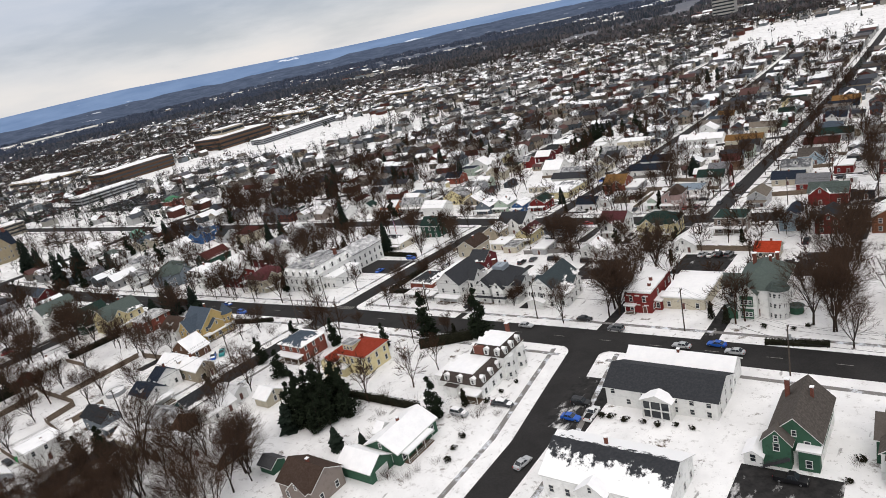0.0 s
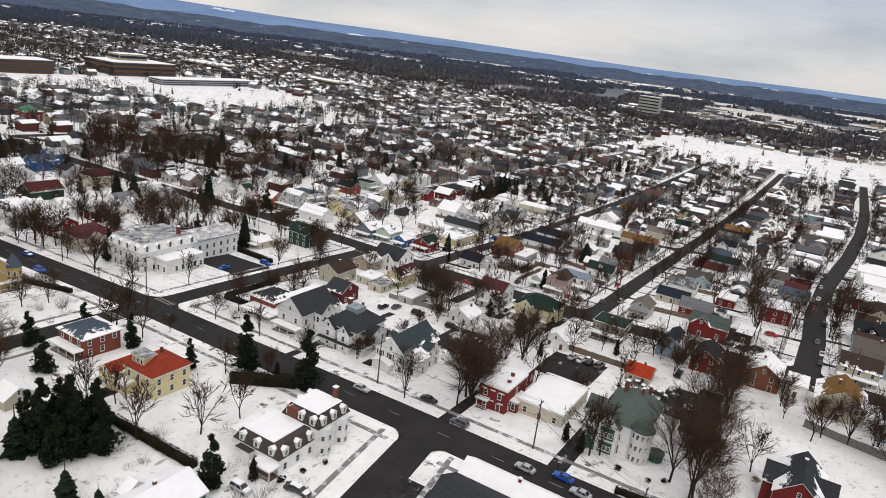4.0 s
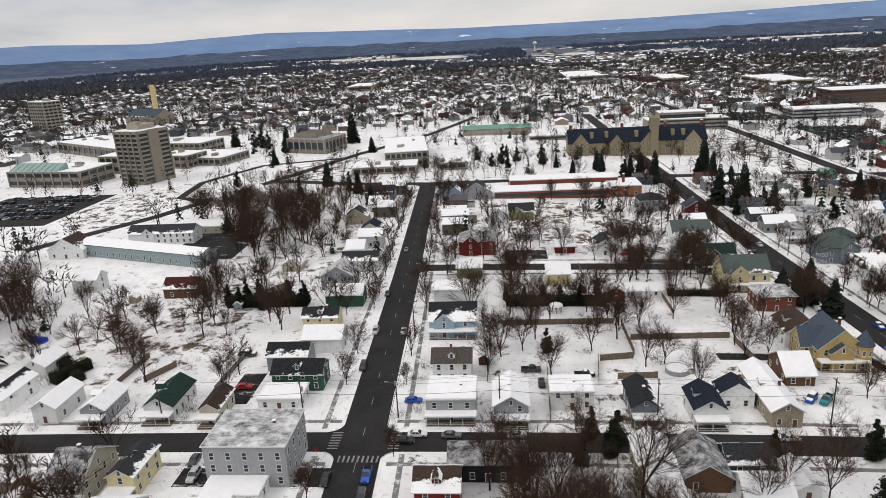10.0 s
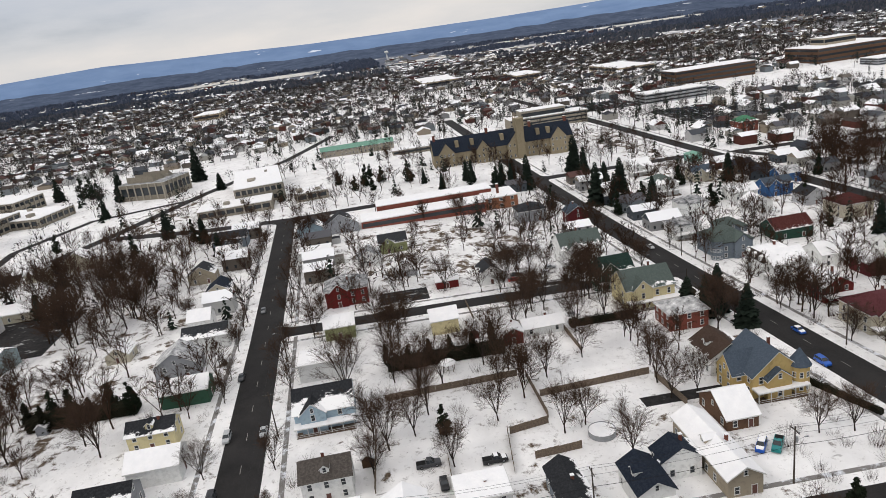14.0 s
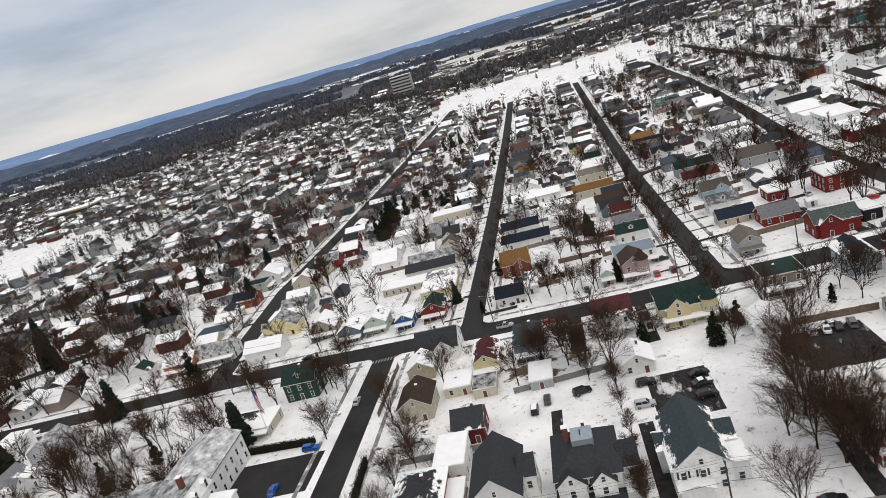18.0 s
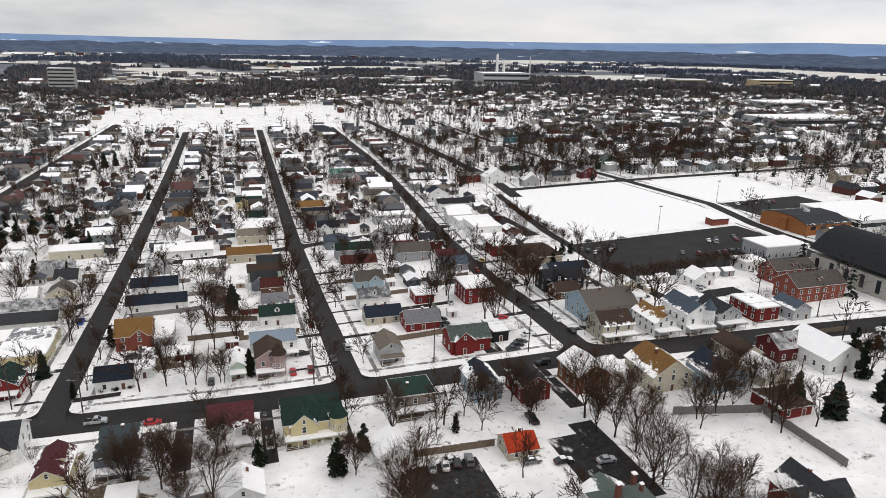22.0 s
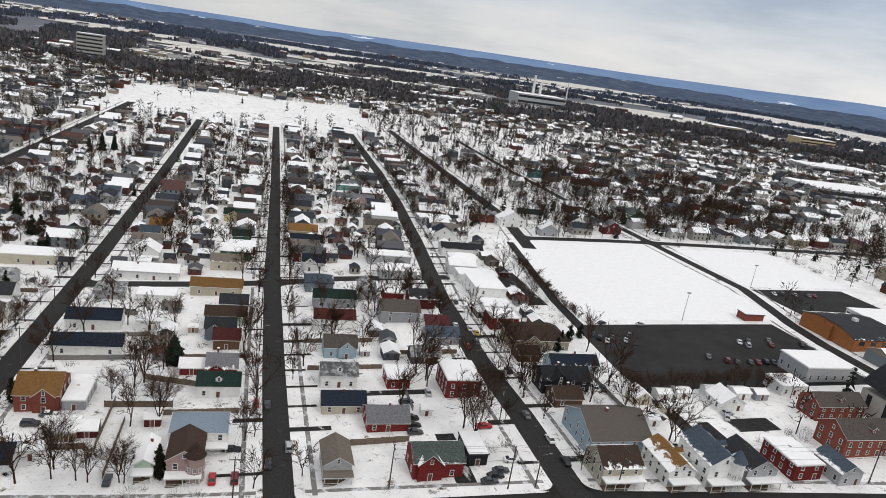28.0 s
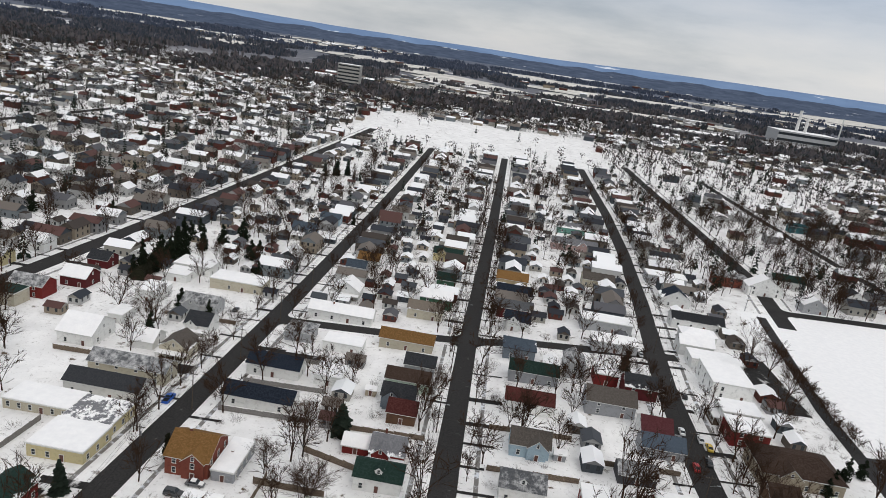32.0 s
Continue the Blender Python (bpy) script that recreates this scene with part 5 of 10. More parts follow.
# ---- the houses that stand nearest, with their own wings, towers and porches ----
def snow_slab(top, x0, x1, y0, y1, z, t=0.25):
    s = Shape()
    loft(s, [[(x0, y0, z), (x1, y0, z), (x1, y1, z), (x0, y1, z)], [(x0 + 0.15, y0 + 0.15, z + t), (x1 - 0.15, y0 + 0.15, z + t), (x1 - 0.15, y1 - 0.15, z + t), (x0 + 0.15, y1 - 0.15, z + t)]])
    part("snow_cap", s, [M_SNOW], top, "white snow on the roof")


def round_tower(top, x, y, r0, h, rh, wm, rm, levels, cone=True):
    s = Shape()
    s.tube((x, y, -1), (x, y, h), r0, r0, 14)
    for z in levels:
        s.tube((x, y, z - 0.5), (x, y, z - 0.3), r0 + 0.08, r0 + 0.08, 14)
    tw = part("turret", s, [wm], top, "round corner turret")
    c = Shape()
    c.tube((x, y, h), (x, y, h + 0.25), r0 + 0.35, r0 + 0.35, 14)
    c.tube((x, y, h + 0.25), (x, y, h + rh), r0 + 0.35, 0.05 if cone else r0 * 0.5, 14, 0, True)
    part("turret_roof", c, [rm], tw)
    for k in range(9):
        an = radians(-160 + 30 * k)
        for z in levels:
            part("window", WIN["c"], [], tw, at=(x + math.cos(an) * r0 * 0.97, y + math.sin(an) * r0 * 0.97, z), turn=math.degrees(an) + 90)


def paint_of(wall):
    return siding(wall, WALLS[wall])


def shingle(rc, sn=0.0):
    return roofing(rc, ROOFS[rc], sn)


hr = random.Random(17)
# red manor with a dark cross-gabled roof
t = H(-5.3, 158, 8.0, 12.2, 7.0, "gf", "red", "dkgrey", 0.5, "S", "c", rh=4.4, tall=0.74, label="tall red manor house with a dark cross-gabled roof")
wing(t, -6.0, 5.8, -2.8, 3.4, 6.4, 3.3, True, paint_of("red"), shingle("dkgrey", 0.5), "EW", rng=hr)
wing(t, -2.0, 1.6, -8.2, -6.1, 2.7, 1.0, False, M_TRIM, M_SNOW, "", name="entrance_porch")
for px_ in (-1.8, 1.4):
    s = Shape()
    s.tube((px_, -8.4, -0.5), (px_, -8.4, 2.7), 0.14, 0.12, 8)
    part("column", s, [M_TRIM], t)
wing(t, 5.8, 9.2, -1, 4.6, 2.8, 0, False, paint_of("red"), M_SNOW, "", name="side_porch")
# green and white house with a round tower
t = H(-38.2, 160.5, 10.0, 15, 7.6, "hip", "white", "greygreen", 0.0, "S", "c", rh=4.6, tall=0.88, label="ornate white and green house with a round corner tower")
gm_ = paint_of("green")
wing(t, -4.0, 0.2, -9.4, -6.5, 7.4, 2.8, False, paint_of("white"), shingle("greygreen"), "", rng=hr)
for z_, hh_ in ((0.6, 2.6), (4.0, 2.8)):
    s = Shape()
    s.box(-3.3, -9.75, z_, -0.5, -9.4, z_ + hh_)
    b_ = part("bay", s, [gm_], t, "green painted bay")
    for k in range(3):
        part("window", WIN["c"], [], b_, at=(-2.8 + 0.9 * k, -9.76, z_ + 0.7))
part("window", WIN["c"], [], t, at=(-1.9, -9.41, 7.8))
wing(t, -8.2, -4.9, -4.5, 0.5, 7.0, 2.4, True, paint_of("white"), shingle("greygreen", 0.25), "WS", rng=hr)
wing(t, -7.0, -4.0, -9.6, -7.6, 2.6, 1.2, False, gm_, shingle("greygreen", 0.25), "", name="entrance_porch")
round_tower(t, 4.4, -7.2, 2.1, 8.4, 2.2, paint_of("white"), shingle("greygreen"), (1.0, 3.8, 6.6), False)
wing(t, -3.5, 3.5, 7.4, 12.5, 5.0, 2.4, False, paint_of("white"), shingle("greygreen", 0.5), "EW", rng=hr)
s = Shape()
s.tube((7.4, -4.5, -0.5), (7.4, -4.5, 2.4), 1.5, 1.5, 10)
part("side_bay", s, [gm_], t)
s = Shape()
s.tube((7.4, -4.5, 2.4), (7.4, -4.5, 3.2), 1.8, 0.3, 10, 0, True)
part("side_bay_roof", s, [shingle("greygreen")], t)
chimney(t, -2.5, 3.0, 8, 13.2, 0.8)
chimney(t, 2.0, 5.5, 8, 12.4, 0.7)
# three white houses on the avenue
t = H(-127.0, 158.2, 8.6, 13, 7.0, "gf", "white", "dkgrey", 0.0, "S", "p", rh=4.2, tall=0.9, label="white clapboard house with a steep dark gabled roof")
wing(t, 4.1, 6.6, -1.5, 4.0, 6.6, 2.6, True, paint_of("white"), shingle("dkgrey", 0.25), "ES", rng=hr)
wing(t, -3.0, 3.0, 6.5, 11, 4.6, 2.0, False, paint_of("white"), shingle("dkgrey", 0.5), "E", rng=hr)
t = H(-111.6, 159.6, 10.6, 12, 7.0, "hip", "white", "dkgrey", 0.0, "S", "pc", rh=5.2, tall=0.82, label="broad white house with a steep dark hipped roof")
wing(t, -5.2, -0.6, -7.2, -5.9, 6.6, 2.6, False, paint_of("white"), shingle("dkgrey"), "S", rng=hr)
wing(t, 5.5, 8.3, -4.0, 3.0, 6.2, 2.0, True, paint_of("white"), shingle("dkgrey", 0.25), "ES", rng=hr)
s = Shape()
s.box(-1.6, -2.2, 9.2, 2.0, 1.6, 12.3)
part("roof_deck", s, [plain("grey_sheet_metal", (0.3, 0.34, 0.38), 0.45, 0.4)], t, "pale grey sheet-metal roof deck")
chimney(t, -2.4, 0.6, 9.0, 13.6, 0.9)
wing(t, 0.4, 4.2, -7.4, -5.9, 6.4, 2.4, False, paint_of("white"), shingle("dkgrey"), "S", rng=hr)
wing(t, 5.5, 8.6, -7.0, -4.0, 2.8, 0, False, M_TRIM, M_SNOW, "", name="side_porch")
t = H(-94.2, 159.0, 8.8, 14.6, 6.2, "gf", "white", "tealgrey", 0.25, "S", "", rh=4.4, tall=0.85, label="white house with dark shutters and a blue-grey gabled roof")
wing(t, 4.4, 7.2, -6.2, -1.0, 4.8, 0, False, paint_of("white"), M_SNOW, "SE", rng=hr)
wing(t, 4.4, 6.6, -1.0, 4.6, 5.6, 2.0, True, paint_of("white"), shingle("tealgrey", 0.5), "E", rng=hr)
wing(t, -5.6, -4.4, -1.0, 4.0, 5.4, 1.6, True, paint_of("white"), shingle("tealgrey", 0.75), "", rng=hr)
wing(t, -4.0, 1.0, -9.0, -7.3, 2.8, 1.0, False, M_TRIM, M_SNOW, "", name="entrance_porch")
for px_ in (-3.2, -1.5, 0.2):
    for pz_ in (1.0, 4.0):
        for sx_ in (-0.62, 0.62):
            s = Shape()
            s.box(px_ + sx_ - 0.16, -7.36, pz_, px_ + sx_ + 0.16, -7.3, pz_ + 1.5)
            part("shutter", s, [M_DARKTRIM], t, "dark window shutter")
# mansard pair on the corner
t = H(-89.0, 108.4, 10.8, 9.6, 3.9, "mans", "white", "taupe_slate", 0.0, "S", "", tall=0.82, label="white house with a dark mansard roof and many dormers")
snow_slab(t, -4.5, 3.2, -3.9, 3.9, 6.7, 0.25)
wing(t, -8.8, -5.4, -2.5, 3.6, 3.2, 0, False, paint_of("white"), M_SNOW, "S", rng=hr)
porch(t, "S", 1.2, 5.6, -4.8, 4.8, hr, M_SNOW, 2.4)
wing(t, -3.6, -0.6, -6.0, -4.8, 3.2, 0, False, paint_of("white"), shingle("taupe_slate", 0.5), "S", rng=hr, name="bay")
t = H(-86.8, 116.6, 8.6, 8.6, 6.8, "mans", "white", "taupe_slate", 0.0, "S", "", tall=0.86, label="tall white mansard house with brick-red panels on its roof")
snow_slab(t, -3.4, 3.4, -3.4, 3.4, 9.6, 0.2)
s = Shape()
s.box(-3.2, -4.65, 7.2, -0.8, -3.7, 9.4)
part("roof_panel", s, [M_BRICKC], t, "brick-red roof panel")
for k_ in (0, 1):
    s = Shape()
    s.tube((4.3, -2.4 + 4.8 * k_, -1), (4.3, -2.4 + 4.8 * k_, 6.7), 1.3, 1.3, 8, 0, True)
    b_ = part("bay", s, [paint_of("white")], t)
    for an_ in (-60, 0, 60):
        for z_ in (1, 4):
            part("window", WIN["c"], [], b_, at=(4.3 + 1.26 * math.cos(radians(an_)), -2.4 + 4.8 * k_ + 1.26 * math.sin(radians(an_)), z_), turn=an_ + 90)
chimney(t, 1.5, 3.5, 9, 12.2, 0.8)
# the white office with a portico
t = H(-46.0, 114.0, 21.4, 10.5, 5.6, "gp", "white", "dkgrey", 0.0, "S", "", rh=3.4, tall=0.72, label="long white office with a dark roof and a columned portico")
wing(t, -2.6, 3.0, -7.4, -5.2, 5.2, 1.7, False, M_TRIM, M_SNOW, "", name="portico_gable")
s = Shape()
s.box(-2.2, -7.5, 0.3, 2.6, -7.35, 4.9)
part("portico_front", s, [M_GLASS], t, "dark glazed front")
for px_ in (-2.4, -0.8, 1.2, 2.8):
    s = Shape()
    s.tube((px_, -7.7, -0.5), (px_, -7.7, 5.2), 0.16, 0.14, 8)
    part("column", s, [M_TRIM], t)
s = Shape()
s.box(-2.5, -7.75, 2.6, 2.9, -7.55, 2.9)
part("balcony_rail", s, [M_TRIM], t)
H(-46.0, 122.6, 21.0, 6.5, 4.4, "gp", "white", "snow", 1, "N", "", rh=2.4, sides="EW", label="low white rear building under a snowy roof")
t = H(-45.4, 86.5, 21.0, 12.5, 4.8, "gp", "white", "dkgrey", 0.75, "S", "", rh=3.6, label="long white building with a snow-streaked dark roof")
wing(t, -3.4, 1.4, -7.8, -6.0, 4.6, 2.2, False, paint_of("white"), M_SNOW, "S", rng=hr)
# green houses south of the avenue
def ground_floor(top, x0, x1, y0, y1, h):
    s = Shape()
    s.box(x0 - 0.04, y0 - 0.04, -1, x1 + 0.04, y1 + 0.04, h)
    s.box(x0 - 0.1, y0 - 0.1, h, x1 + 0.1, y1 + 0.1, h + 0.18)
    part("ground_floor", s, [paint_of("white")], top, "white clapboard ground floor")


t = H(-21.4, 106.9, 7.4, 12.8, 5.8, "gf", "green", "greybrown", 0.0, "S", "c", rh=4.2, tall=0.84, label="dark green house with white trim and a grey gabled roof")
ground_floor(t, -3.7, 3.7, -6.4, 6.4, 2.5)
wing(t, -4.3, -0.2, -8.2, -6.4, 5.6, 2.6, False, paint_of("green"), shingle("greybrown"), "S", rng=hr)
wing(t, 0.8, 3.7, -8.0, -6.5, 4.4, 0, False, paint_of("green"), M_SNOW, "S", rng=hr, name="balcony")
wing(t, -7.0, -4.3, -9.0, -5.4, 2.4, 1.0, False, paint_of("white"), M_SNOW, "S", rng=hr, name="entrance_porch")
chimney(t, -2.6, 3.4, 7.0, 11.0, 0.7)
s = Shape()
for k_ in range(12):
    s.box(-4.6 + 0.36 * k_, -9.4, 0.1 + 0.24 * k_, -4.2 + 0.36 * k_, -8.5, 0.16 + 0.24 * k_)
s.tube((-4.6, -9.4, 1.0), (-0.4, -9.4, 3.8), 0.05, 0.05, 4)
part("outside_stair", s, [M_DARKTRIM], t, "dark outside stair against the wall")
t = H(-4.6, 106.4, 10.5, 12.5, 5.4, "gf", "green", "greybrown", 0.0, "S", "c", rh=4.6, tall=0.88, label="green and white house with a broad grey-brown cross-gabled roof")
ground_floor(t, -5.25, 5.25, -6.25, 6.25, 4.9)
wing(t, -6.2, 6.2, -2.5, 3.0, 5.0, 3.2, True, paint_of("green"), shingle("greybrown"), "EW", rng=hr)
wing(t, -4.4, 0.2, -7.6, -6.1, 5.2, 2.6, False, paint_of("green"), shingle("greybrown"), "S", rng=hr)
wing(t, -4.2, 0.0, -8.6, -7.5, 3.0, 0, False, paint_of("white"), M_SNOW, "S", rng=hr, name="front_porch")
# red Italianate corner house and its rear wing
t = H(-66.2, 156.6, 6.8, 10.6, 6.4, "flat", "red", "snow", 1, "S", "", tall=0.9, label="dark red two-storey house with white window heads and snowy roof")
wing(t, -5.0, 1.6, 5.3, 14.6, 4.4, 0, False, paint_of("red"), M_SNOW, "WE", rng=hr)
wing(t, 3.4, 5.2, -3.0, 2.4, 3.0, 0, False, paint_of("red"), M_SNOW, "S", rng=hr, name="side_porch")
chimney(t, 1.2, 1.8, 6.4, 8.0, 0.7)
chimney(t, 2.0, -1.6, 6.4, 7.8, 0.7)
for px_ in (-2.2, 0.0, 2.2):
    for pz_ in (2.55, 5.35):
        s = Shape()
        s.box(px_ - 0.6, -5.42, pz_, px_ + 0.6, -5.3, pz_ + 0.3)
        part("window_head", s, [M_TRIM], t, "white carved window head")
porch(t, "S", -3.2, -0.6, -5.3, 5.3, hr, M_SNOW, 1.2)
# yellow house under an orange roof
t = H(-125.0, 110.2, 9.0, 9.2, 6.2, "hip", "paleyel", "orangered", 0.1, "S", "c", tall=0.85, label="pale yellow house with dark shutters under a red-orange hipped roof")
wing(t, -9.0, -4.4, -7.4, 2.0, 4.6, 1.8, False, paint_of("paleyel"), shingle("orangered", 0.25), "SE", rng=hr)
wing(t, -4.4, -1.2, -7.0, -4.6, 2.8, 0, False, paint_of("paleyel"), M_SNOW, "S", rng=hr, name="bay")
s = Shape()
s.box(-3.6, -3.4, 6.6, 0.2, -0.6, 9.0)
s.box(-3.9, -3.7, 9.0, 0.5, -0.3, 9.25, 1, 2)
dm_ = part("dormer", s, [paint_of("paleyel"), M_TRIM, shingle("tar", 0.5)], t, "flat-topped yellow dormer")
for k_ in range(3):
    part("window", WIN["c"], [], dm_, at=(-2.9 + 1.2 * k_, -3.4, 7.3))
# long green cottage with its garage
t = H(-90.6, 84.0, 8.6, 12.4, 3.4, "gy", "green", "snow", 1, "E", "c", rh=2.4, tall=0.9, label="low green cottage with a broad snow-covered roof")
wing(t, -6.0, 2.6, -12.6, -6.3, 3.0, 2.2, True, paint_of("green"), M_SNOW, "", rng=hr, name="garage")
s = Shape()
s.box(2.55, -11.2, -0.3, 2.68, -7.8, 2.3)
for k_ in range(3):
    s.box(2.66, -11.1, 0.35 + 0.6 * k_, 2.72, -7.9, 0.42 + 0.6 * k_)
part("garage_door", s, [M_TRIM], t, "white panelled garage door")
porch(t, "E", -4.3, 4.3, -5.0, 3.0, hr, M_SNOW, 1.5)
wing(t, -5.8, -4.2, -2.0, 2.0, 3.2, 1.6, True, paint_of("white"), M_SNOW, "", rng=hr)
# the tall white house with a snowy mansard roof, and its neighbour's deep porch
t = H(-264, 155, 10.0, 11.5, 6.6, "mans", "white", "taupe_slate", 0.0, "E", "p", label="tall white house with a snow-topped mansard roof")
snow_slab(t, -3.9, 3.9, -4.7, 4.7, 9.3, 0.3)
chimney(t, -2, 2, 9, 11.0, 0.6)


# ---- lots, drives and yards ----
for lx0, ly0, lx1, ly1, txt_ in (
        (-199, 174, -171, 189, "dark asphalt car park behind a hedge beside the white hotel"), (-68, 178.5, -53, 195, "dark asphalt car park beside the red house"),
        (-67, 98, -57, 118, "asphalt parking strip beside the white office"),
        (-37, 178, -27, 196, "asphalt yard beside the green and white house"), (-97.5, 173, -85.2, 190.5, "asphalt yard with parked cars behind houses"), (-101.5, 150, -98.6, 174, "narrow asphalt drive between two white houses"), (24, 355, 37, 398, "asphalt yard full of parked cars"), (-420, -258, -352, -190, "dark campus car park with cleared rows"), (-745, 232, -688, 300, "far car park of the college"), (-643, 282, -556, 344, "far car park beside the hospital road"), (-804, 326, -736, 384, "far hospital car park")):
    lot("parking_lot", lx0, ly0, lx1, ly1, M_ASPH if lx0 < -150 and ly0 < 200 else M_LOT, txt_)
for lx0, ly0, lx1, ly1 in ((-73, 139, -70, 158), (-47.5, 139, -43.5, 172), (-118, 139, -115.5, 185), (-29, 75, -14, 98), (-132, 100, -128, 124), (-206, 88, -202, 118), (-30, 172, -24, 200),
                           (-112, 209, -108, 232), (-94, 206, -91, 232), (-79, 208, -75, 232), (-26, 206, -22, 230), (-49, 283, -30, 286), (-33, 240, -28, 262), (-295, 36, -284, 52), (-284, 80, -276, 100),
                           (-195, -30, -180, -24), (-156, -28, -150, 2), (-180, 262, -150, 268), (-170, 325, -148, 331), (-136, 345, -116, 350), (-85, 335, -78, 340), (-330, -100, -290, -70), (52, 256, 66, 263), (42, 244, 46, 262)):
    lot("driveway", lx0, ly0, lx1, ly1, M_LOT, "asphalt driveway with trodden snow", 0.016)


LOT_RECTS = [(-214, 147, -180, 176), (-199, 174, -171, 189), (-68, 178.5, -53, 195), (-97.5, 173, -85.2, 190.5), (-67, 98, -57, 118), (-126, 180, -104, 192), (-37, 178, -27, 196), (38, 281, 127, 334)]


def house_drives(line, a, b, axis, seed, gap=19.0, reach=9.0):
    """Cleared drives and front walks that cut the snowy verges of one street."""
    pts, wid = ROAD_LINES[line]
    r = random.Random(seed)
    s = Shape()
    for side in (-1, 1):
        u = a + r.uniform(0, 8)
        while u < b:
            w = r.choice((0.9, 1.1, 2.0, 2.4))
            c = float(np.interp(u, [p[0] for p in pts], [p[1] for p in pts])) if axis == "x" else float(np.interp(u, [p[1] for p in pts], [p[0] for p in pts]))
            o0, o1 = side * (wid / 2 - 0.3), side * (wid / 2 + reach * r.uniform(0.55, 1.2))
            corners = [(u - w / 2, c + o0), (u + w / 2, c + o0), (u + w / 2, c + o1), (u - w / 2, c + o1)]
            if axis == "y":
                corners = [(q, p) for p, q in corners]
            mid_ = ((corners[0][0] + corners[2][0]) / 2, (corners[0][1] + corners[2][1]) / 2)
            end_ = ((corners[2][0] + corners[3][0]) / 2, (corners[2][1] + corners[3][1]) / 2)
            if free(*mid_, 1, 1, 0.2) and free(*end_, 0.5, 0.5, 0.0):
                s.poly([(px, py, gz(px, py) + 0.075) for px, py in corners])
            u += gap * r.uniform(0.5, 1.1)
    setting("driveway", s, [M_LOT], "asphalt drives and walks that cut the snowy verge", "driveway")


for k_, (ln_, a_, b_, ax_) in enumerate((("first_row", 250, 620, "y"), ("second_row", 245, 620, "y"), ("third_row", 240, 620, "y"), ("elm_lane", 258, 560, "y"))):
    house_drives(ln_, a_, b_, ax_, 60 + k_)

# ---- larger buildings ----
M_TAN = siding("concrete", WALLS["concrete"], 0.85)
M_BUFF = siding("stone", WALLS["stone"], 0.9)


def band(parent, side, x0, x1, y0, y1, z0, z1, name="window_band", out=0.05):
    s = Shape()
    if side == "S":
        s.box(x0 + 0.6, y0 - out, z0, x1 - 0.6, y0 + 0.1, z1)
    elif side == "N":
        s.box(x0 + 0.6, y1 - 0.1, z0, x1 - 0.6, y1 + out, z1)
    elif side == "E":
        s.box(x1 - 0.1, y0 + 0.6, z0, x1 + out, y1 - 0.6, z1)
    else:
        s.box(x0 - out, y0 + 0.6, z0, x0 + 0.1, y1 - 0.6, z1)
    part(name, s, [M_GLASS], parent)


def big(name, x, y, w, d, h, wall, label, rot=0.0, roof="flat", rc="snow", sn=1.0, bands=0, grid=None, sides="SE", rh=None, group="large buildings", z=None):
    top = thing(name, x, y, label, name.replace("_", " "), group, rot=rot, z=z)
    BUILT.append((x, y, max(w, d) if rot else w, max(w, d) if rot else d))
    x0, x1, y0, y1 = -w / 2, w / 2, -d / 2, d / 2
    ws, rs = Shape(), Shape()
    rm = M_SNOW if sn >= 1 else roofing(rc, ROOFS[rc], sn)
    wm = wall if not isinstance(wall, str) else siding(wall, WALLS[wall])
    along_x = w > d
    rh = rh or 0.3 * min(w, d)
    if roof == "gable":
        gable_walls(ws, x0, x1, y0, y1, h, rh, along_x)
        gable_roof(rs, x0, x1, y0, y1, h, rh, along_x)
    elif roof == "hip":
        ws.box(x0, y0, -3, x1, y1, h)
        hip_roof(rs, x0, x1, y0, y1, h, rh)
    else:
        ws.box(x0, y0, -3, x1, y1, h)
        flat_roof(rs, x0, x1, y0, y1, h)
    part("wall", ws, [wm], top)
    part("roof", rs, [rm, M_DARKTRIM if roof == "gable" else M_TRIM], top)
    rng = random.Random(int(x + y))
    if bands:
        for sd in sides:
            for k in range(bands):
                zz = h * (k + 0.35) / bands
                band(top, sd, x0, x1, y0, y1, zz, zz + h / bands * 0.42)
    if grid:
        glaze(top, x0, x1, y0, y1, h, sides, rng, grid[0], grid[1], 1.0, grid[2] if len(grid) > 2 else 2.9)
    return top


# the white hotel
hot = big("hotel", -198.5, 163, 17, 21, 6.7, "white", "three-storey white clapboard hotel with a snowy mansard roof and dormers", roof="flat", grid=("a", 2.6, 3.0), sides="SEW")
mansard_, mr_ = Shape(), Shape()
lo_, hi_ = [(-8.7, -10.7), (8.7, -10.7), (8.7, 10.7), (-8.7, 10.7)], [(-7.4, -9.4), (7.4, -9.4), (7.4, 9.4), (-7.4, 9.4)]
for k in range(4):
    a_, b_, c_, e_ = lo_[k], lo_[(k + 1) % 4], hi_[(k + 1) % 4], hi_[k]
    mansard_.poly([(*a_, 7.0), (*b_, 7.0), (*c_, 9.5), (*e_, 9.5)])
part("mansard_roof", mansard_, [siding("white", WALLS["white"])], hot, "white panelled mansard")
mr_.box(-7.55, -9.55, 9.5, 7.55, 9.55, 9.72, 1, 1)
mr_.box(-7.4, -9.4, 9.72, 7.4, 9.4, 9.8, 0)
part("roof_deck", mr_, [roofing("grey", (0.2, 0.215, 0.235), 0.5), M_TRIM], hot, "grey metal roof under thin snow")
vent_ = Shape()
vent_.box(-0.7, -0.6, 0, 0.7, 0.6, 1.0).box(-0.75, -0.65, 1.0, 0.75, 0.65, 1.1)
for vx_, vy_ in ((-3.5, -5.0), (2.8, -4.0), (5.6, -7.0)):
    part("roof_unit", vent_, [M_TRIM], hot, "grey metal roof unit", at=(vx_, vy_, 9.85))
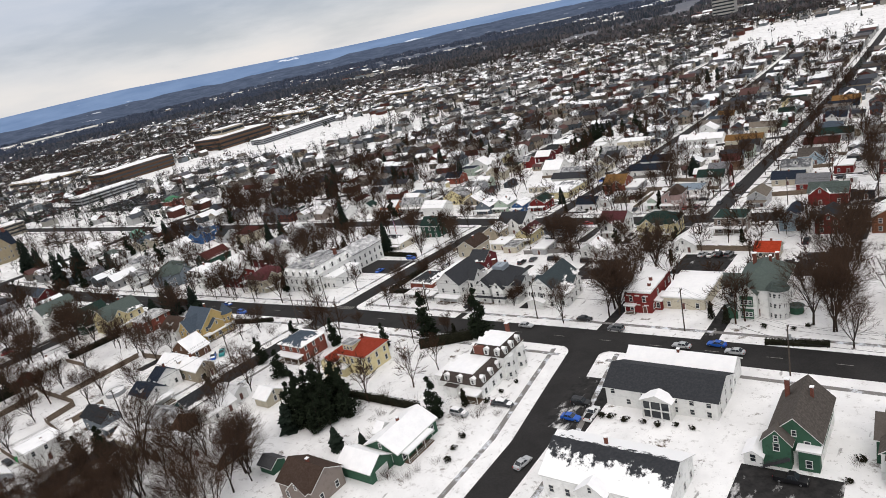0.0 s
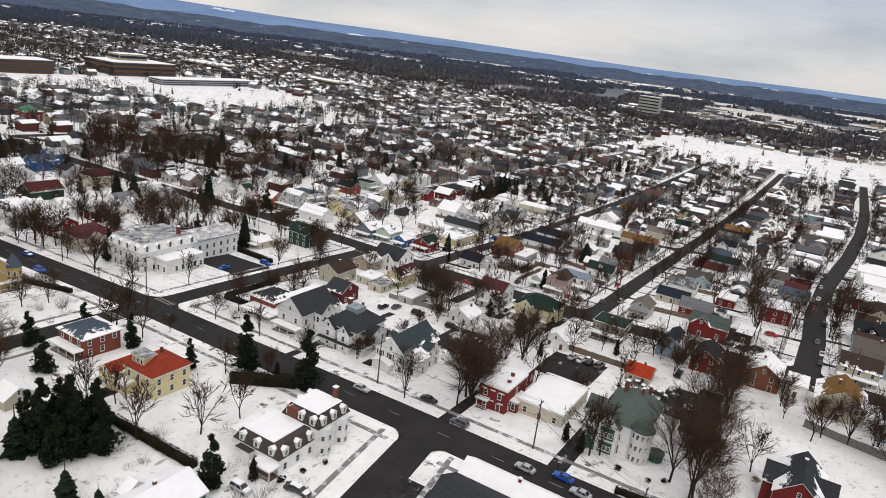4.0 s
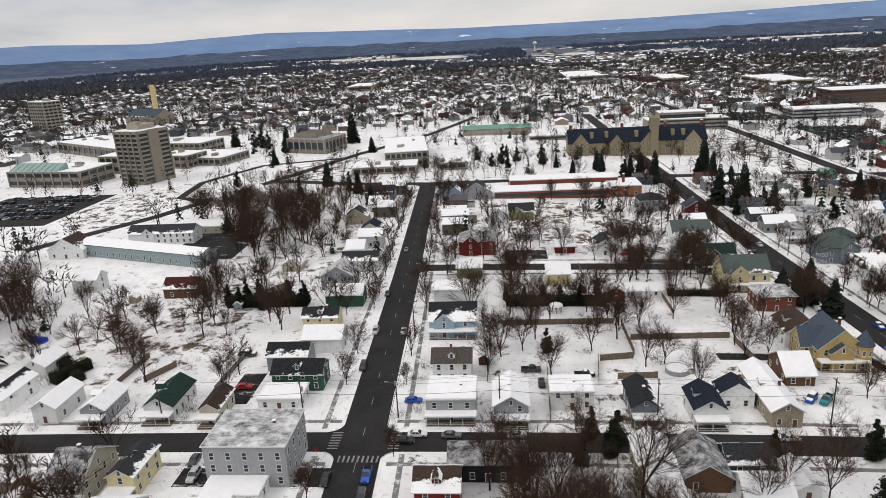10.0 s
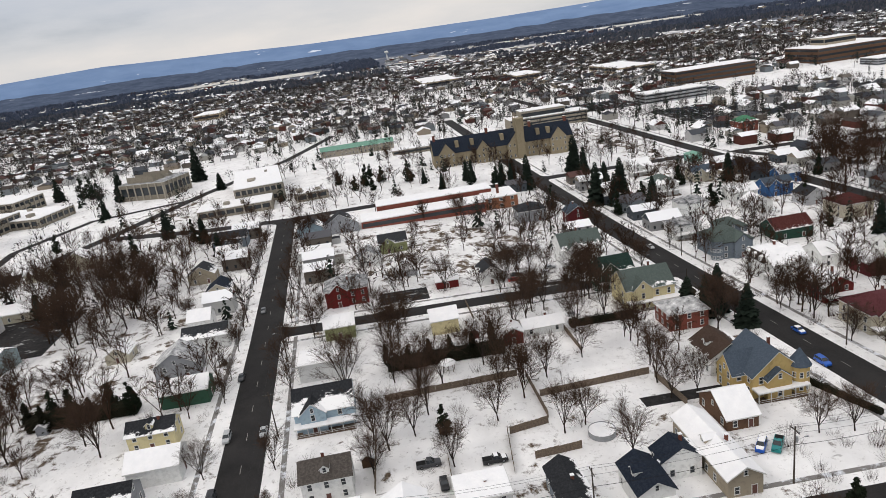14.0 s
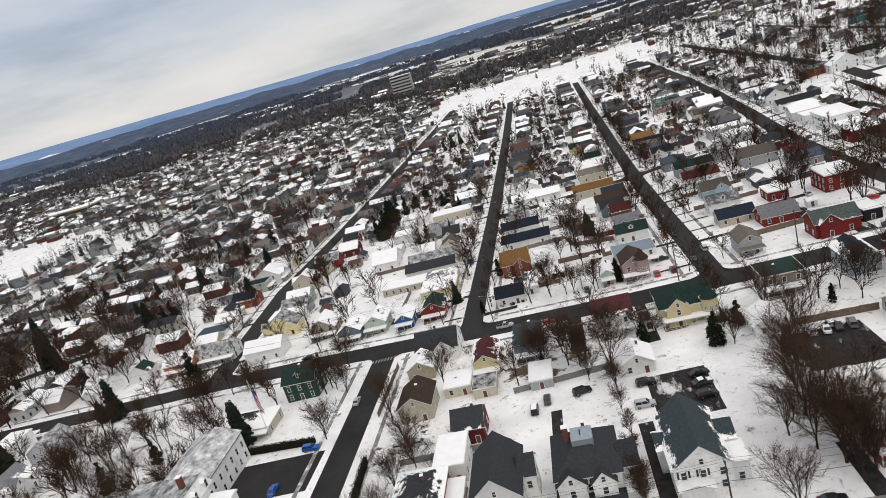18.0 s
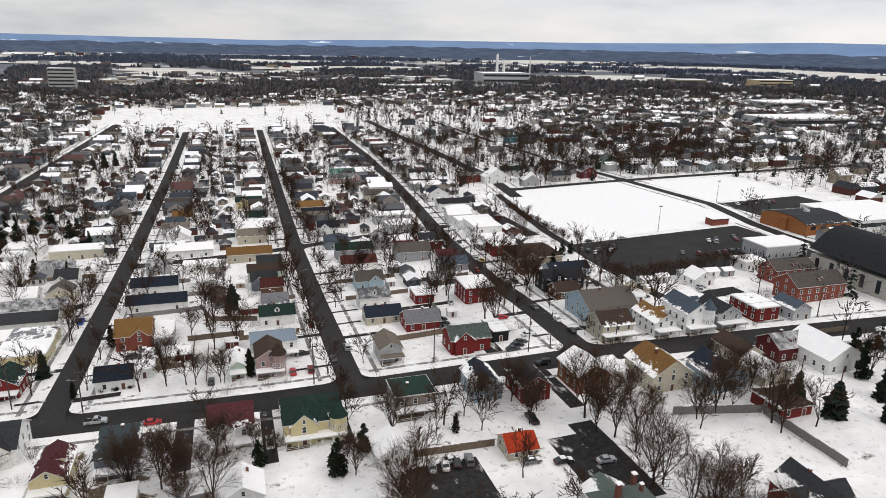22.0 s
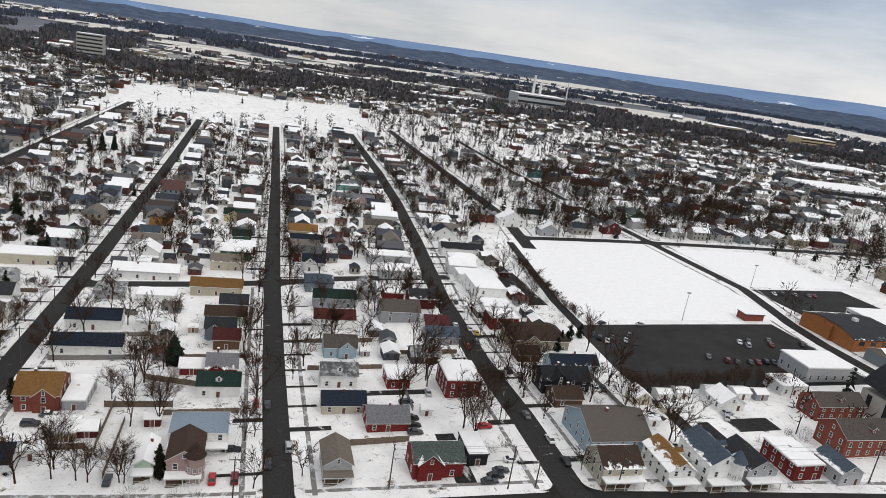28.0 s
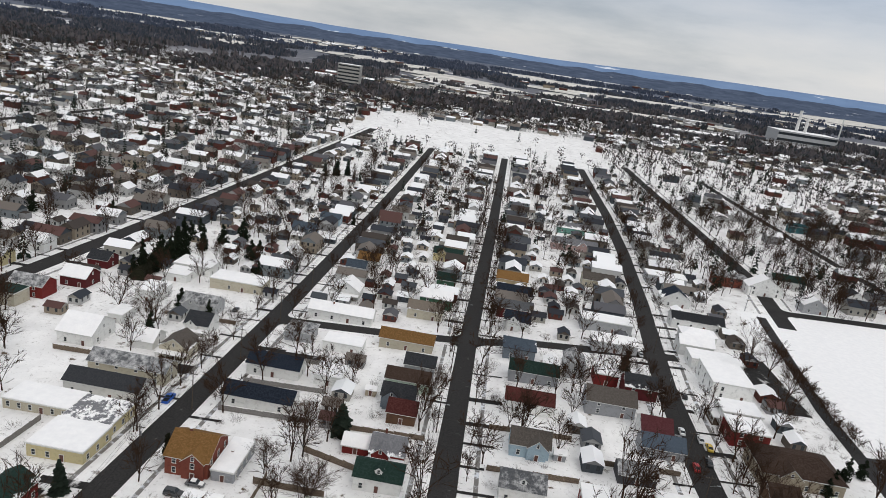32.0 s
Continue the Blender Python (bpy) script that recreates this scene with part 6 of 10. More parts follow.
chimney(hot, 5.5, 5.5, 9.6, 12.4, 1.0)
q = Shape()
q.box(-0.65, -0.12, 0, 0.65, 1.3, 1.5).poly([(-0.65, -0.12, 1.5), (0.65, -0.12, 1.5), (0, -0.12, 2.1)])
q.poly([(-0.85, -0.3, 1.42), (0, -0.3, 2.2), (0, 1.6, 2.2), (-0.85, 1.6, 1.42)], 1).poly([(0.85, -0.3, 1.42), (0.85, 1.6, 1.42), (0, 1.6, 2.2), (0, -0.3, 2.2)], 1)
q = q.mesh("dormer", [M_TRIM, M_SNOW])
for k in range(9):
    south_ = k < 4
    at_ = (-6.0 + 4.0 * k, -10.5, 7.2) if south_ else (8.5, -8.4 + 4.2 * (k - 4), 7.2)
    dm_ = part("dormer", q, [], hot, "white gabled dormer", at=at_, turn=0 if south_ else 90)
    part("window", WIN["a"], [], dm_, at=(0, -0.13, 0.15))
big("hotel_wing", -187, 164.5, 5.6, 14, 4.6, "white", "low white wing of the hotel with a snowy flat roof", grid=("a", 2.0), sides="SE")
an_ = big("hotel_annex", -198, 184, 12, 18, 7.2, "white", "white rear block of the hotel", sn=0.75, rc="grey", roof="gable", rh=2.2, grid=("a", 2.6), sides="SEW")

# school
sc = big("school", -391, 61, 14, 58, 4.0, "brick", "long low red brick school with a snowy flat roof", bands=1, sides="E")
big("school_hall", -405, 68, 12, 56, 6.8, "brick", "taller brick classroom block with tall windows and snowy roof", grid=("a", 2.6, 4.5), sides="E")
sb_ = big("school_block", -396, 98, 18, 16, 5.6, "brickor", "orange brick end block of the school", grid=("b", 4.5), sides="SE")
chimney(sb_, 2, 0, 5.6, 10.5, 1.2)

# gothic hall
gh = big("gothic_hall", -522, 128, 17, 92, 9.5, M_BUFF, "buff stone gothic college hall with a steep dark slate roof", roof="gable", rc="navy", sn=0.0, rh=8.5, grid=("a", 2.7, 3.4), sides="E", group="college buildings")
for yy_, ww_ in ((-38, 11), (-14, 9), (8, 12), (36, 11)):
    cs_, cr_ = Shape(), Shape()
    gable_walls(cs_, 0, 11.5, yy_ - ww_ / 2, yy_ + ww_ / 2, 9.5, ww_ * 0.62, True)
    gable_roof(cr_, 0, 11.6, yy_ - ww_ / 2, yy_ + ww_ / 2, 9.55, ww_ * 0.62, True, 0.3)
    part("wing", cs_, [M_BUFF], gh)
    part("wing_roof", cr_, [roofing("navy", ROOFS["navy"], 0.0), M_DARKTRIM], gh)
    glaze(gh, 0, 11.5, yy_ - ww_ / 2, yy_ + ww_ / 2, 10, "E", random.Random(3), "a", 2.4, 1.2, 3.4)
ts_ = Shape()
ts_.box(7, 8, -2, 13, 13, 24).box(6.7, 7.7, 24, 13.3, 13.3, 25.4)
for dx_, dy_ in ((7, 8), (13, 8), (7, 13), (13, 13)):
    ts_.tube((dx_, dy_, 20), (dx_, dy_, 27.5), 0.6, 0.1, 6)
part("clock_tower", ts_, [M_BUFF], gh, "square stone clock tower")
for yy_ in (-30, -20, 0, 24, 31):
    ks_ = Shape()
    ks_.box(2.5, yy_ - 1.1, 12, 6.0, yy_ + 1.1, 16.2)
    part("dormer", ks_, [M_BUFF], gh)
for yy_ in (-44, -9, 20, 44):
    chimney(gh, 0, yy_, 15, 21, 1.6)
big("college_annex", -644, 193, 20, 66, 9, M_TAN, "tan flat-roofed college building", bands=3, sides="E", group="college buildings")
big("college_annex", -648, 190, 16, 38, 14, M_TAN, "taller tan centre block of the college building", bands=2, sides="E", group="college buildings")
big("greenhouse_hall", -628, 33, 13, 58, 5.4, "concrete", "long tan hall with a pale green metal roof", roof="gable", rc="teal2", sn=0.25, rh=2.6, grid=("a", 3.0), sides="E", group="college buildings")
big("low_hall", -594, 76, 14, 34, 3.6, M_TAN, "low tan hall with a snowy flat roof", bands=1, sides="E", group="college buildings")
H(-362, 105, 11, 12, 6, "hip", "grey", "dkgrey", 0.1, "E", "c")

# plaza campus
M_PRECAST = siding("precast", (0.33, 0.3, 0.25), 0.9)
tb = big("tower_block", -459, -190, 24, 20, 33, M_TAN, "eleven-storey tan concrete tower block with recessed window bands", rot=-20, group="college buildings")
for k in range(11):
    z_ = 2.2 + k * 2.75
    for u0, u1 in ((-9.4, -5.0), (-4.2, -0.6), (0.6, 4.2), (5.0, 9.4)):
        s = Shape()
        s.box(11.9, u0, z_, 12.08, u1, z_ + 1.6)
        part("window_band", s, [M_GLASS], tb)
    for u0, u1 in ((-11.2, -4.4), (4.4, 11.2)):
        s = Shape()
        s.box(u0, 9.9, z_, u1, 10.08, z_ + 1.6)
        part("window_band", s, [M_GLASS], tb)
for u in (-9.7, -4.6, 0.0, 4.6, 9.7):
    s = Shape()
    s.box(11.9, u - 0.35, 0, 12.6, u + 0.35, 33.2)
    part("pier", s, [M_TAN], tb)
for u0, u1 in ((-4.2, 4.2), (-12.0, -11.3), (11.3, 12.0)):
    s = Shape()
    s.box(u0, 9.9, 0, u1, 10.6, 33.4)
    part("pier", s, [M_TAN], tb, "blank concrete strip" if u1 > u0 + 2 else "")
s = Shape()
s.box(-7, -5, 33.4, 6, 5, 36.4).box(1, -3, 36.4, 5, 3, 38)
part("roof_plant", s, [M_PRECAST], tb)


def campus_block(x, y, w, d, h, rot, label, storeys=2, name="campus_hall", snow=True, piers=5.0):
    """A concrete block: window bands between piers on the two seen sides, a parapet and plant on the roof."""
    top = big(name, x, y, w, d, h, M_TAN, label, rot=rot, group="college buildings", sn=1.0 if snow else 0.5, rc="snow" if snow else "grey")
    r = random.Random(int(x * 3 + y))
    for k in range(storeys):
        z0 = h * (k + 0.3) / storeys
        for side in "EN":
            band(top, side, -w / 2, w / 2, -d / 2, d / 2, z0, z0 + h / storeys * 0.48)
    n = max(2, int(d / piers))
    post = Shape()
    post.box(0, -0.4, -1, 0.7, 0.4, h + 0.1)
    post = post.mesh("pier", [M_PRECAST])
    for k in range(n + 1):
        part("pier", post, [], top, at=(w / 2 - 0.1, -d / 2 + 0.5 + (d - 1) * k / n, 0))
    n = max(2, int(w / piers))
    for k in range(n + 1):
        part("pier", post, [], top, at=(-w / 2 + 0.5 + (w - 1) * k / n, d / 2 - 0.1, 0), turn=90)
    for _ in range(max(2, int(w * d / 500))):
        s = Shape()
        u, v, a = r.uniform(-0.32, 0.32) * w, r.uniform(-0.36, 0.36) * d, r.uniform(1.2, 3.2)
        s.box(u - a, v - a * 0.7, h, u + a, v + a * 0.7, h + r.uniform(1.2, 2.6))
        part("roof_plant", s, [M_PRECAST], top, "grey roof plant")
    return top


ph = campus_block(-464, -252, 30, 56, 10, -10, "tan concrete campus hall with glass bays and green glass roof", 2, piers=7.0)
tg = Shape()
tg.poly([(15.3, -26, 10.4), (15.3, 12, 10.4), (6, 12, 14.2), (6, -26, 14.2)]).poly([(6, -26, 14.2), (6, 12, 14.2), (5.6, 12, 10.2), (5.6, -26, 10.2)])
tg.poly([(15.3, 12, 10.4), (15.3, 12, 10.0), (5.6, 12, 10.0), (6, 12, 14.2)]).poly([(15.3, -26, 10.4), (6, -26, 14.2), (5.6, -26, 10.0)])
part("glass_roof", tg, [plain("green_glass_roof", (0.2, 0.33, 0.29), 0.3)], ph, "sloping pale green glass roof")
for k in range(9):
    s = Shape()
    u_ = -25.5 + 4.6 * k
    s.tube((15.4, u_, 10.5), (5.9, u_, 14.4), 0.16, 0.16, 4)
    part("glazing_bar", s, [M_PRECAST], ph)
campus_block(-500, -226, 24, 26, 12, -10, "taller tan block behind the plaza hall", 2)
campus_block(-590, -288, 40, 116, 9, -34, "long tan campus building with a snowy flat roof", 1, piers=9.0)
campus_block(-527, -176, 34, 40, 5.5, -14, "low tan campus pavilion with deep snowy terraces", 1)
campus_block(-512, -192, 22, 26, 9, -14, "tan lecture block rising behind the pavilion", 2)
campus_block(-580, -215, 30, 40, 9, -14, "tan campus block beyond the tower", 2)
lh = campus_block(-562, -106, 30, 34, 11, -20, "angular tan lecture hall with raking skylights", 1, "lecture_hall", snow=False)
for k in range(3):
    s = Shape()
    u_ = -12 + 9 * k
    s.poly([(u_, -12, 11), (u_ + 6, -12, 15.5), (u_ + 6, 8, 15.5), (u_, 8, 11)], 1).poly([(u_ + 6, -12, 11), (u_ + 6, 8, 11), (u_ + 6, 8, 15.5), (u_ + 6, -12, 15.5)]).poly([(u_, 8, 11), (u_ + 6, 8, 15.5), (u_ + 6, 8, 11)]).poly([(u_, -12, 11), (u_ + 6, -12, 11), (u_ + 6, -12, 15.5)])
    part("skylight", s, [M_TAN, M_GLASS], lh, "raking concrete skylight")
campus_block(-466, -37, 20, 40, 4.6, 4, "low tan brick front of the campus office under snow", 1, "admin_block")
campus_block(-513, -30, 68, 28, 10, 8, "tan campus office with white-ribbed long windows", 2, "admin_block", piers=3.4)
campus_block(-474, 4, 16, 18, 4.6, 10, "small tan pavilion beside the campus office", 1, "admin_block")
campus_block(-786, -476, 20, 32, 33, -30, "brown concrete dormitory tower", 9, "campus_tower")
big("chapel", -818, -372, 26, 52, 9, M_TAN, "low modern chapel with a blue-grey roof", rot=-25, roof="gable", rc="slate", sn=0.25, rh=8, group="college buildings")
s = Shape()
s.box(-2, -2.5, -1, 2, 2.5, 42).box(-3.2, -2.5, 33, -2, 2.5, 38)
pyl = thing("bell_pylon", -860, -385, "tall slender yellow concrete bell pylon", "tower")
part("shaft", s, [plain("yellow_concrete", (0.6, 0.48, 0.24), 0.8)], pyl)
big("row_block", -294, -106.5, 9, 64, 5.0, "rowgrey", "long two-storey blue-grey terrace with a snowy roof", rot=-19, roof="gable", rh=1.6, grid=("a", 3.2), sides="ES")

# hospital, high-rise and works
for hx_, hy_, hw_, hd_, hh_, hm_, ht_ in ((-835, 598, 60, 90, 16, "brown", "dark brown brick hospital block"), (-845, 600, 24, 40, 24, "tan", "tan tower of the hospital"), (-742, 640, 26, 150, 7, "grey", "long parking deck of the hospital"),
                                          (-815, 428, 36, 92, 14, "brown", "brown brick clinic with long window bands and a snowy roof"), (-700, 330, 24, 60, 9, "ltgrey", "pale apartment block with a grey roof")):
    big("hospital_block", hx_, hy_, hw_, hd_, hh_, hm_, ht_, bands=3, sides="SE", group="hospital")
big("high_rise", -338, 1296, 37, 18, 38, plain("pale_concrete", (0.34, 0.33, 0.31), 0.9), "pale grey concrete high-rise block standing above the woods", bands=7, sides="S")
wk = big("works", 495, 1530, 110, 60, 22, "ltgrey", "pale industrial works with tall stacks", bands=2, sides="S")
for k, (sx_, sh_) in enumerate(((-10, 62), (6, 50), (70, 58))):
    s = Shape()
    s.tube((sx_, 5, 0), (sx_, 5, sh_), 3.4 if k < 2 else 1.6, 2.6 if k < 2 else 1.2, 10)
    part("stack", s, [M_TRIM], wk)
big("mill", 1050, 1330, 90, 40, 18, "ochrew", "yellow-grey mill by the river", bands=3, sides="S")
big("mill", 900, 1420, 80, 40, 14, "tan", "tan flat-roofed warehouse by the river", bands=1, sides="S")
for bx_, by_, bw_, bd_ in ((-1150, 300, 90, 40), (-1050, 420, 120, 50), (-1300, 180, 150, 60), (-950, 820, 90, 40), (-760, 900, 70, 30), (250, 1350, 140, 40), (60, 1500, 90, 40), (700, 900, 120, 50), (520, 700, 110, 50), (-1250, -200, 80, 40)):
    big("warehouse", bx_, by_, bw_, bd_, 8, "ochrew" if bx_ < 0 else "ltgrey", "wide low warehouse with a snowy flat roof", sides="SE", bands=1)

# church hall, gym and the rest by the field
ch_ = thing("church_hall", 113.5, 246.5, "pale brick hall with a great black barrel roof", "hall", rot=-90)
BUILT.append((113.5, 246.5, 26, 40))
s = Shape()
s.box(-19.4, -12.5, -3, 19.4, 12.5, 6.5)
prof_ = [(-12.5 + 25 * k / 10, 6.5 + 9.5 * math.sin(math.pi * (0.06 + 0.88 * k / 10))) for k in range(11)]
for xx_ in (-19.4, 19.4):
    s.poly([(xx_, a_, b_) for a_, b_ in prof_])
part("wall", s, [siding("hall_brick", (0.42, 0.4, 0.36), 0.9)], ch_)
s = Shape()
slab(s, [(a_ * 1.05, b_ + 0.3) for a_, b_ in prof_], -20, 20, 0.3, swap=True)
part("roof", s, [roofing("dark", ROOFS["dark"], 0.0), M_DARKTRIM], ch_)
for k in range(6):
    s = Shape()
    s.box(-17 + 6.2 * k, -12.58, 1.2, -15.4 + 6.2 * k, -12.4, 5.6)
    part("window", s, [M_GLASS], ch_)
gy = thing("gymnasium", 153, 320.5, "orange brick gymnasium with a low dark roof dusted with snow", "gymnasium")
BUILT.append((153, 320.5, 27, 30))
s = Shape()
s.box(-12.5, -13.5, -3, 12.5, 13.5, 5.0)
for xx_ in (-12.5, 12.5):
    s.poly([(xx_, -13.5, 5.0), (xx_, 13.5, 5.0), (xx_, 5, 7.0), (xx_, -5, 7.0)])
part("wall", s, [siding("orange_brick", (0.31, 0.125, 0.05), 0.9)], gy)
s = Shape()
slab(s, [(-13.9, 5.1), (-5, 7.2), (5, 7.2), (13.9, 5.1)], -12.8, 12.8, 0.25, swap=True)
part("roof", s, [roofing("dkgrey", ROOFS["dkgrey"], 0.2), M_DARKTRIM], gy)
for k in range(4):
    s = Shape()
    s.box(-10 + 5.6 * k, -13.58, 2.6, -7.4 + 5.6 * k, -13.4, 4.2)
    part("window", s, [M_GLASS], gy)
s = Shape()
s.box(-13.6, -3, 0, -12.4, 0, 5.8)
part("vent_tower", s, [siding("orange_brick", (0.31, 0.125, 0.05), 0.9)], gy)
s = Shape()
s.box(-0.9, -0.9, 6.9, 0.9, 0.9, 8.4)
part("roof_unit", s, [M_TRIM], gy, "white metal roof unit")
big("gym_annex", 190, 322, 44, 34, 4.4, "white", "wide white flat-roofed annex under snow", bands=1, sides="SW")
big("flat_hall", 108, 290, 20, 13, 5, "ltgrey", "white flat-roofed hall with tall windows", grid=("a", 3), sides="SW")
s = Shape()
s.box(-4.5, -2.6, -1, 4.5, 2.6, 2.8)
sh_ = thing("field_shed", 121, 340, "small red brick shed at the edge of the field", "shed")
part("wall", s, [siding("brick", WALLS["brick"])], sh_)
s = Shape()
s.box(-4.8, -2.9, 2.8, 4.8, 2.9, 3.0).box(-4.7, -2.8, 3.0, 4.7, 2.8, 3.2, 1)
part("roof", s, [M_DARKTRIM, M_SNOW], sh_)

# the big flag beside the spruces
fl_ = thing("flagpole", -190, 201, "tall flagpole with a large striped flag", "flag")
s = Shape()
s.tube((0, 0, 0), (0, 0, 17), 0.12, 0.06, 6)
part("pole", s, [M_TRIM], fl_)
s = Shape()
for k in range(7):
    z_ = 9.5 + 0.72 * k
    for i in range(5):
        u0, u1 = i * 0.8, (i + 1) * 0.8
        s.poly([(u0 * 0.5, -u0 * 0.4, z_ - u0 * 0.5), (u1 * 0.5, -u1 * 0.4, z_ - u1 * 0.5), (u1 * 0.5, -u1 * 0.4, z_ + 0.72 - u1 * 0.5), (u0 * 0.5, -u0 * 0.4, z_ + 0.72 - u0 * 0.5)], 2 if (k >= 3 and i < 2) else k % 2)
part("flag", s, [plain("flag_red", (0.45, 0.03, 0.04), 0.8), plain("flag_white", (0.75, 0.75, 0.75), 0.8), plain("flag_blue", (0.03, 0.09, 0.32), 0.8)], fl_)


# ---- far houses and woods, beyond counting ----
def tone_mat(name, colours, rough=0.8):
    m, n, l, b = nodes_of(name)
    r = n.new("ShaderNodeNewGeometry").outputs["Random Per Island"]
    cr = n.new("ShaderNodeValToRGB")
    cr.color_ramp.interpolation = "CONSTANT"
    el = cr.color_ramp.elements
    for k, c in enumerate(colours):
        e = el[k] if k < 2 else el.new(k / len(colours))
        e.position, e.color = k / len(colours), (*c, 1)
    l.new(r, cr.inputs["Fac"])
    l.new(cr.outputs["Color"], b.inputs["Base Color"])
    b.inputs["Roughness"].default_value = rough
    return m


far_rng = random.Random(3)
FAR_WALLS = tone_mat("far_walls", [(0.42, 0.42, 0.41), (0.22, 0.22, 0.22), (0.26, 0.22, 0.17), (0.42, 0.42, 0.41), (0.11, 0.095, 0.08), (0.3, 0.29, 0.26), (0.09, 0.035, 0.028), (0.17, 0.19, 0.2), (0.06, 0.07, 0.08)])
FAR_ROOFS = tone_mat("far_roofs", [(0.035, 0.037, 0.045), (0.06, 0.05, 0.045), (0.86, 0.86, 0.87), (0.86, 0.86, 0.87), (0.86, 0.86, 0.87), (0.84, 0.85, 0.86), (0.1, 0.1, 0.11), (0.85, 0.86, 0.87), (0.16, 0.14, 0.125), (0.04, 0.045, 0.055), (0.86, 0.86, 0.87), (0.1, 0.055, 0.05), (0.07, 0.075, 0.085)])


def far_house(s, x, y, z, w, d, h, rh, panes=False):
    s.box(x - w / 2, y - d / 2, z - 2, x + w / 2, y + d / 2, z + h, 0)
    o = 0.35
    if panes:
        for fl in range(max(1, int(h / 2.5))):
            for q in range(max(2, int(w / 2.8))):
                u = x - w / 2 + w * (q + 0.5) / max(2, int(w / 2.8))
                s.poly([(u - 0.45, y - d / 2 - 0.03, z + 1 + fl * 2.6), (u + 0.45, y - d / 2 - 0.03, z + 1 + fl * 2.6), (u + 0.45, y - d / 2 - 0.03, z + 2.35 + fl * 2.6), (u - 0.45, y - d / 2 - 0.03, z + 2.35 + fl * 2.6)], 2)
            for q in range(max(2, int(d / 2.8))):
                u = y - d / 2 + d * (q + 0.5) / max(2, int(d / 2.8))
                s.poly([(x + w / 2 + 0.03, u - 0.45, z + 1 + fl * 2.6), (x + w / 2 + 0.03, u + 0.45, z + 1 + fl * 2.6), (x + w / 2 + 0.03, u + 0.45, z + 2.35 + fl * 2.6), (x + w / 2 + 0.03, u - 0.45, z + 2.35 + fl * 2.6)], 2)
    if w > d:
        s.poly([(x - w / 2 - o, y - d / 2 - o, z + h), (x + w / 2 + o, y - d / 2 - o, z + h), (x + w / 2 + o, y, z + h + rh), (x - w / 2 - o, y, z + h + rh)], 1)
        i = len(s.v)
        s.v += [(x - w / 2 - o, y + d / 2 + o, z + h), (x + w / 2 + o, y + d / 2 + o, z + h)]
        s.f.append((i - 1, i - 2, i + 1, i))
        s.m.append(1)
        for xx in (x - w / 2, x + w / 2):
            s.poly([(xx, y - d / 2, z + h), (xx, y + d / 2, z + h), (xx, y, z + h + rh * 0.97)], 0)
    else:
        s.poly([(x - w / 2 - o, y - d / 2 - o, z + h), (x, y - d / 2 - o, z + h + rh), (x, y + d / 2 + o, z + h + rh), (x - w / 2 - o, y + d / 2 + o, z + h)], 1)
        i = len(s.v)
        s.v += [(x + w / 2 + o, y - d / 2 - o, z + h), (x + w / 2 + o, y + d / 2 + o, z + h)]
        s.f.append((i - 3, i, i + 1, i - 2))
        s.m.append(1)
        for yy in (y - d / 2, y + d / 2):
            s.poly([(x - w / 2, yy, z + h), (x + w / 2, yy, z + h), (x, yy, z + h + rh * 0.97)], 0)


# ---- the rest of the rows, house by house along each street ----
def off_road(x, y, r=0.0):
    for nm, (pts, w) in ROAD_LINES.items():
        for (x0, y0), (x1, y1) in zip(pts, pts[1:]):
            dx, dy = x1 - x0, y1 - y0
            t = min(1, max(0, ((x - x0) * dx + (y - y0) * dy) / (dx * dx + dy * dy)))
            if math.hypot(x - x0 - t * dx, y - y0 - t * dy) < w / 2 + r:
                return False
    return True


KEEP_CLEAR = [(-42, 256, -12, 280), (28, 256, 82, 282), (96, 222, 130, 272), (38, 280, 142, 460), (150, 328, 216, 448), (-680, -340, -428, 225), (-238, 838, 42, 1062), (-430, -270, -330, -130), (-880, 380, -690, 480), (-800, 480, -560, 700)]


def open_ground(x, y):
    return not any(a < x < c and b < y < d for a, b, c, d in KEEP_CLEAR)


fill_rng = random.Random(11)
FILL_WALLS = ["white"] * 9 + ["ltgrey"] * 5 + ["cream"] * 4 + ["grey"] * 3 + ["paleyel"] * 2 + ["tan", "taupe", "brick", "red", "green", "ltblue", "bluegrey", "palegreen", "dkred", "olive"]
FILL_ROOFS = ["dkgrey"] * 3 + ["grey"] * 3 + ["brown", "greybrown", "dkgreen", "navy", "maroon", "slate", "tar"]
count_fill = 0


row_shape = Shape()


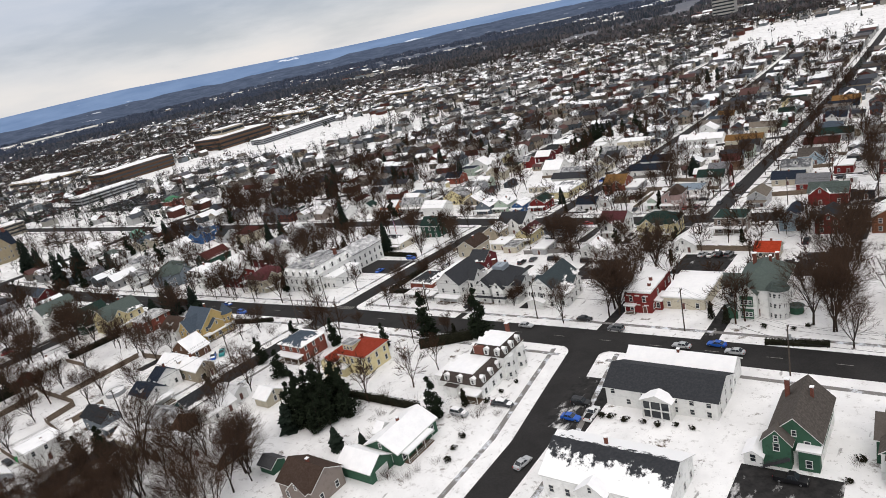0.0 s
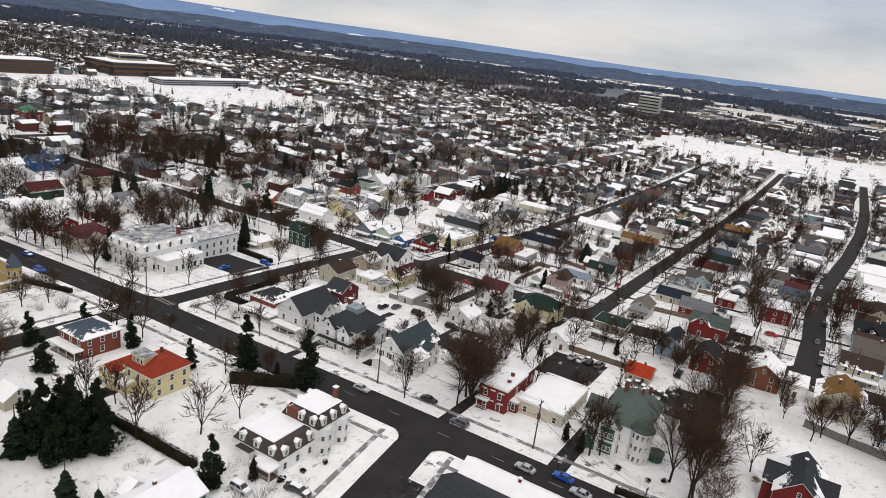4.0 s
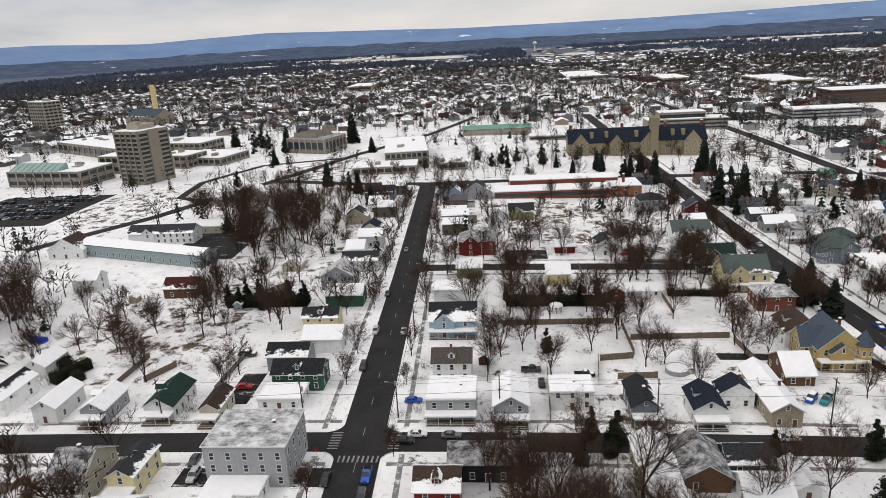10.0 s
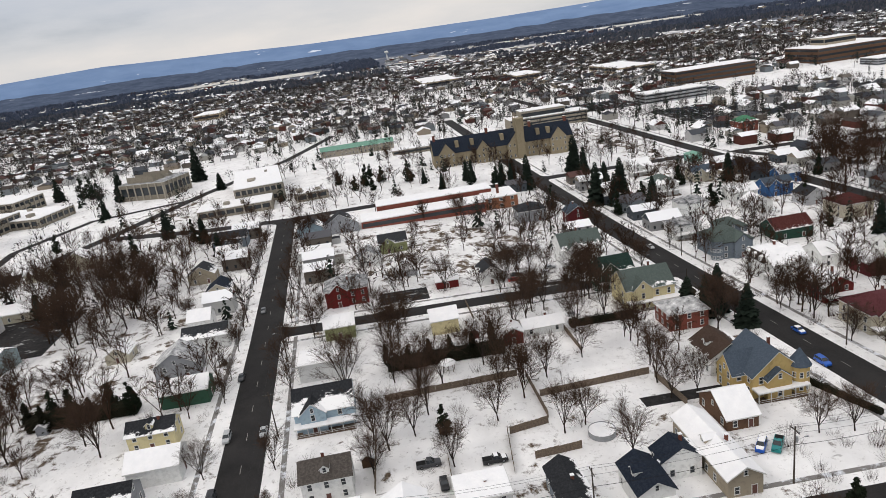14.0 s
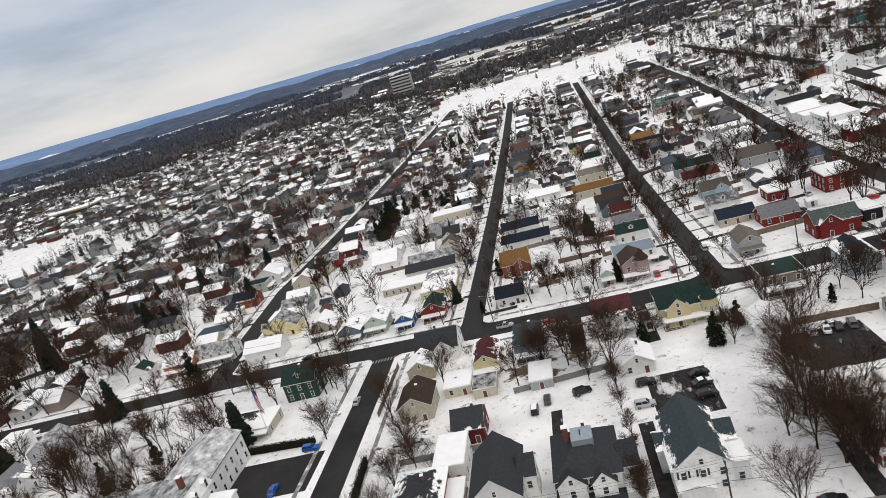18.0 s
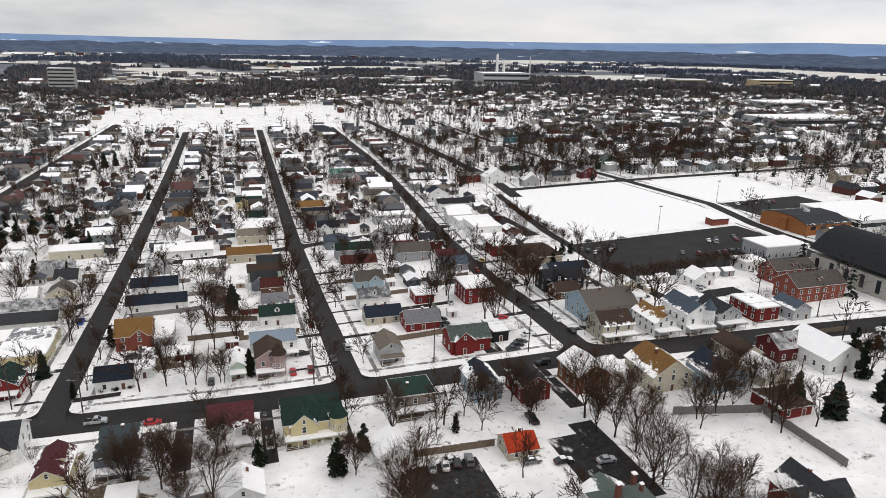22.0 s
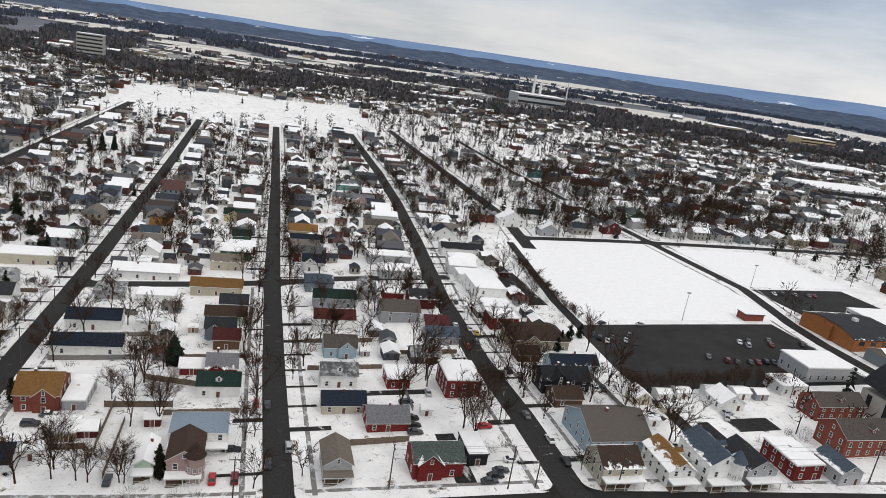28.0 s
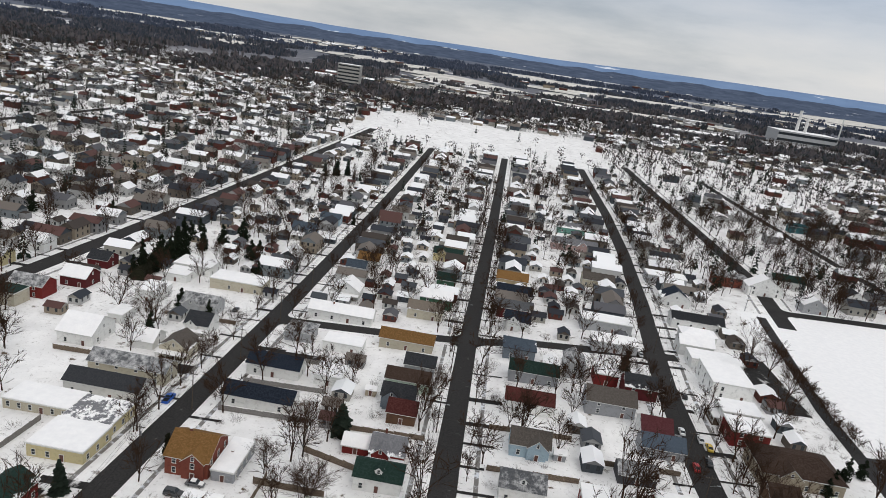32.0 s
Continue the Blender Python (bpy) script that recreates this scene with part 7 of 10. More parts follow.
def fill_house(x, y, front, detail=1, small=False):
    global count_fill
    r = fill_rng
    w, d = (r.uniform(6.8, 9), r.uniform(9.5, 13)) if front in "SN" else (r.uniform(10, 14.5), r.uniform(6.8, 8.8))
    if y > 430 and r.random() < 0.35:
        w, d = d * 1.05, w * 0.85
    if small:
        w, d = r.uniform(4, 6), r.uniform(4, 6.5)
    if not free(x, y, w, d, 1.0 if y > 430 or small else 2.2) or not off_road(x, y, max(w, d) / 2 + 1.0) or not open_ground(x, y):
        return
    if count_fill >= 44 or y > 420 or x < -300 or small:
        BUILT.append((x, y, w, d))
        far_house(row_shape, x, y, gz(x, y), w, d, r.uniform(4.0, 5.2) if not small else 2.5, r.uniform(1.8, 2.8) if not small else 1.4, True)
        if not small and r.random() < 0.6:
            # a lower room built on behind
            ex, ey = {"S": (0, d / 2 + 1.6), "N": (0, -d / 2 - 1.6), "E": (-w / 2 - 1.6, 0), "W": (w / 2 + 1.6, 0)}[front]
            if free(x + ex * 1.3, y + ey * 1.3, 2.5, 2.5, 0.3):
                row_shape.box(x + ex - 1.9, y + ey - 1.9, gz(x, y) - 1, x + ex + 1.9, y + ey + 1.9, gz(x, y) + r.uniform(2.3, 3.0), 0, 1)
        return
    sn = 1.0 if r.random() < 0.62 else r.choice((0.0, 0.25, 0.5, 0.5))
    roof = r.choice(("gf", "gf", "gp", "gx2", "hip", "flat") if not small else ("gf", "gp", "flat"))
    H(x, y, w, d, r.uniform(4.6, 5.8) if not small else 2.8, roof, r.choice(FILL_WALLS), r.choice(FILL_ROOFS), sn, front, ("p" if detail and r.random() < 0.3 else "") + "C", detail=detail, name="house" if not small else "garage",
      sides=front + "S" if front != "S" else "SW", label="" if not small else "small snow-roofed garage behind the houses")
    count_fill += 1


def row(line, y_from, y_to, side, setback=11.0, pitch=10.2, detail=1):
    pts, wid = ROAD_LINES[line]
    y = y_from
    while y < y_to:
        x = np.interp(y, [p[1] for p in pts], [p[0] for p in pts])
        if y > 430 and fill_rng.random() < 0.12:
            y += pitch * 0.6
        fill_house(float(x) + side * (wid / 2 + setback + fill_rng.uniform(-1.5, 2.5)), y + fill_rng.uniform(-1, 1), "W" if side > 0 else "E", detail if y < 480 else 0)
        if fill_rng.random() < 0.45:
            fill_house(float(x) + side * (wid / 2 + setback + 13 + fill_rng.uniform(0, 7)), y + fill_rng.uniform(-3, 3), "W" if side > 0 else "E", 0, True)
        y += pitch * fill_rng.uniform(0.9, 1.15)


for line_ in ("elm_lane", "first_row", "second_row", "third_row"):
    for side_ in (-1, 1):
        row(line_, {"elm_lane": 262, "first_row": 350}.get(line_, 296), 822, side_)


def row_x(line, x_from, x_to, side, setback=12.0, pitch=14.5, detail=1):
    pts, wid = ROAD_LINES[line]
    x = x_from
    while x < x_to:
        y = float(np.interp(x, [p[0] for p in pts], [p[1] for p in pts]))
        fill_house(x + fill_rng.uniform(-1, 1), y + side * (wid / 2 + setback), "S" if side > 0 else "N", detail)
        x += pitch * fill_rng.uniform(0.9, 1.2)


for _ in range(520):
    # garages and small back buildings that fill the yards between the rows
    fill_house(fill_rng.uniform(-228, 34), 390 + 220 * fill_rng.random(), fill_rng.choice("EW"), 0, True)
row_x("avenue", -420, -215, 1)
row_x("avenue", 30, 110, 1)
row_x("avenue", -420, -215, -1)
row_x("north_road", -430, -250, 1)
row_x("north_road", 45, 120, 1)
row_x("north_road", -430, -250, -1)
row_x("north_road", 40, 120, -1)
row_x("south_avenue", -400, -170, 1)
row_x("south_avenue", -400, -170, -1)
row_x("field_cross", 75, 320, 1, detail=1)


yard_rng = random.Random(52)
for gy_ in range(258, 600, 21):
    # the streets of houses west of the lane
    for gx_ in range(-424, -252, 17):
        fill_house(gx_ + yard_rng.uniform(-4, 4), gy_ + yard_rng.uniform(-5, 5), yard_rng.choice("ESEW"), 0)


def in_town(x, y):
    return -430 < x < 130 and -170 < y < 600 or -245 < x < 45 and y < 830 and y > 0


setting("row_houses", row_shape, [FAR_WALLS, FAR_ROOFS, M_GLASS], "rows of small houses with snowy roofs farther up the streets", "houses", "stuff")
def town_edge(x, y):
    """How far the town reaches in the direction of a place."""
    an = math.atan2(y - 100, x + 60)
    return 1120 + 1250 * max(0.0, math.cos(an - radians(180))) ** 2 + 230 * max(0.0, math.cos(an - radians(50))) ** 2


fs_ = Shape()
FAR_BUILT = []
gy_ = -1080.0
while gy_ < 1500:
    gx_ = -2500.0
    while gx_ < 1300:
        x_, y_ = gx_ + far_rng.uniform(-6, 6), gy_ + far_rng.uniform(-7, 7)
        rr = math.hypot(x_ + 60, y_ - 100)
        dens = min(1.0, max(0.015, 1.25 - (rr - town_edge(x_, y_) + 400) / 400))
        if noise.noise(Vector((x_ / 260, y_ / 260, 3.1))) < -0.22:
            dens *= 0.15
        blocked = in_town(x_, y_) or not open_ground(x_, y_)
        if not blocked and far_rng.random() < dens * 0.8 and off_road(x_, y_, 8) and free(x_, y_, 10, 10):
            w_, d_ = far_rng.uniform(7, 13.5), far_rng.uniform(7, 12)
            FAR_BUILT.append((x_, y_, w_, d_))
            far_house(fs_, x_, y_, gz(x_, y_), w_, d_, far_rng.uniform(3, 5.6), far_rng.uniform(1.5, 3))
        gx_ += 17 if gx_ > -1500 else 26
    gy_ += 25
strip_rng = random.Random(21)
for k in range(120):
    # the long shopping street that runs out to the west
    u_ = strip_rng.random() ** 1.5
    x_, y_ = -1150 - 2400 * u_, 235 + 70 * u_ + strip_rng.choice((-1, 1)) * strip_rng.uniform(22, 110)
    w_, d_ = strip_rng.uniform(18, 46), strip_rng.uniform(14, 30)
    fs_.box(x_ - w_ / 2, y_ - d_ / 2, gz(x_, y_) - 2, x_ + w_ / 2, y_ + d_ / 2, gz(x_, y_) + strip_rng.uniform(4, 7), 0, 1)
for k in range(150):
    # sheds and shops beyond the park to the north
    x_, y_ = strip_rng.uniform(-330, 420), strip_rng.uniform(1500, 1760)
    w_, d_ = strip_rng.uniform(12, 34), strip_rng.uniform(10, 20)
    fs_.box(x_ - w_ / 2, y_ - d_ / 2, gz(x_, y_) - 2, x_ + w_ / 2, y_ + d_ / 2, gz(x_, y_) + strip_rng.uniform(4, 7), 0, 1)
setting("distant_houses", fs_, [FAR_WALLS, FAR_ROOFS], "distant small-town houses with snowy roofs", "houses", "stuff")


# ---- pale fields and the frozen river in the far woods: centre, size, turn ----
FAR_FIELDS = ((886, 1697, 361, 300, 7), (1480, 3300, 1000, 420, 30), (8, 2760, 300, 460, 29), (2020, 2060, 640, 1500, 14), (40, 1640, 760, 90, 4), (-180, 1480, 240, 60, 2), (300, 2300, 420, 120, 10), (-1997, 469, 145, 520, 33), (-1599, 568, 193, 130, 41), (-2348, 566, 80, 350, 27), (-3300, 1350, 300, 800, 0))
M_FIELD = plain("pale_winter_field", (0.58, 0.56, 0.52), 0.9, vary=0.3, scale=0.02, coords="World")
for fx_, fy_, fw_, fd_, fr_ in FAR_FIELDS:
    s = Shape()
    c_, q_ = math.cos(radians(fr_)), math.sin(radians(fr_))
    n_ = 10
    edge_ = []
    for k in range(4 * n_):
        an = 2 * math.pi * k / (4 * n_)
        m_ = max(abs(math.cos(an)), abs(math.sin(an))) ** 0.8
        wob = 1 + 0.1 * noise.noise(Vector((math.cos(an) * 2, math.sin(an) * 2, fx_)))
        u_, v_ = math.cos(an) / m_ * fw_ / 2 * wob, math.sin(an) / m_ * fd_ / 2 * wob
        px, py = fx_ + c_ * u_ - q_ * v_, fy_ + q_ * u_ + c_ * v_
        edge_.append((px, py, gz(px, py) + 2.0))
    s.poly(edge_)
    setting("snow_field", s, [M_FIELD], "pale snowy open field far out in the woods", "field")


clear_rng = random.Random(61)
CLEARED = set()
cl_, hm_ = Shape(), Shape()
for k in range(95):
    an, rr = clear_rng.uniform(radians(20), radians(215)), clear_rng.uniform(1350, 3700)
    fx_, fy_ = -60 + rr * math.cos(an), 90 + rr * math.sin(an)
    fw_, fd_ = clear_rng.uniform(60, 260) * rr / 2400, clear_rng.uniform(30, 120) * rr / 2000
    if rr < town_edge(fx_, fy_) + 60:
        continue
    turn_ = an + math.pi / 2 + clear_rng.uniform(-0.5, 0.5)
    c_, q_ = math.cos(turn_), math.sin(turn_)
    pts_ = []
    for j in range(12):
        b_ = 2 * math.pi * j / 12
        w_ = clear_rng.uniform(0.75, 1.1)
        u_, v_ = math.cos(b_) * fw_ * w_, math.sin(b_) * fd_ * w_
        px, py = fx_ + c_ * u_ - q_ * v_, fy_ + q_ * u_ + c_ * v_
        pts_.append((px, py, gz(px, py) + 2.2))
    cl_.poly(pts_)
    for i in range(int(-fw_ / 20) - 1, int(fw_ / 20) + 2):
        for j in range(int(-fd_ / 20) - 3, int(fd_ / 20) + 2):
            px, py = fx_ + c_ * 20 * i - q_ * 20 * j, fy_ + q_ * 20 * i + c_ * 20 * j
            CLEARED.add((round(px / 20), round(py / 20)))
    for j in range(clear_rng.choice((0, 0, 3, 8))):
        px, py = fx_ + clear_rng.uniform(-1, 1) * fw_, fy_ + clear_rng.uniform(-1, 1) * fd_
        w_, d_, h_ = clear_rng.uniform(10, 34), clear_rng.uniform(8, 18), clear_rng.uniform(4, 8)
        far_house(hm_, px, py, gz(px, py) + 2, w_, d_, h_, 2.5)
setting("clearings", cl_, [M_FIELD], "snowy clearings and fields between the far woods", "field", "stuff")
setting("far_hamlets", hm_, [FAR_WALLS, FAR_ROOFS], "farms and sheds scattered in far snowy clearings", "houses", "stuff")


def in_field(x, y):
    if (round(x / 20), round(y / 20)) in CLEARED:
        return True
    for fx_, fy_, fw_, fd_, fr_ in FAR_FIELDS:
        c_, q_ = math.cos(radians(fr_)), math.sin(radians(fr_))
        u_, v_ = c_ * (x - fx_) + q_ * (y - fy_), -q_ * (x - fx_) + c_ * (y - fy_)
        if abs(u_) < fw_ / 2 + 6 and -fd_ / 2 - 60 < v_ < fd_ / 2 + 6:
            return True
    return False


# ---- hills at the edge of sight, haze painted as blue ----
HILL_AT = (0, 45, 60, 75, 88, 105, 135, 152, 170, 184, 199, 208, 215, 240, 360)
HILL_TOP = (120, 128, 104, 88, 70, 74, 110, 146, 118, 128, 160, 128, 150, 120, 120)
hs = Shape()
NH = 480
for k in range(NH + 1):
    an = 2 * math.pi * k / NH
    n1 = noise.noise(Vector((math.cos(an) * 3, math.sin(an) * 3, 0.7))) + 0.5 * noise.noise(Vector((math.cos(an) * 9, math.sin(an) * 9, 4.2)))
    top_ = 6 * n1 + float(np.interp(math.degrees(an), HILL_AT, HILL_TOP))
    foot_ = (0.42 + 0.2 * max(0.0, math.sin(an)) ** 2) * top_ + 9 * noise.noise(Vector((math.cos(an) * 30, math.sin(an) * 30, 2.2))) + 5 * noise.noise(Vector((math.cos(an) * 80, math.sin(an) * 80, 6.1)))
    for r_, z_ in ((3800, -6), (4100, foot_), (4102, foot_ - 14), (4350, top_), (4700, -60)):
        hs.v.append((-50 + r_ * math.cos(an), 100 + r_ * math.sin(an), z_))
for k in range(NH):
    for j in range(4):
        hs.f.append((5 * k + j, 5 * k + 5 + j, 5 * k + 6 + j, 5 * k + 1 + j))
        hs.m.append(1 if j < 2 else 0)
# blue haze is mixed straight into the hill colour
M_HILL, hn_, hl_, hb_ = nodes_of("hazed_hills")
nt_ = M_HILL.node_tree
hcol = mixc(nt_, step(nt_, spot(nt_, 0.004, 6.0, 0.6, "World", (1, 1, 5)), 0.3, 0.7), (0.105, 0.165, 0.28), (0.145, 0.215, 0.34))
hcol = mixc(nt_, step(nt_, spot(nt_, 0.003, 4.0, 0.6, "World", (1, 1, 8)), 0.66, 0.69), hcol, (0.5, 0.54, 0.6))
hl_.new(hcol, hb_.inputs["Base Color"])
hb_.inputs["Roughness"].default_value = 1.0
# a weak glow pales the hills further; no lamp stands there
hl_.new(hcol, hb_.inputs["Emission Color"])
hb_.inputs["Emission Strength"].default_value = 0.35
# foothill woods carry the bluish distance haze in their base colour
M_FOOT, fn_, fl_, fb_ = nodes_of("hazed_foothills")
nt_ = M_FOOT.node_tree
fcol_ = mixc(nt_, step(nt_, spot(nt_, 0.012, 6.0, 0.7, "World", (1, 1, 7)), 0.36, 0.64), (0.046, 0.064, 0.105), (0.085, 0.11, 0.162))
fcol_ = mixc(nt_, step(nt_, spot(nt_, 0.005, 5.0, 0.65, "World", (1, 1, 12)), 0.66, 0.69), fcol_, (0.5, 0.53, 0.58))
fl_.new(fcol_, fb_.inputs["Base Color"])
fb_.inputs["Roughness"].default_value = 1.0
setting("backdrop_hills", hs, [M_HILL, M_FOOT], "long wooded hills on the horizon with blue haze in their colour", "hills", "structure")


# ---- trees ----
M_BARK = plain("grey_bark", (0.036, 0.027, 0.022), 0.95, vary=0.35, scale=1.5)
M_TWIG = plain("bare_twigs", (0.06, 0.037, 0.025), 0.95, vary=0.35, scale=0.4)
M_TWIG2 = plain("dark_twigs", (0.044, 0.025, 0.016), 0.95, vary=0.3, scale=0.4)
M_NEEDLE = plain("dark_needles", (0.018, 0.026, 0.019), 0.85, vary=0.45, scale=0.8)
M_PINE = plain("pine_needles", (0.014, 0.02, 0.011), 0.85, vary=0.5, scale=0.6)
M_CEDAR = plain("brown_green_cedar", (0.017, 0.017, 0.01), 0.9, vary=0.4, scale=0.9)


def bare_tree_shapes(seed, hgt, wide, light=False):
    """Trunk and limbs, and the fine crown of twigs, of a leafless tree."""
    r = random.Random(seed)
    wood, crown = Shape(), Shape()

    def lean(d, amount):
        v = Vector((r.gauss(0, 1), r.gauss(0, 1), r.gauss(0, 0.6)))
        return (d + v * amount).normalized()

    def fine(p, d, ln):
        q = p + d * ln
        side = d.cross(Vector((r.gauss(0, 1), r.gauss(0, 1), r.gauss(0, 1)))).normalized() * (0.075 if light else 0.02)
        crown.poly([tuple(p - side), tuple(p + side), tuple(q)])

    def grow_(p, d, ln, rad, depth):
        segs = 1 if light and depth else 2 if light else 3 if depth == 0 else 2 if depth == 1 else 1
        kids = ((4, 4, 3) if light else (r.randint(5, 7), r.randint(5, 7), r.randint(5, 6)))[depth] if depth < 3 else 0
        pts = [p]
        for k in range(segs):
            d = lean(d, 0.14 + 0.04 * depth)
            d = (d + Vector((0, 0, 0.1))).normalized()
            q = pts[-1] + d * (ln / segs)
            ra, rb = rad * (1 - 0.62 * k / segs), rad * (1 - 0.62 * (k + 1) / segs)
            if light and depth == 2:
                fine(pts[-1], (q - pts[-1]).normalized(), (q - pts[-1]).length * 1.2)
            else:
                (wood if depth < 2 else crown).tube(pts[-1], q, ra, rb, 3 if light else 5 if depth == 0 else 4 if depth == 1 else 3)
            pts.append(q)
        for k in range(kids):
            t = 0.16 + 0.84 * (k + r.random()) / kids
            i = min(segs - 1, int(t * segs))
            b = pts[i].lerp(pts[i + 1], t * segs - i)
            nd = lean(d, 0.5)
            if nd.z < 0.05:
                nd.z = 0.15
                nd.normalize()
            if depth < 2:
                grow_(b, nd, ln * r.uniform(0.5, 0.74) * (1.18 - 0.62 * t), rad * 0.42, depth + 1)
            else:
                fine(b, nd, ln * r.uniform(0.6, 1.1))
                if not light:
                    fine(b, lean(nd, 0.4), ln * r.uniform(0.5, 1.0))
    fork = hgt * r.uniform(0.1, 0.22)
    base_r = hgt * 0.0135
    mid_ = Vector((r.uniform(-0.2, 0.2), r.uniform(-0.2, 0.2), fork))
    wood.tube((0, 0, -0.5), mid_, base_r * 1.25, base_r, 7)
    n = r.randint(5, 6)
    for k in range(n):
        an = 2 * math.pi * (k + r.random() * 0.6) / n
        tilt = r.uniform(0.18, 0.6) * wide if k else 0.06
        grow_(mid_, Vector((math.cos(an) * tilt, math.sin(an) * tilt, 1)).normalized(), hgt * r.uniform(0.58, 0.74) * (1 if k else 1.12), base_r * 0.66, 0)
    return wood, crown


def conifer_shape(seed, hgt, width, levels, per, droop=0.35, deep=True):
    r = random.Random(seed)
    s = Shape()
    for k in range(levels):
        z = hgt * (0.07 + 0.9 * k / levels)
        reach = width / 2 * (1 - k / levels) ** 0.7 * r.uniform(0.72, 1.08) + 0.15
        for j in range(per):
            an = 2 * math.pi * (j + r.random()) / per
            ln = reach * r.uniform(0.65, 1.12)
            c, sn = math.cos(an), math.sin(an)
            wd = ln * 0.34 + 0.12
            tip = (c * ln, sn * ln, z - droop * ln * r.uniform(0.5, 1.3))
            m1 = (c * ln * 0.55 - sn * wd, sn * ln * 0.55 + c * wd, z - droop * ln * 0.35 + r.uniform(-0.1, 0.1))
            m2 = (c * ln * 0.55 + sn * wd, sn * ln * 0.55 - c * wd, z - droop * ln * 0.35 + r.uniform(-0.1, 0.1))
            s.poly([(0, 0, z + 0.25), m1, tip]).poly([(0, 0, z + 0.25), tip, m2])
            if deep:
                s.poly([(c * ln * 0.4, sn * ln * 0.4, z), tip, (c * ln * 0.7, sn * ln * 0.7, z - 0.5 - droop * ln)])
    return s


def tuft_shape(seed, blobs, tris, size):
    """Needle tufts scattered over and in a set of (centre, radii) blobs."""
    r = random.Random(seed)
    s = Shape()
    for _ in range(tris):
        (cx, cy, cz), (rx, ry, rz_) = r.choice(blobs)
        v = Vector((r.gauss(0, 1), r.gauss(0, 1), r.gauss(0, 1))).normalized() * r.uniform(0.55, 1.05)
        p = Vector((cx + v.x * rx, cy + v.y * ry, cz + v.z * rz_))
        a, b = Vector((r.gauss(0, 1), r.gauss(0, 1), r.gauss(0, 0.7))).normalized(), Vector((r.gauss(0, 1), r.gauss(0, 1), r.gauss(0, 0.7))).normalized()
        k = size * r.uniform(0.6, 1.3)
        s.poly([tuple(p - a * k), tuple(p + b * k), tuple(p + a * k * 0.6 - b * k * 0.5)])
    return s


TREES = []
for k_ in range(7):
    hgt_ = (11, 13, 15, 9.5, 12, 16, 7)[k_]
    wood_, crown_ = bare_tree_shapes(40 + k_, hgt_, (0.9, 0.7, 0.8, 1.1, 0.6, 0.75, 1.2)[k_])
    TREES.append((wood_.mesh("trunk", [M_BARK]), crown_.mesh("crown", [M_TWIG]), hgt_))
CONES = [(conifer_shape(70 + k_, (14, 17, 9)[k_], (6.6, 7.2, 5.4)[k_], (20, 24, 14)[k_], 10).mesh("crown", [M_NEEDLE]), (14, 17, 9)[k_]) for k_ in range(3)]


def pine_blobs(seed, hgt, wide):
    """Ragged boughs in whorls from near the ground to a broken top."""
    r = random.Random(seed)
    out = []
    n = 8
    for k in range(n):
        u = k / (n - 1)
        reach = wide / 2 * (1 - u) ** 0.7 * (0.8 if k == 0 else 1)
        for j in range(max(1, round(6 * (1 - u)))):
            an = r.uniform(0, 6.28) + 6.28 * j / 6
            d = reach * r.uniform(0.35, 0.8)
            q = 0.5 + reach * r.uniform(0.28, 0.42)
            out.append(((math.cos(an) * d, math.sin(an) * d, hgt * (0.1 + 0.84 * u) + r.uniform(-0.5, 0.5)), (q, q, 0.55 + q * 0.35)))
    return out


PINES = []
for k_ in range(4):
    PINES.append((tuft_shape(95 + k_, pine_blobs(90 + k_, (12, 13.5, 11, 12.5)[k_], (7.0, 6.2, 7.6, 5.6)[k_]), 2200, 0.46).mesh("crown", [M_PINE]), 12))
CEDAR = tuft_shape(120, [((0, 0, 0.8 + 0.7 * k_), (1.15 - 0.16 * k_, 1.15 - 0.16 * k_, 0.8)) for k_ in range(6)], 420, 0.4).mesh("crown", [M_CEDAR])
BUSH = tuft_shape(121, [((0, 0, 0.7), (1.1, 1.1, 0.7)), ((0.7, 0.3, 0.6), (0.8, 0.8, 0.6))], 160, 0.3).mesh("crown", [M_CEDAR])
cs_ = Shape()
cs_.tube((0, 0, -0.5), (0, 0, 11), 0.26, 0.05, 6)
STEM = cs_.mesh("trunk", [M_BARK])
tree_rng = random.Random(8)
N_TREE = 0
LOOSE = []


def on_field(x, y):
    return 44 < x < 141 and 335 < y < 459 or 150 < x < 212 and 380 < y < 448


def tree(x, y, which=None, scale=None, must=False):
    """A leafless tree: the nearer ones are things, the others are joined below."""
    global N_TREE
    if on_field(x, y):
        return
    k = tree_rng.randrange(len(TREES)) if which is None else which
    sc = scale or tree_rng.uniform(0.8, 1.15)
    if N_TREE >= 300 and not must:
        LOOSE.append((x, y, k, sc, tree_rng.uniform(0, 6.28)))
        return
    N_TREE += 1
    t = thing("bare_tree", x, y, "tall leafless tree with grey-brown bark and fine twigs" if TREES[k][2] > 10 else "small leafless yard tree with spreading twigs", "tree", "bare trees", rot=tree_rng.uniform(0, 360))
    t.scale = (sc, sc, sc)
    part("trunk", TREES[k][0], [], t)
    part("crown", TREES[k][1], [], t)


def conifer(x, y, k=0, scale=1.0):
    if on_field(x, y):
        return
    t = thing("spruce", x, y, "tall dark green spruce standing in the snow", "tree", "conifers", rot=tree_rng.uniform(0, 360))
    wide_ = scale * tree_rng.uniform(0.95, 1.35)
    t.scale = (wide_, wide_, scale * tree_rng.uniform(0.85, 1.08))
    part("trunk", STEM, [], t)
    part("crown", CONES[k][0], [], t)


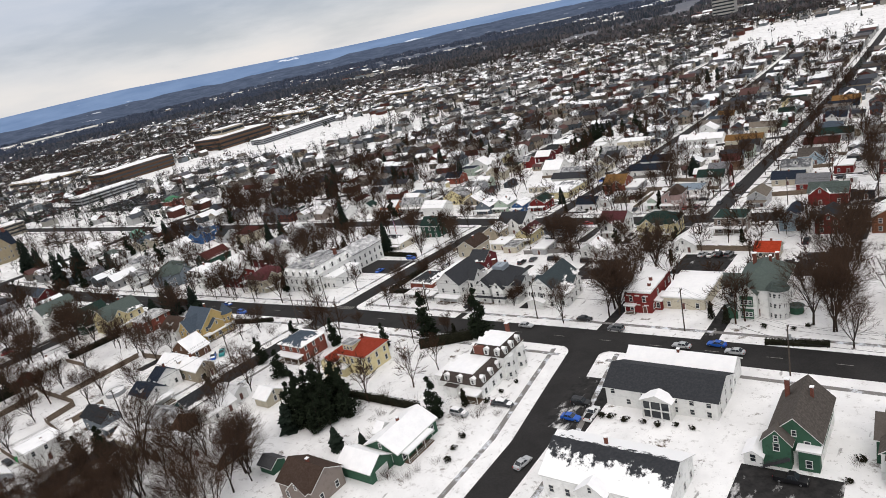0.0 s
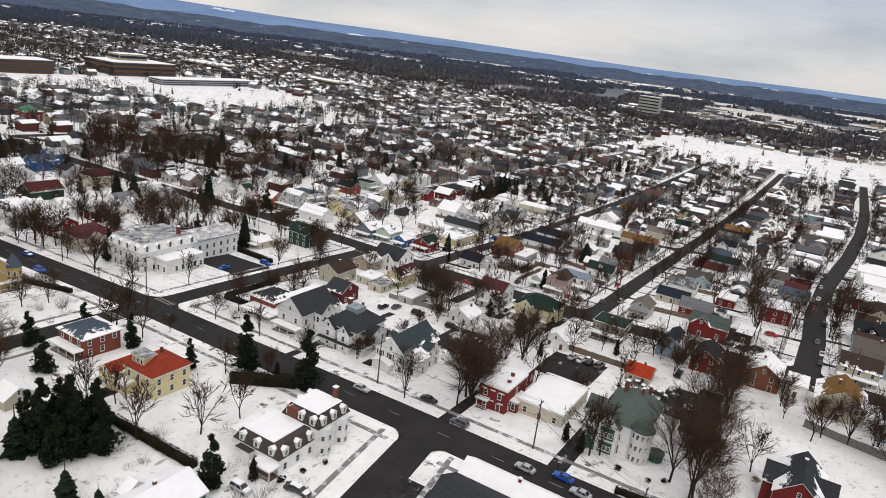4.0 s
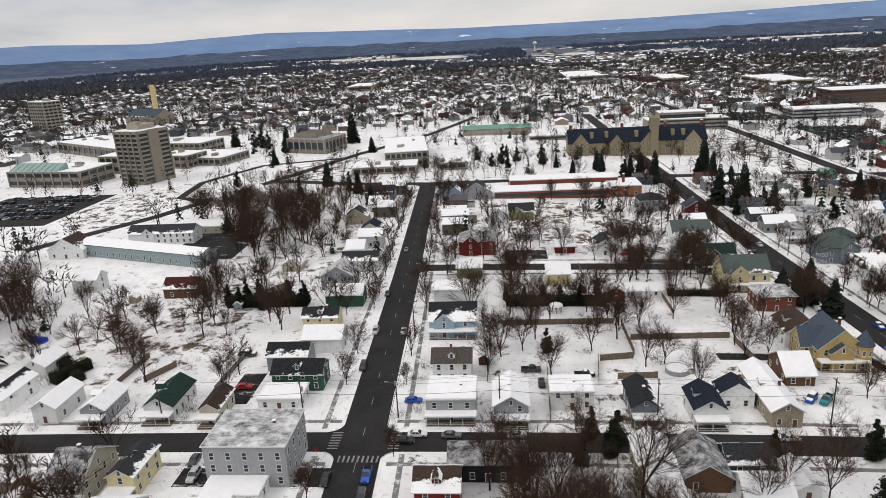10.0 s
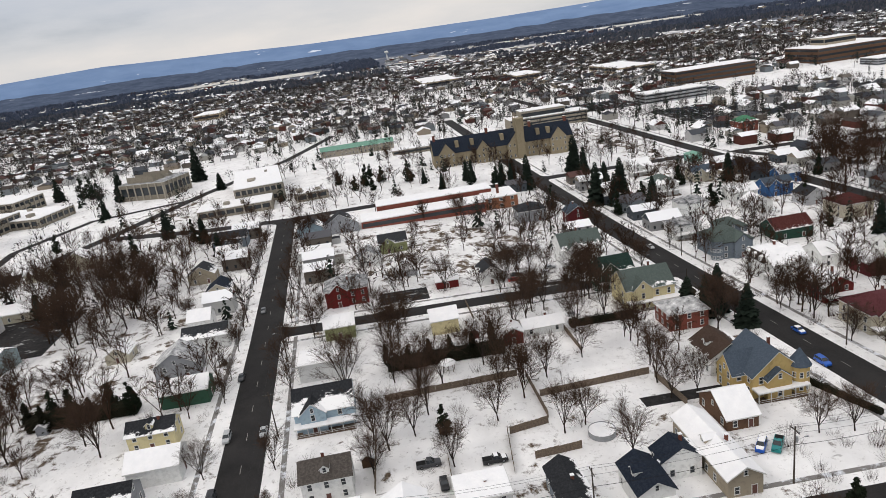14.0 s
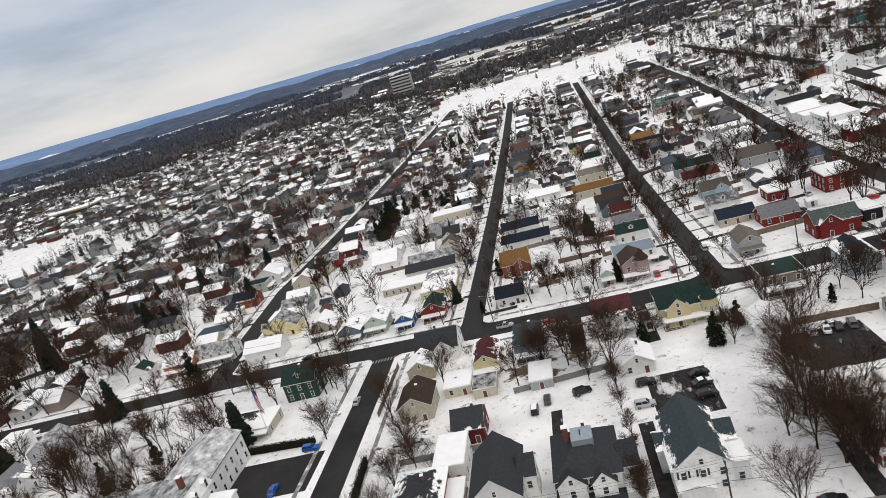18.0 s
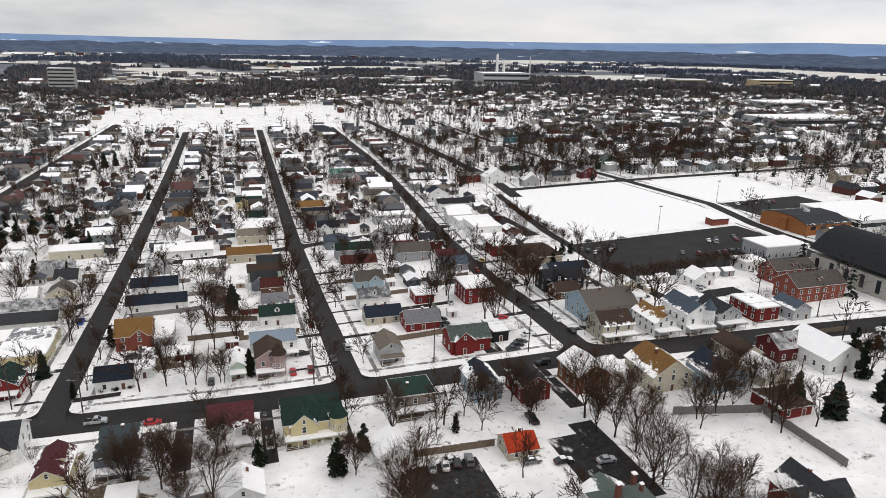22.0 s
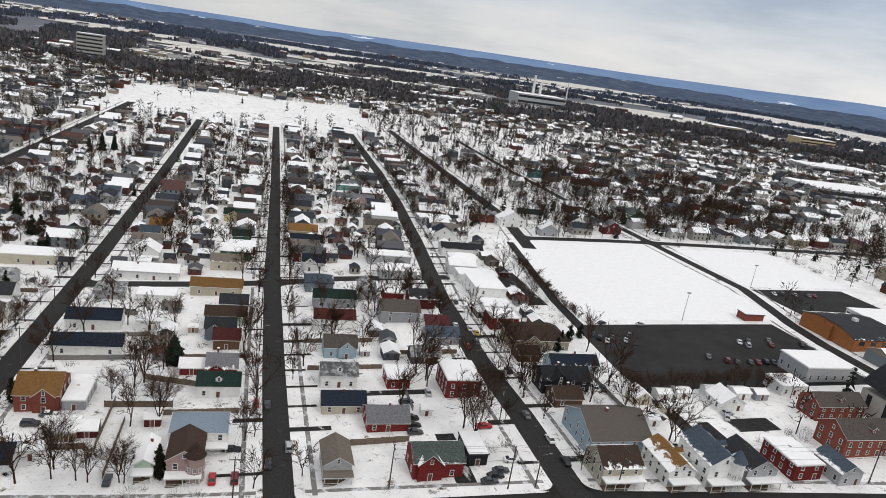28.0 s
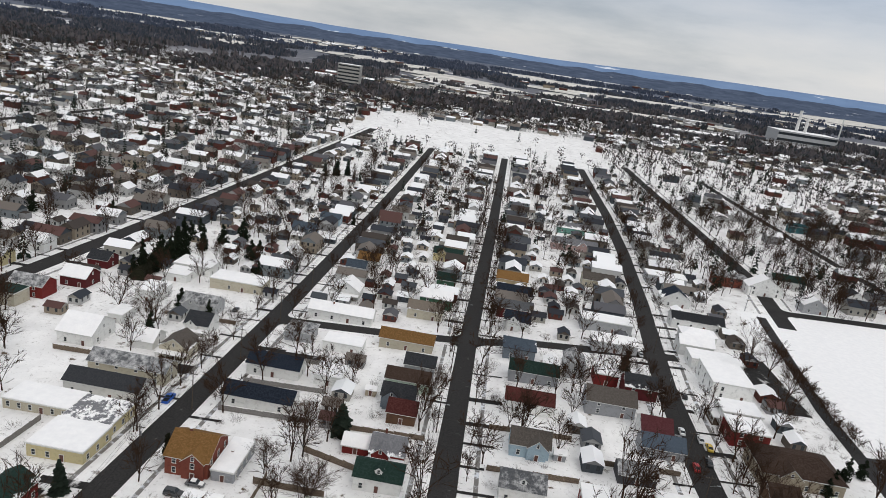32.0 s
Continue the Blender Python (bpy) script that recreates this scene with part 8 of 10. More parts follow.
def pine(x, y, scale=1.0):
    if on_field(x, y):
        return
    t = thing("pine", x, y, "broad dark pine with a ragged crown", "tree", "conifers", rot=tree_rng.uniform(0, 360))
    t.scale = (scale, scale, scale)
    part("trunk", STEM, [], t)
    part("crown", PINES[tree_rng.randrange(4)][0], [], t)


def cedar(x, y, scale=1.0):
    t = thing("cedar", x, y, "dense brown-green cedar shrub", "shrub", "shrubs", rot=tree_rng.uniform(0, 360))
    t.scale = (scale, scale, scale * tree_rng.uniform(0.9, 1.2))
    part("crown", CEDAR, [], t)


def bush(x, y, scale=1.0):
    t = thing("bush", x, y, "low dark evergreen bush dusted with snow", "shrub", "shrubs", rot=tree_rng.uniform(0, 360))
    t.scale = (scale, scale, scale)
    part("crown", BUSH, [], t)


def hedge(x0, y0, x1, y1, h=1.8, w=1.2):
    """A dense core with leafy sprays over its top and sides."""
    L = math.hypot(x1 - x0, y1 - y0)
    s = Shape()
    r = random.Random(int(x0 * 7 + y0))
    ax, ay = (x1 - x0) / L, (y1 - y0) / L

    def at(u, v, z):
        px, py = x0 + ax * u - ay * w * v, y0 + ay * u + ax * w * v
        return (px, py, gz(px, py) + z)
    n = max(3, int(L / 1.2))
    rings = []
    for k in range(n + 1):
        u, q = L * k / n, h * r.uniform(0.8, 0.95)
        m = 0.4 * r.uniform(0.8, 1.05)
        rings.append([at(u, -m, -0.3), at(u, -m, q * 0.8), at(u, -m * 0.6, q), at(u, m * 0.6, q), at(u, m, q * 0.8), at(u, m, -0.3)])
    for a, c in zip(rings, rings[1:]):
        for k in range(5):
            s.poly([a[k], c[k], c[k + 1], a[k + 1]])
    s.poly(rings[0][::-1]).poly(rings[-1])
    for k in range(int(L * (w + 2 * h) * 16)):
        v = r.uniform(-0.5 - h / w, 0.5 + h / w)
        z = h * r.uniform(0.85, 1.0) if abs(v) < 0.5 else max(0.1, h - (abs(v) - 0.5) * w)
        p = Vector(at(r.uniform(0, L), max(-0.5, min(0.5, v)) * r.uniform(0.85, 1.05), z))
        a, c = [Vector((r.gauss(0, 1), r.gauss(0, 1), r.gauss(0, 1))).normalized() * 0.2 for _ in range(2)]
        s.poly([tuple(p - a), tuple(p + c), tuple(p + a * 0.5 - c * 0.6)])
    ob = new("hedge", s.mesh("hedge", [M_CEDAR]))
    tagged(ob, "clipped dark evergreen hedge standing in the snow", "hedge", "hedges")


def spot_ok(x, y, gap=1.2):
    if any(a < x < c and b < y < d for a, b, c, d in LOT_RECTS):
        return False
    if 36 < x < 215 and 278 < y < 458 and open_ground(x, y) is False:
        return False
    return off_road(x, y, 0.8) and free(x, y, 0.6, 0.6, gap)


def scatter(x0, y0, x1, y1, n, kinds=None, lo=0.8, hi=1.15, gap=0.8):
    done, tries = 0, 0
    while done < n and tries < n * 12:
        tries += 1
        x, y = tree_rng.uniform(x0, x1), tree_rng.uniform(y0, y1)
        if spot_ok(x, y, gap):
            tree(x, y, None if kinds is None else tree_rng.choice(kinds), tree_rng.uniform(lo, hi))
            done += 1


scatter(-150, 36, -112, 68, 26, (0, 1, 2, 4))
scatter(-31, 168, -20, 202, 6, (1, 2, 4))
scatter(-29, 142, -21, 168, 7, (1, 2, 4))
scatter(-22, 192, 18, 198, 5, (0, 3, 6))
scatter(-73.5, 146, -70.5, 195, 10, (1, 2, 4))
scatter(-104.5, 150, -102.5, 192, 10, (6, 3), 0.45, 0.7)
scatter(-84, 142, -74, 176, 3, (0, 1, 3))
scatter(-262, -140, -212, -98, 16, (1, 2, 4))
scatter(-352, -112, -292, -42, 22, (1, 2, 5), 0.9, 1.2)


def street_trees(line, a, b, gap, axis, sides=(1, -1), off=2.2):
    pts, wid = ROAD_LINES[line]
    u = a
    while u < b:
        for sd in sides:
            if tree_rng.random() < 0.72:
                if axis == "x":
                    y = float(np.interp(u, [p[0] for p in pts], [p[1] for p in pts]))
                    p = (u + tree_rng.uniform(-3, 3), y + sd * (wid / 2 + off))
                else:
                    ys = sorted(pts, key=lambda q: q[1])
                    p = (float(np.interp(u, [q[1] for q in ys], [q[0] for q in ys])) + sd * (wid / 2 + off), u + tree_rng.uniform(-3, 3))
                if spot_ok(*p, 0.3) and not (-215 < p[0] < -172 and 138 < p[1] < 150):
                    tree(p[0], p[1], tree_rng.choice((0, 1, 3, 4, 6)), tree_rng.uniform(0.6, 0.95))
        u += gap


scatter(-172, 30, -108, 66, 10, (0, 1, 2, 4))
scatter(-232, 14, -174, 104, 16, (0, 1, 4))
scatter(-300, 12, -230, 124, 32, (0, 1, 3, 4))
scatter(-250, 140, -140, 240, 40, (0, 3, 4))
scatter(-60, 196, 30, 236, 12, (3, 6))
scatter(-120, 194, -60, 214, 12, (0, 3, 6))
street_trees("avenue", -330, 20, 31, "x")
street_trees("south_avenue", -415, -110, 15, "x", off=2.6)
scatter(-300, -95, -175, 125, 40, (0, 3, 4))
scatter(-160, 85, -80, 128, 10, (0, 3, 4))
scatter(-135, 140, 30, 230, 20, (0, 3, 4, 6))
scatter(-165, -95, -90, 30, 22, (0, 1, 3))
street_trees("second_row", 245, 520, 17, "y", off=1.9)
street_trees("third_row", 245, 520, 20, "y", off=1.9)
street_trees("first_row", 255, 520, 20, "y", off=2.2)
scatter(-225, 250, 50, 420, 105, (0, 1, 4), 0.9, 1.3)
scatter(-430, -60, -280, 125, 110, (0, 1, 3, 4))
scatter(-420, 140, -170, 240, 110, (0, 1, 3, 4))
scatter(-430, 252, -240, 520, 170, (0, 1, 2, 4))
scatter(-240, 420, 60, 720, 250, (0, 1, 4, 3))
scatter(15, 140, 130, 232, 26, (0, 1, 3))
scatter(60, 465, 320, 700, 330, (0, 1, 3, 4))
scatter(-356, -118, -288, -40, 12, (0, 1, 2))
scatter(-262, -60, -232, -5, 14, (0, 1, 4))
scatter(-560, -60, -430, 225, 60, (0, 1, 4))
scatter(-440, 230, -300, 330, 60, (1, 2, 5))
scatter(130, 140, 330, 330, 70, (0, 1, 3))
scatter(-152, -66, -136, -48, 5, (0, 3))
scatter(-250, -95, -198, -40, 18, (0, 1, 3, 4), 0.7, 1.0)
scatter(-114, 247, -100, 254, 2, (0, 3), 0.8, 0.9)
for px_, py_, sc_ in ((-105, 294, 1.15), (-111, 285, 0.8), (-98, 271, 1.1), (-116, 254.5, 1.0), (-108.5, 249, 0.85), (-102.5, 248.5, 0.85), (-113, 204, 1.0), (-103.5, 195.5, 1.1), (-150, 431, 1.0), (-146, 330, 0.9)):
    tree(px_, py_, 4 if sc_ > 0.9 else 0, sc_, must=True)
scatter(-70, 196, -44, 212, 5, (0, 3, 4))
scatter(230, 430, 350, 500, 40, (0, 1, 3))
scatter(-470, -110, -340, -60, 30, (0, 1, 3))
for k_ in range(44):
    u_ = k_ / 43
    tree(40.5 + 5.2 * u_, 337 + 118 * u_, 6, tree_rng.uniform(0.5, 0.8))

for px_, py_, k_, sc_ in ((-241, 125, 1, 1.0), (-232, 128, 0, 1.0), (-240, 121, 0, 0.9), (-252, 122, 2, 1.0), (-196, 200, 1, 0.8), (-199, 203, 0, 0.9), (-283, 215, 0, 0.9), (-99, 306, 2, 1.15), (-147, 268, 0, 0.7), (-104, 78, 2, 0.7), (-97, 79, 2, 0.6),
                          (-121, 79.5, 2, 0.9), (-440, 110, 1, 0.8), (-450, 118, 0, 0.9), (-455, 96, 1, 0.8), (-448, 78, 0, 0.8), (-430, 105, 0, 0.9), (-470, 70, 0, 0.7), (-420, 150, 1, 0.9), (-408, 156, 0, 1.0), (-395, 152, 2, 1.2), (-360, 160, 0, 1.0),
                          (-597, -185, 0, 1.3), (-556, -128, 1, 1.4), (-423, -64, 0, 1.3), (-596, -85, 1, 1.5), (-328, -86, 2, 1.2), (-372, 139, 0, 1.4), (-371, 150, 1, 1.35), (-366, 145, 0, 1.1), (-447, 153, 1, 1.3), (-452, 160, 0, 1.1), (-419, 119, 1, 1.2), (-426, 112, 0, 1.0), (-462, 94, 0, 0.9), (-365, -92, 0, 0.8), (-375, -30, 0, 0.9), (-402, -42, 1, 0.8), (-318, -75, 0, 0.8), (-500, -120, 1, 0.9), (-545, -60, 0, 1.0), (22, 190, 2, 1.0), (27, 184, 2, 1.1), (36, 178, 2, 1.0), (44, 186, 0, 0.8), (-150, 430, 2, 0.8),
                          (-330, 300, 1, 1.0), (-345, 310, 1, 1.1), (-310, 340, 0, 1.1), (-355, 325, 0, 1.0), (-300, 380, 1, 1.0), (-380, 350, 1, 1.1), (-395, 365, 0, 1.0), (-290, 420, 1, 1.0), (-270, 400, 0, 1.0), (-195, 640, 0, 0.9), (-188, 646, 0, 0.9), (-181, 652, 0, 0.9)):
    conifer(px_, py_, k_, sc_)
for px_, py_, sc_ in ((-118.5, 82.3, 1.0), (-121.5, 82, 0.95), (-122, 84.5, 0.95), (-117, 87, 1.05), (-114, 82.5, 0.85), (-111, 89, 0.95), (-124, 89, 0.85), (-118.5, 92, 0.9), (-115, 90.5, 1.0), (-120, 88.5, 0.95), (-113.5, 86, 0.95), (-118, 128, 1.05), (-127, 120, 0.6), (-207, 153, 0.85), (-209, 158, 0.7), (-158, 84, 0.6), (-160, 116, 0.7), (-145, 118, 0.7), (-205, 46, 0.55),
                      (-584, -158, 1.3), (-578, -150, 1.1), (-590, -166, 1.2), (-442, 107, 0.9), (-481, 62, 1.1), (-486, 37, 1.1), (-492, 46, 0.9), (-476, 30, 0.8), (-408, -48, 0.9), (-400, -74, 0.8), (-430, -120, 0.8), (-372, 118, 0.9), (-350, 140, 0.8), (-362, 156, 0.9), (-346, 180, 0.9), (-388, 186, 0.9), (-160, 55, 0.6), (-157, 49, 0.55), (12, 128, 0.7), (18, 131, 0.7), (24, 136, 0.8), (-95, 206, 0.5), (-74, 205, 0.55), (48, 196, 0.8), (54, 204, 0.8), (58, 190, 0.7), (-500, 20, 0.8), (-515, 40, 0.7), (-470, 40, 0.8), (-160, 412, 0.7), (-172, 350, 0.6),
                      (-208, 410, 0.9), (-205, 420, 1.0), (-200, 430, 0.9), (-196, 440, 1.0), (-192, 452, 0.9), (-186, 462, 1.0), (30, 320, 0.55), (35, 322, 0.5), (-335, 215, 0.7), (-300, 200, 0.6), (-230, 190, 0.7), (-222, 200, 0.6)):
    pine(px_, py_, sc_)
for px_, py_, sc_ in ((-242, -46, 0.7), (-238, -40, 0.75), (-243, -33, 0.7), (-240, -27, 0.65), (-166, 52, 0.6), (-165, 57, 0.65), (-161, 103, 0.7), (1.5, 142.3, 0.55), (5.2, 142.3, 0.72), (8.6, 143.2, 0.8), (12, 143.6, 0.82), (15, 145.2, 0.78), (8, 119, 0.6), (12, 116, 0.6), (-101.4, 130.5, 1.1), (-90.2, 94.5, 0.75)):
    pine(px_, py_, sc_)
for k_ in range(64):
    x_, y_ = tree_rng.uniform(-430, -238), tree_rng.uniform(150, 480)
    if spot_ok(x_, y_, 0.8) and y_ > 205:
        if k_ % 3:
            conifer(x_, y_, tree_rng.randrange(3), tree_rng.uniform(0.6, 0.95))
        else:
            pine(x_, y_, tree_rng.uniform(0.6, 1.0))
for k_ in range(22):
    x_, y_ = tree_rng.uniform(-225, 330), tree_rng.uniform(262, 560)
    if spot_ok(x_, y_, 0.6) and open_ground(x_, y_):
        pine(x_, y_, tree_rng.uniform(0.5, 0.85))
for k_ in range(6):
    cedar(-239 + tree_rng.uniform(-2.5, 2.5), 36 + 5.5 * k_, tree_rng.uniform(1.0, 1.4))
for k_ in range(6):
    cedar(-241 + tree_rng.uniform(-3, 3), -52 + 5 * k_, tree_rng.uniform(1.0, 1.5))
for k_ in range(15):
    # brown saplings along the southern edge of the big lot
    tree(29 + 3.9 * k_, 279.6 + tree_rng.uniform(-1.0, 1.0), tree_rng.choice((0, 1, 3)), tree_rng.uniform(0.45, 0.7), must=True)
for px_, py_ in ((-1.5, 285), (12, 186), (-24, 258)):
    tree(px_, py_, 1, 1.1, must=True)
for k_ in range(13):
    # the dark evergreen belt behind the flat-roofed shops
    pine(-203 + 4 * math.sin(0.5 * k_) + tree_rng.uniform(-1.5, 1.5), 394 + 5.2 * k_, tree_rng.uniform(0.75, 1.0))
pine(-172.5, 437, 0.85)
pine(-146.5, 98.5, 0.75)
for px_, py_ in ((-152, 84), (-149, 90), (-146, 78), (-157.5, 95)):
    tree(px_, py_, 1, tree_rng.uniform(0.7, 0.9), must=True)
pine(-170, 440, 0.8)
pine(-160, 366, 0.6)
pine(-80.5, 197.5, 0.7)
cedar(-133, 284.6, 1.2)
cedar(-95.2, 250.4, 1.3)
pine(23, 312.5, 0.55)
pine(21, 310.5, 0.45)
for cx_, cy_ in ((-137, 252), (-95, 249), (-54, 205), (-70, 188), (12, 124), (-6, 150), (-12, 145), (-44, 148), (-48, 150), (-110, 130), (-86, 100), (-33, 245)):
    cedar(cx_, cy_, 0.8)
for bx_, by_ in ((-56, 104), (-54, 104.5), (-51, 104.2), (-48, 104.5), (-45, 104.5), (-42, 105), (-39, 105), (-131, 253), (-128, 253), (-124, 253), (-36, 147), (-30, 147), (-27, 149), (-82, 103), (-81, 107), (-80, 112), (-14, 98), (-13, 104), (-94, 76), (-92, 73), (-80, 90), (-79, 86), (-78, 82)):
    bush(bx_, by_, tree_rng.uniform(0.5, 0.8))
hedge(-191, -78.4, -200, -74, 3.0, 3.6)
hedge(-239, 36, -239, 66, 3.2, 4.6)
hedge(-241, -52, -241, -26, 3.4, 5.0)
hedge(-200, 392, -206, 432, 5.0, 6.0)
hedge(-168, 421, -153, 422, 3.0, 2.4)
hedge(-156.8, 156.5, -147.2, 156.9)
hedge(-157.3, 157.5, -158.6, 180)
hedge(-205, 195.4, -175, 193.2, 1.7, 1.6)
hedge(-247, 86, -247, 104, 2.0, 2.2)
hedge(-119, 96, -96, 96, 1.5, 1.8)
hedge(-116, 122, -104, 130, 2.6, 3.0)
hedge(-205, -86, -192, -72, 2.6, 3.5)
hedge(-205, 122, -186, 128, 1.4, 1.2)
hedge(-34, 139.5, -22, 140.5, 1.1, 1.6)
hedge(-3, 142.5, 10.5, 140.2, 3.2, 3.4)


# ---- leafless brush and saplings in the yards ----
def brush_shape(seed, n, hgt, wide):
    r = random.Random(seed)
    s = Shape()
    for _ in range(n):
        an, k = r.uniform(0, 6.28), r.random()
        p = Vector((math.cos(an) * wide * k * 0.5, math.sin(an) * wide * k * 0.5, -0.1))
        q = p + Vector((math.cos(an) * wide * r.uniform(0.1, 0.6), math.sin(an) * wide * r.uniform(0.1, 0.6), hgt * r.uniform(0.5, 1.1)))
        side = (q - p).cross(Vector((r.gauss(0, 1), r.gauss(0, 1), r.gauss(0, 1)))).normalized() * 0.02
        s.poly([tuple(p - side), tuple(p + side), tuple(q)])
    return s


BRUSH = [brush_shape(400 + k, 56, (2.2, 3.4, 1.4)[k], (2.4, 2.6, 3.0)[k]) for k in range(3)]
brush_spots = []
while len(brush_spots) < 3000:
    x_, y_ = tree_rng.uniform(-430, 240), tree_rng.uniform(-110, 560)
    thick_ = -258 < x_ < -196 and -98 < y_ < -36
    if (thick_ or noise.noise(Vector((x_ / 28, y_ / 28, 1.5))) > (0.3 if x_ > -218 and 60 < y_ < 212 else 0.08)) and spot_ok(x_, y_, 0.2) and open_ground(x_, y_):
        brush_spots.append((x_, y_, tree_rng.randrange(3), tree_rng.uniform(0.6, 1.25), tree_rng.uniform(0, 6.28)))


# ---- everything that stands too far off to count ----
def arrays(shape_or_mesh):
    me = shape_or_mesh
    v = np.empty(len(me.vertices) * 3)
    me.vertices.foreach_get("co", v)
    v = v.reshape(-1, 3)
    me.calc_loop_triangles()
    f = np.empty(len(me.loop_triangles) * 3, dtype=np.int64)
    me.loop_triangles.foreach_get("vertices", f)
    return v, f.reshape(-1, 3)


def planted(name, templates, spots, mats, label, category):
    """One mesh of many copies: spots are rows of x, y, template, scale, turn."""
    vs, fs, base = [], [], 0
    spots = np.array(spots)
    for k, (v, f) in enumerate(templates):
        rows = spots[spots[:, 2] == k]
        if not len(rows):
            continue
        z = np.array([gz(x, y) for x, y in rows[:, :2]])
        c, s_ = np.cos(rows[:, 4]), np.sin(rows[:, 4])
        sc = rows[:, 3]
        X = (v[None, :, 0] * c[:, None] - v[None, :, 1] * s_[:, None]) * sc[:, None] + rows[:, 0][:, None]
        Y = (v[None, :, 0] * s_[:, None] + v[None, :, 1] * c[:, None]) * sc[:, None] + rows[:, 1][:, None]
        Z = v[None, :, 2] * sc[:, None] + z[:, None]
        vs.append(np.stack([X, Y, Z], -1).reshape(-1, 3))
        fs.append((f[None] + (np.arange(len(rows)) * len(v))[:, None, None] + base).reshape(-1, 3))
        base += len(rows) * len(v)
    V, F = np.concatenate(vs), np.concatenate(fs)
    me = bpy.data.meshes.new(name)
    me.vertices.add(len(V))
    me.vertices.foreach_set("co", V.astype(np.float32).ravel())
    me.loops.add(F.size)
    me.loops.foreach_set("vertex_index", F.astype(np.int32).ravel())
    me.polygons.add(len(F))
    me.polygons.foreach_set("loop_start", np.arange(0, F.size, 3, dtype=np.int32))
    me.update(calc_edges=True)
    for m in mats:
        me.materials.append(m)
    return tagged(new(name, me), label, category, "", "stuff")


def light_tree(seed, hgt, wide, blades, fat):
    """A far tree: trunk, a few limbs and a haze of short twigs."""
    r = random.Random(seed)
    s = Shape()
    s.tube((0, 0, -1), (0, 0, hgt * 0.4), 0.2, 0.12, 3)
    for k in range(5):
        an = 1.26 * k + r.uniform(-0.4, 0.4)
        q = Vector((math.cos(an) * hgt * 0.22 * wide, math.sin(an) * hgt * 0.22 * wide, hgt * r.uniform(0.75, 0.98)))
        p = Vector((0, 0, hgt * r.uniform(0.22, 0.4)))
        side = Vector((-math.sin(an), math.cos(an), 0)) * 0.09
        s.poly([tuple(p - side), tuple(p + side), tuple(q)])
    for _ in range(blades):
        v = Vector((r.gauss(0, 1), r.gauss(0, 1), r.gauss(0, 1))).normalized() * r.random() ** 0.4
        p = Vector((v.x * hgt * 0.3 * wide, v.y * hgt * 0.3 * wide, hgt * (0.62 + 0.36 * v.z)))
        d = (Vector((v.x, v.y, 0.9)) + Vector((r.gauss(0, 0.5), r.gauss(0, 0.5), r.gauss(0, 0.4)))).normalized()
        q = p + d * r.uniform(1.1, 2.4)
        side = d.cross(Vector((r.gauss(0, 1), r.gauss(0, 1), r.gauss(0, 1)))).normalized() * fat
        s.poly([tuple(p - side), tuple(p + side), tuple(q)])
    return arrays(s.mesh("far_tree", []))


wood_sets = []
for k_ in range(7):
    hgt_ = (11, 13, 15, 9.5, 12, 16, 7)[k_]
    wood_, crown_ = bare_tree_shapes(140 + k_, hgt_, (1.0, 0.8, 0.9, 1.2, 0.7, 0.85, 1.3)[k_], True)
    wood_sets.append((arrays(wood_.mesh("limbs", [])), arrays(crown_.mesh("twigs", []))))
if LOOSE:
    planted("bare_trees", [a for a, b in wood_sets], LOOSE, [M_TWIG2], "trunks and limbs of leafless yard trees between the houses", "trees")
    planted("bare_twigs", [b for a, b in wood_sets], LOOSE, [M_TWIG2], "fine bare crowns of the yard trees between the houses", "trees")
planted("brush", [arrays(b.mesh("brush", [])) for b in BRUSH], brush_spots, [M_TWIG2], "leafless brown brush and saplings in the snowy yards", "brush")
LIGHT = [light_tree(200 + k, (11, 13, 9)[k], (1.0, 0.9, 1.2)[k], 46, 0.2) for k in range(3)] + [light_tree(205 + k, (11, 13, 9)[k], (1.0, 0.9, 1.2)[k], 17, 0.56) for k in range(3)]
CONE_L = [arrays(conifer_shape(210 + k, (12, 14)[k], 6.4, 8, 4, 0.7, False).mesh("far_cone", [])) for k in range(2)]
BB = np.array([(b[0], b[1], b[2] / 2 + 0.5, b[3] / 2 + 0.5) for b in BUILT + FAR_BUILT])
far_spots, cone_spots = [], []
fr = random.Random(77)
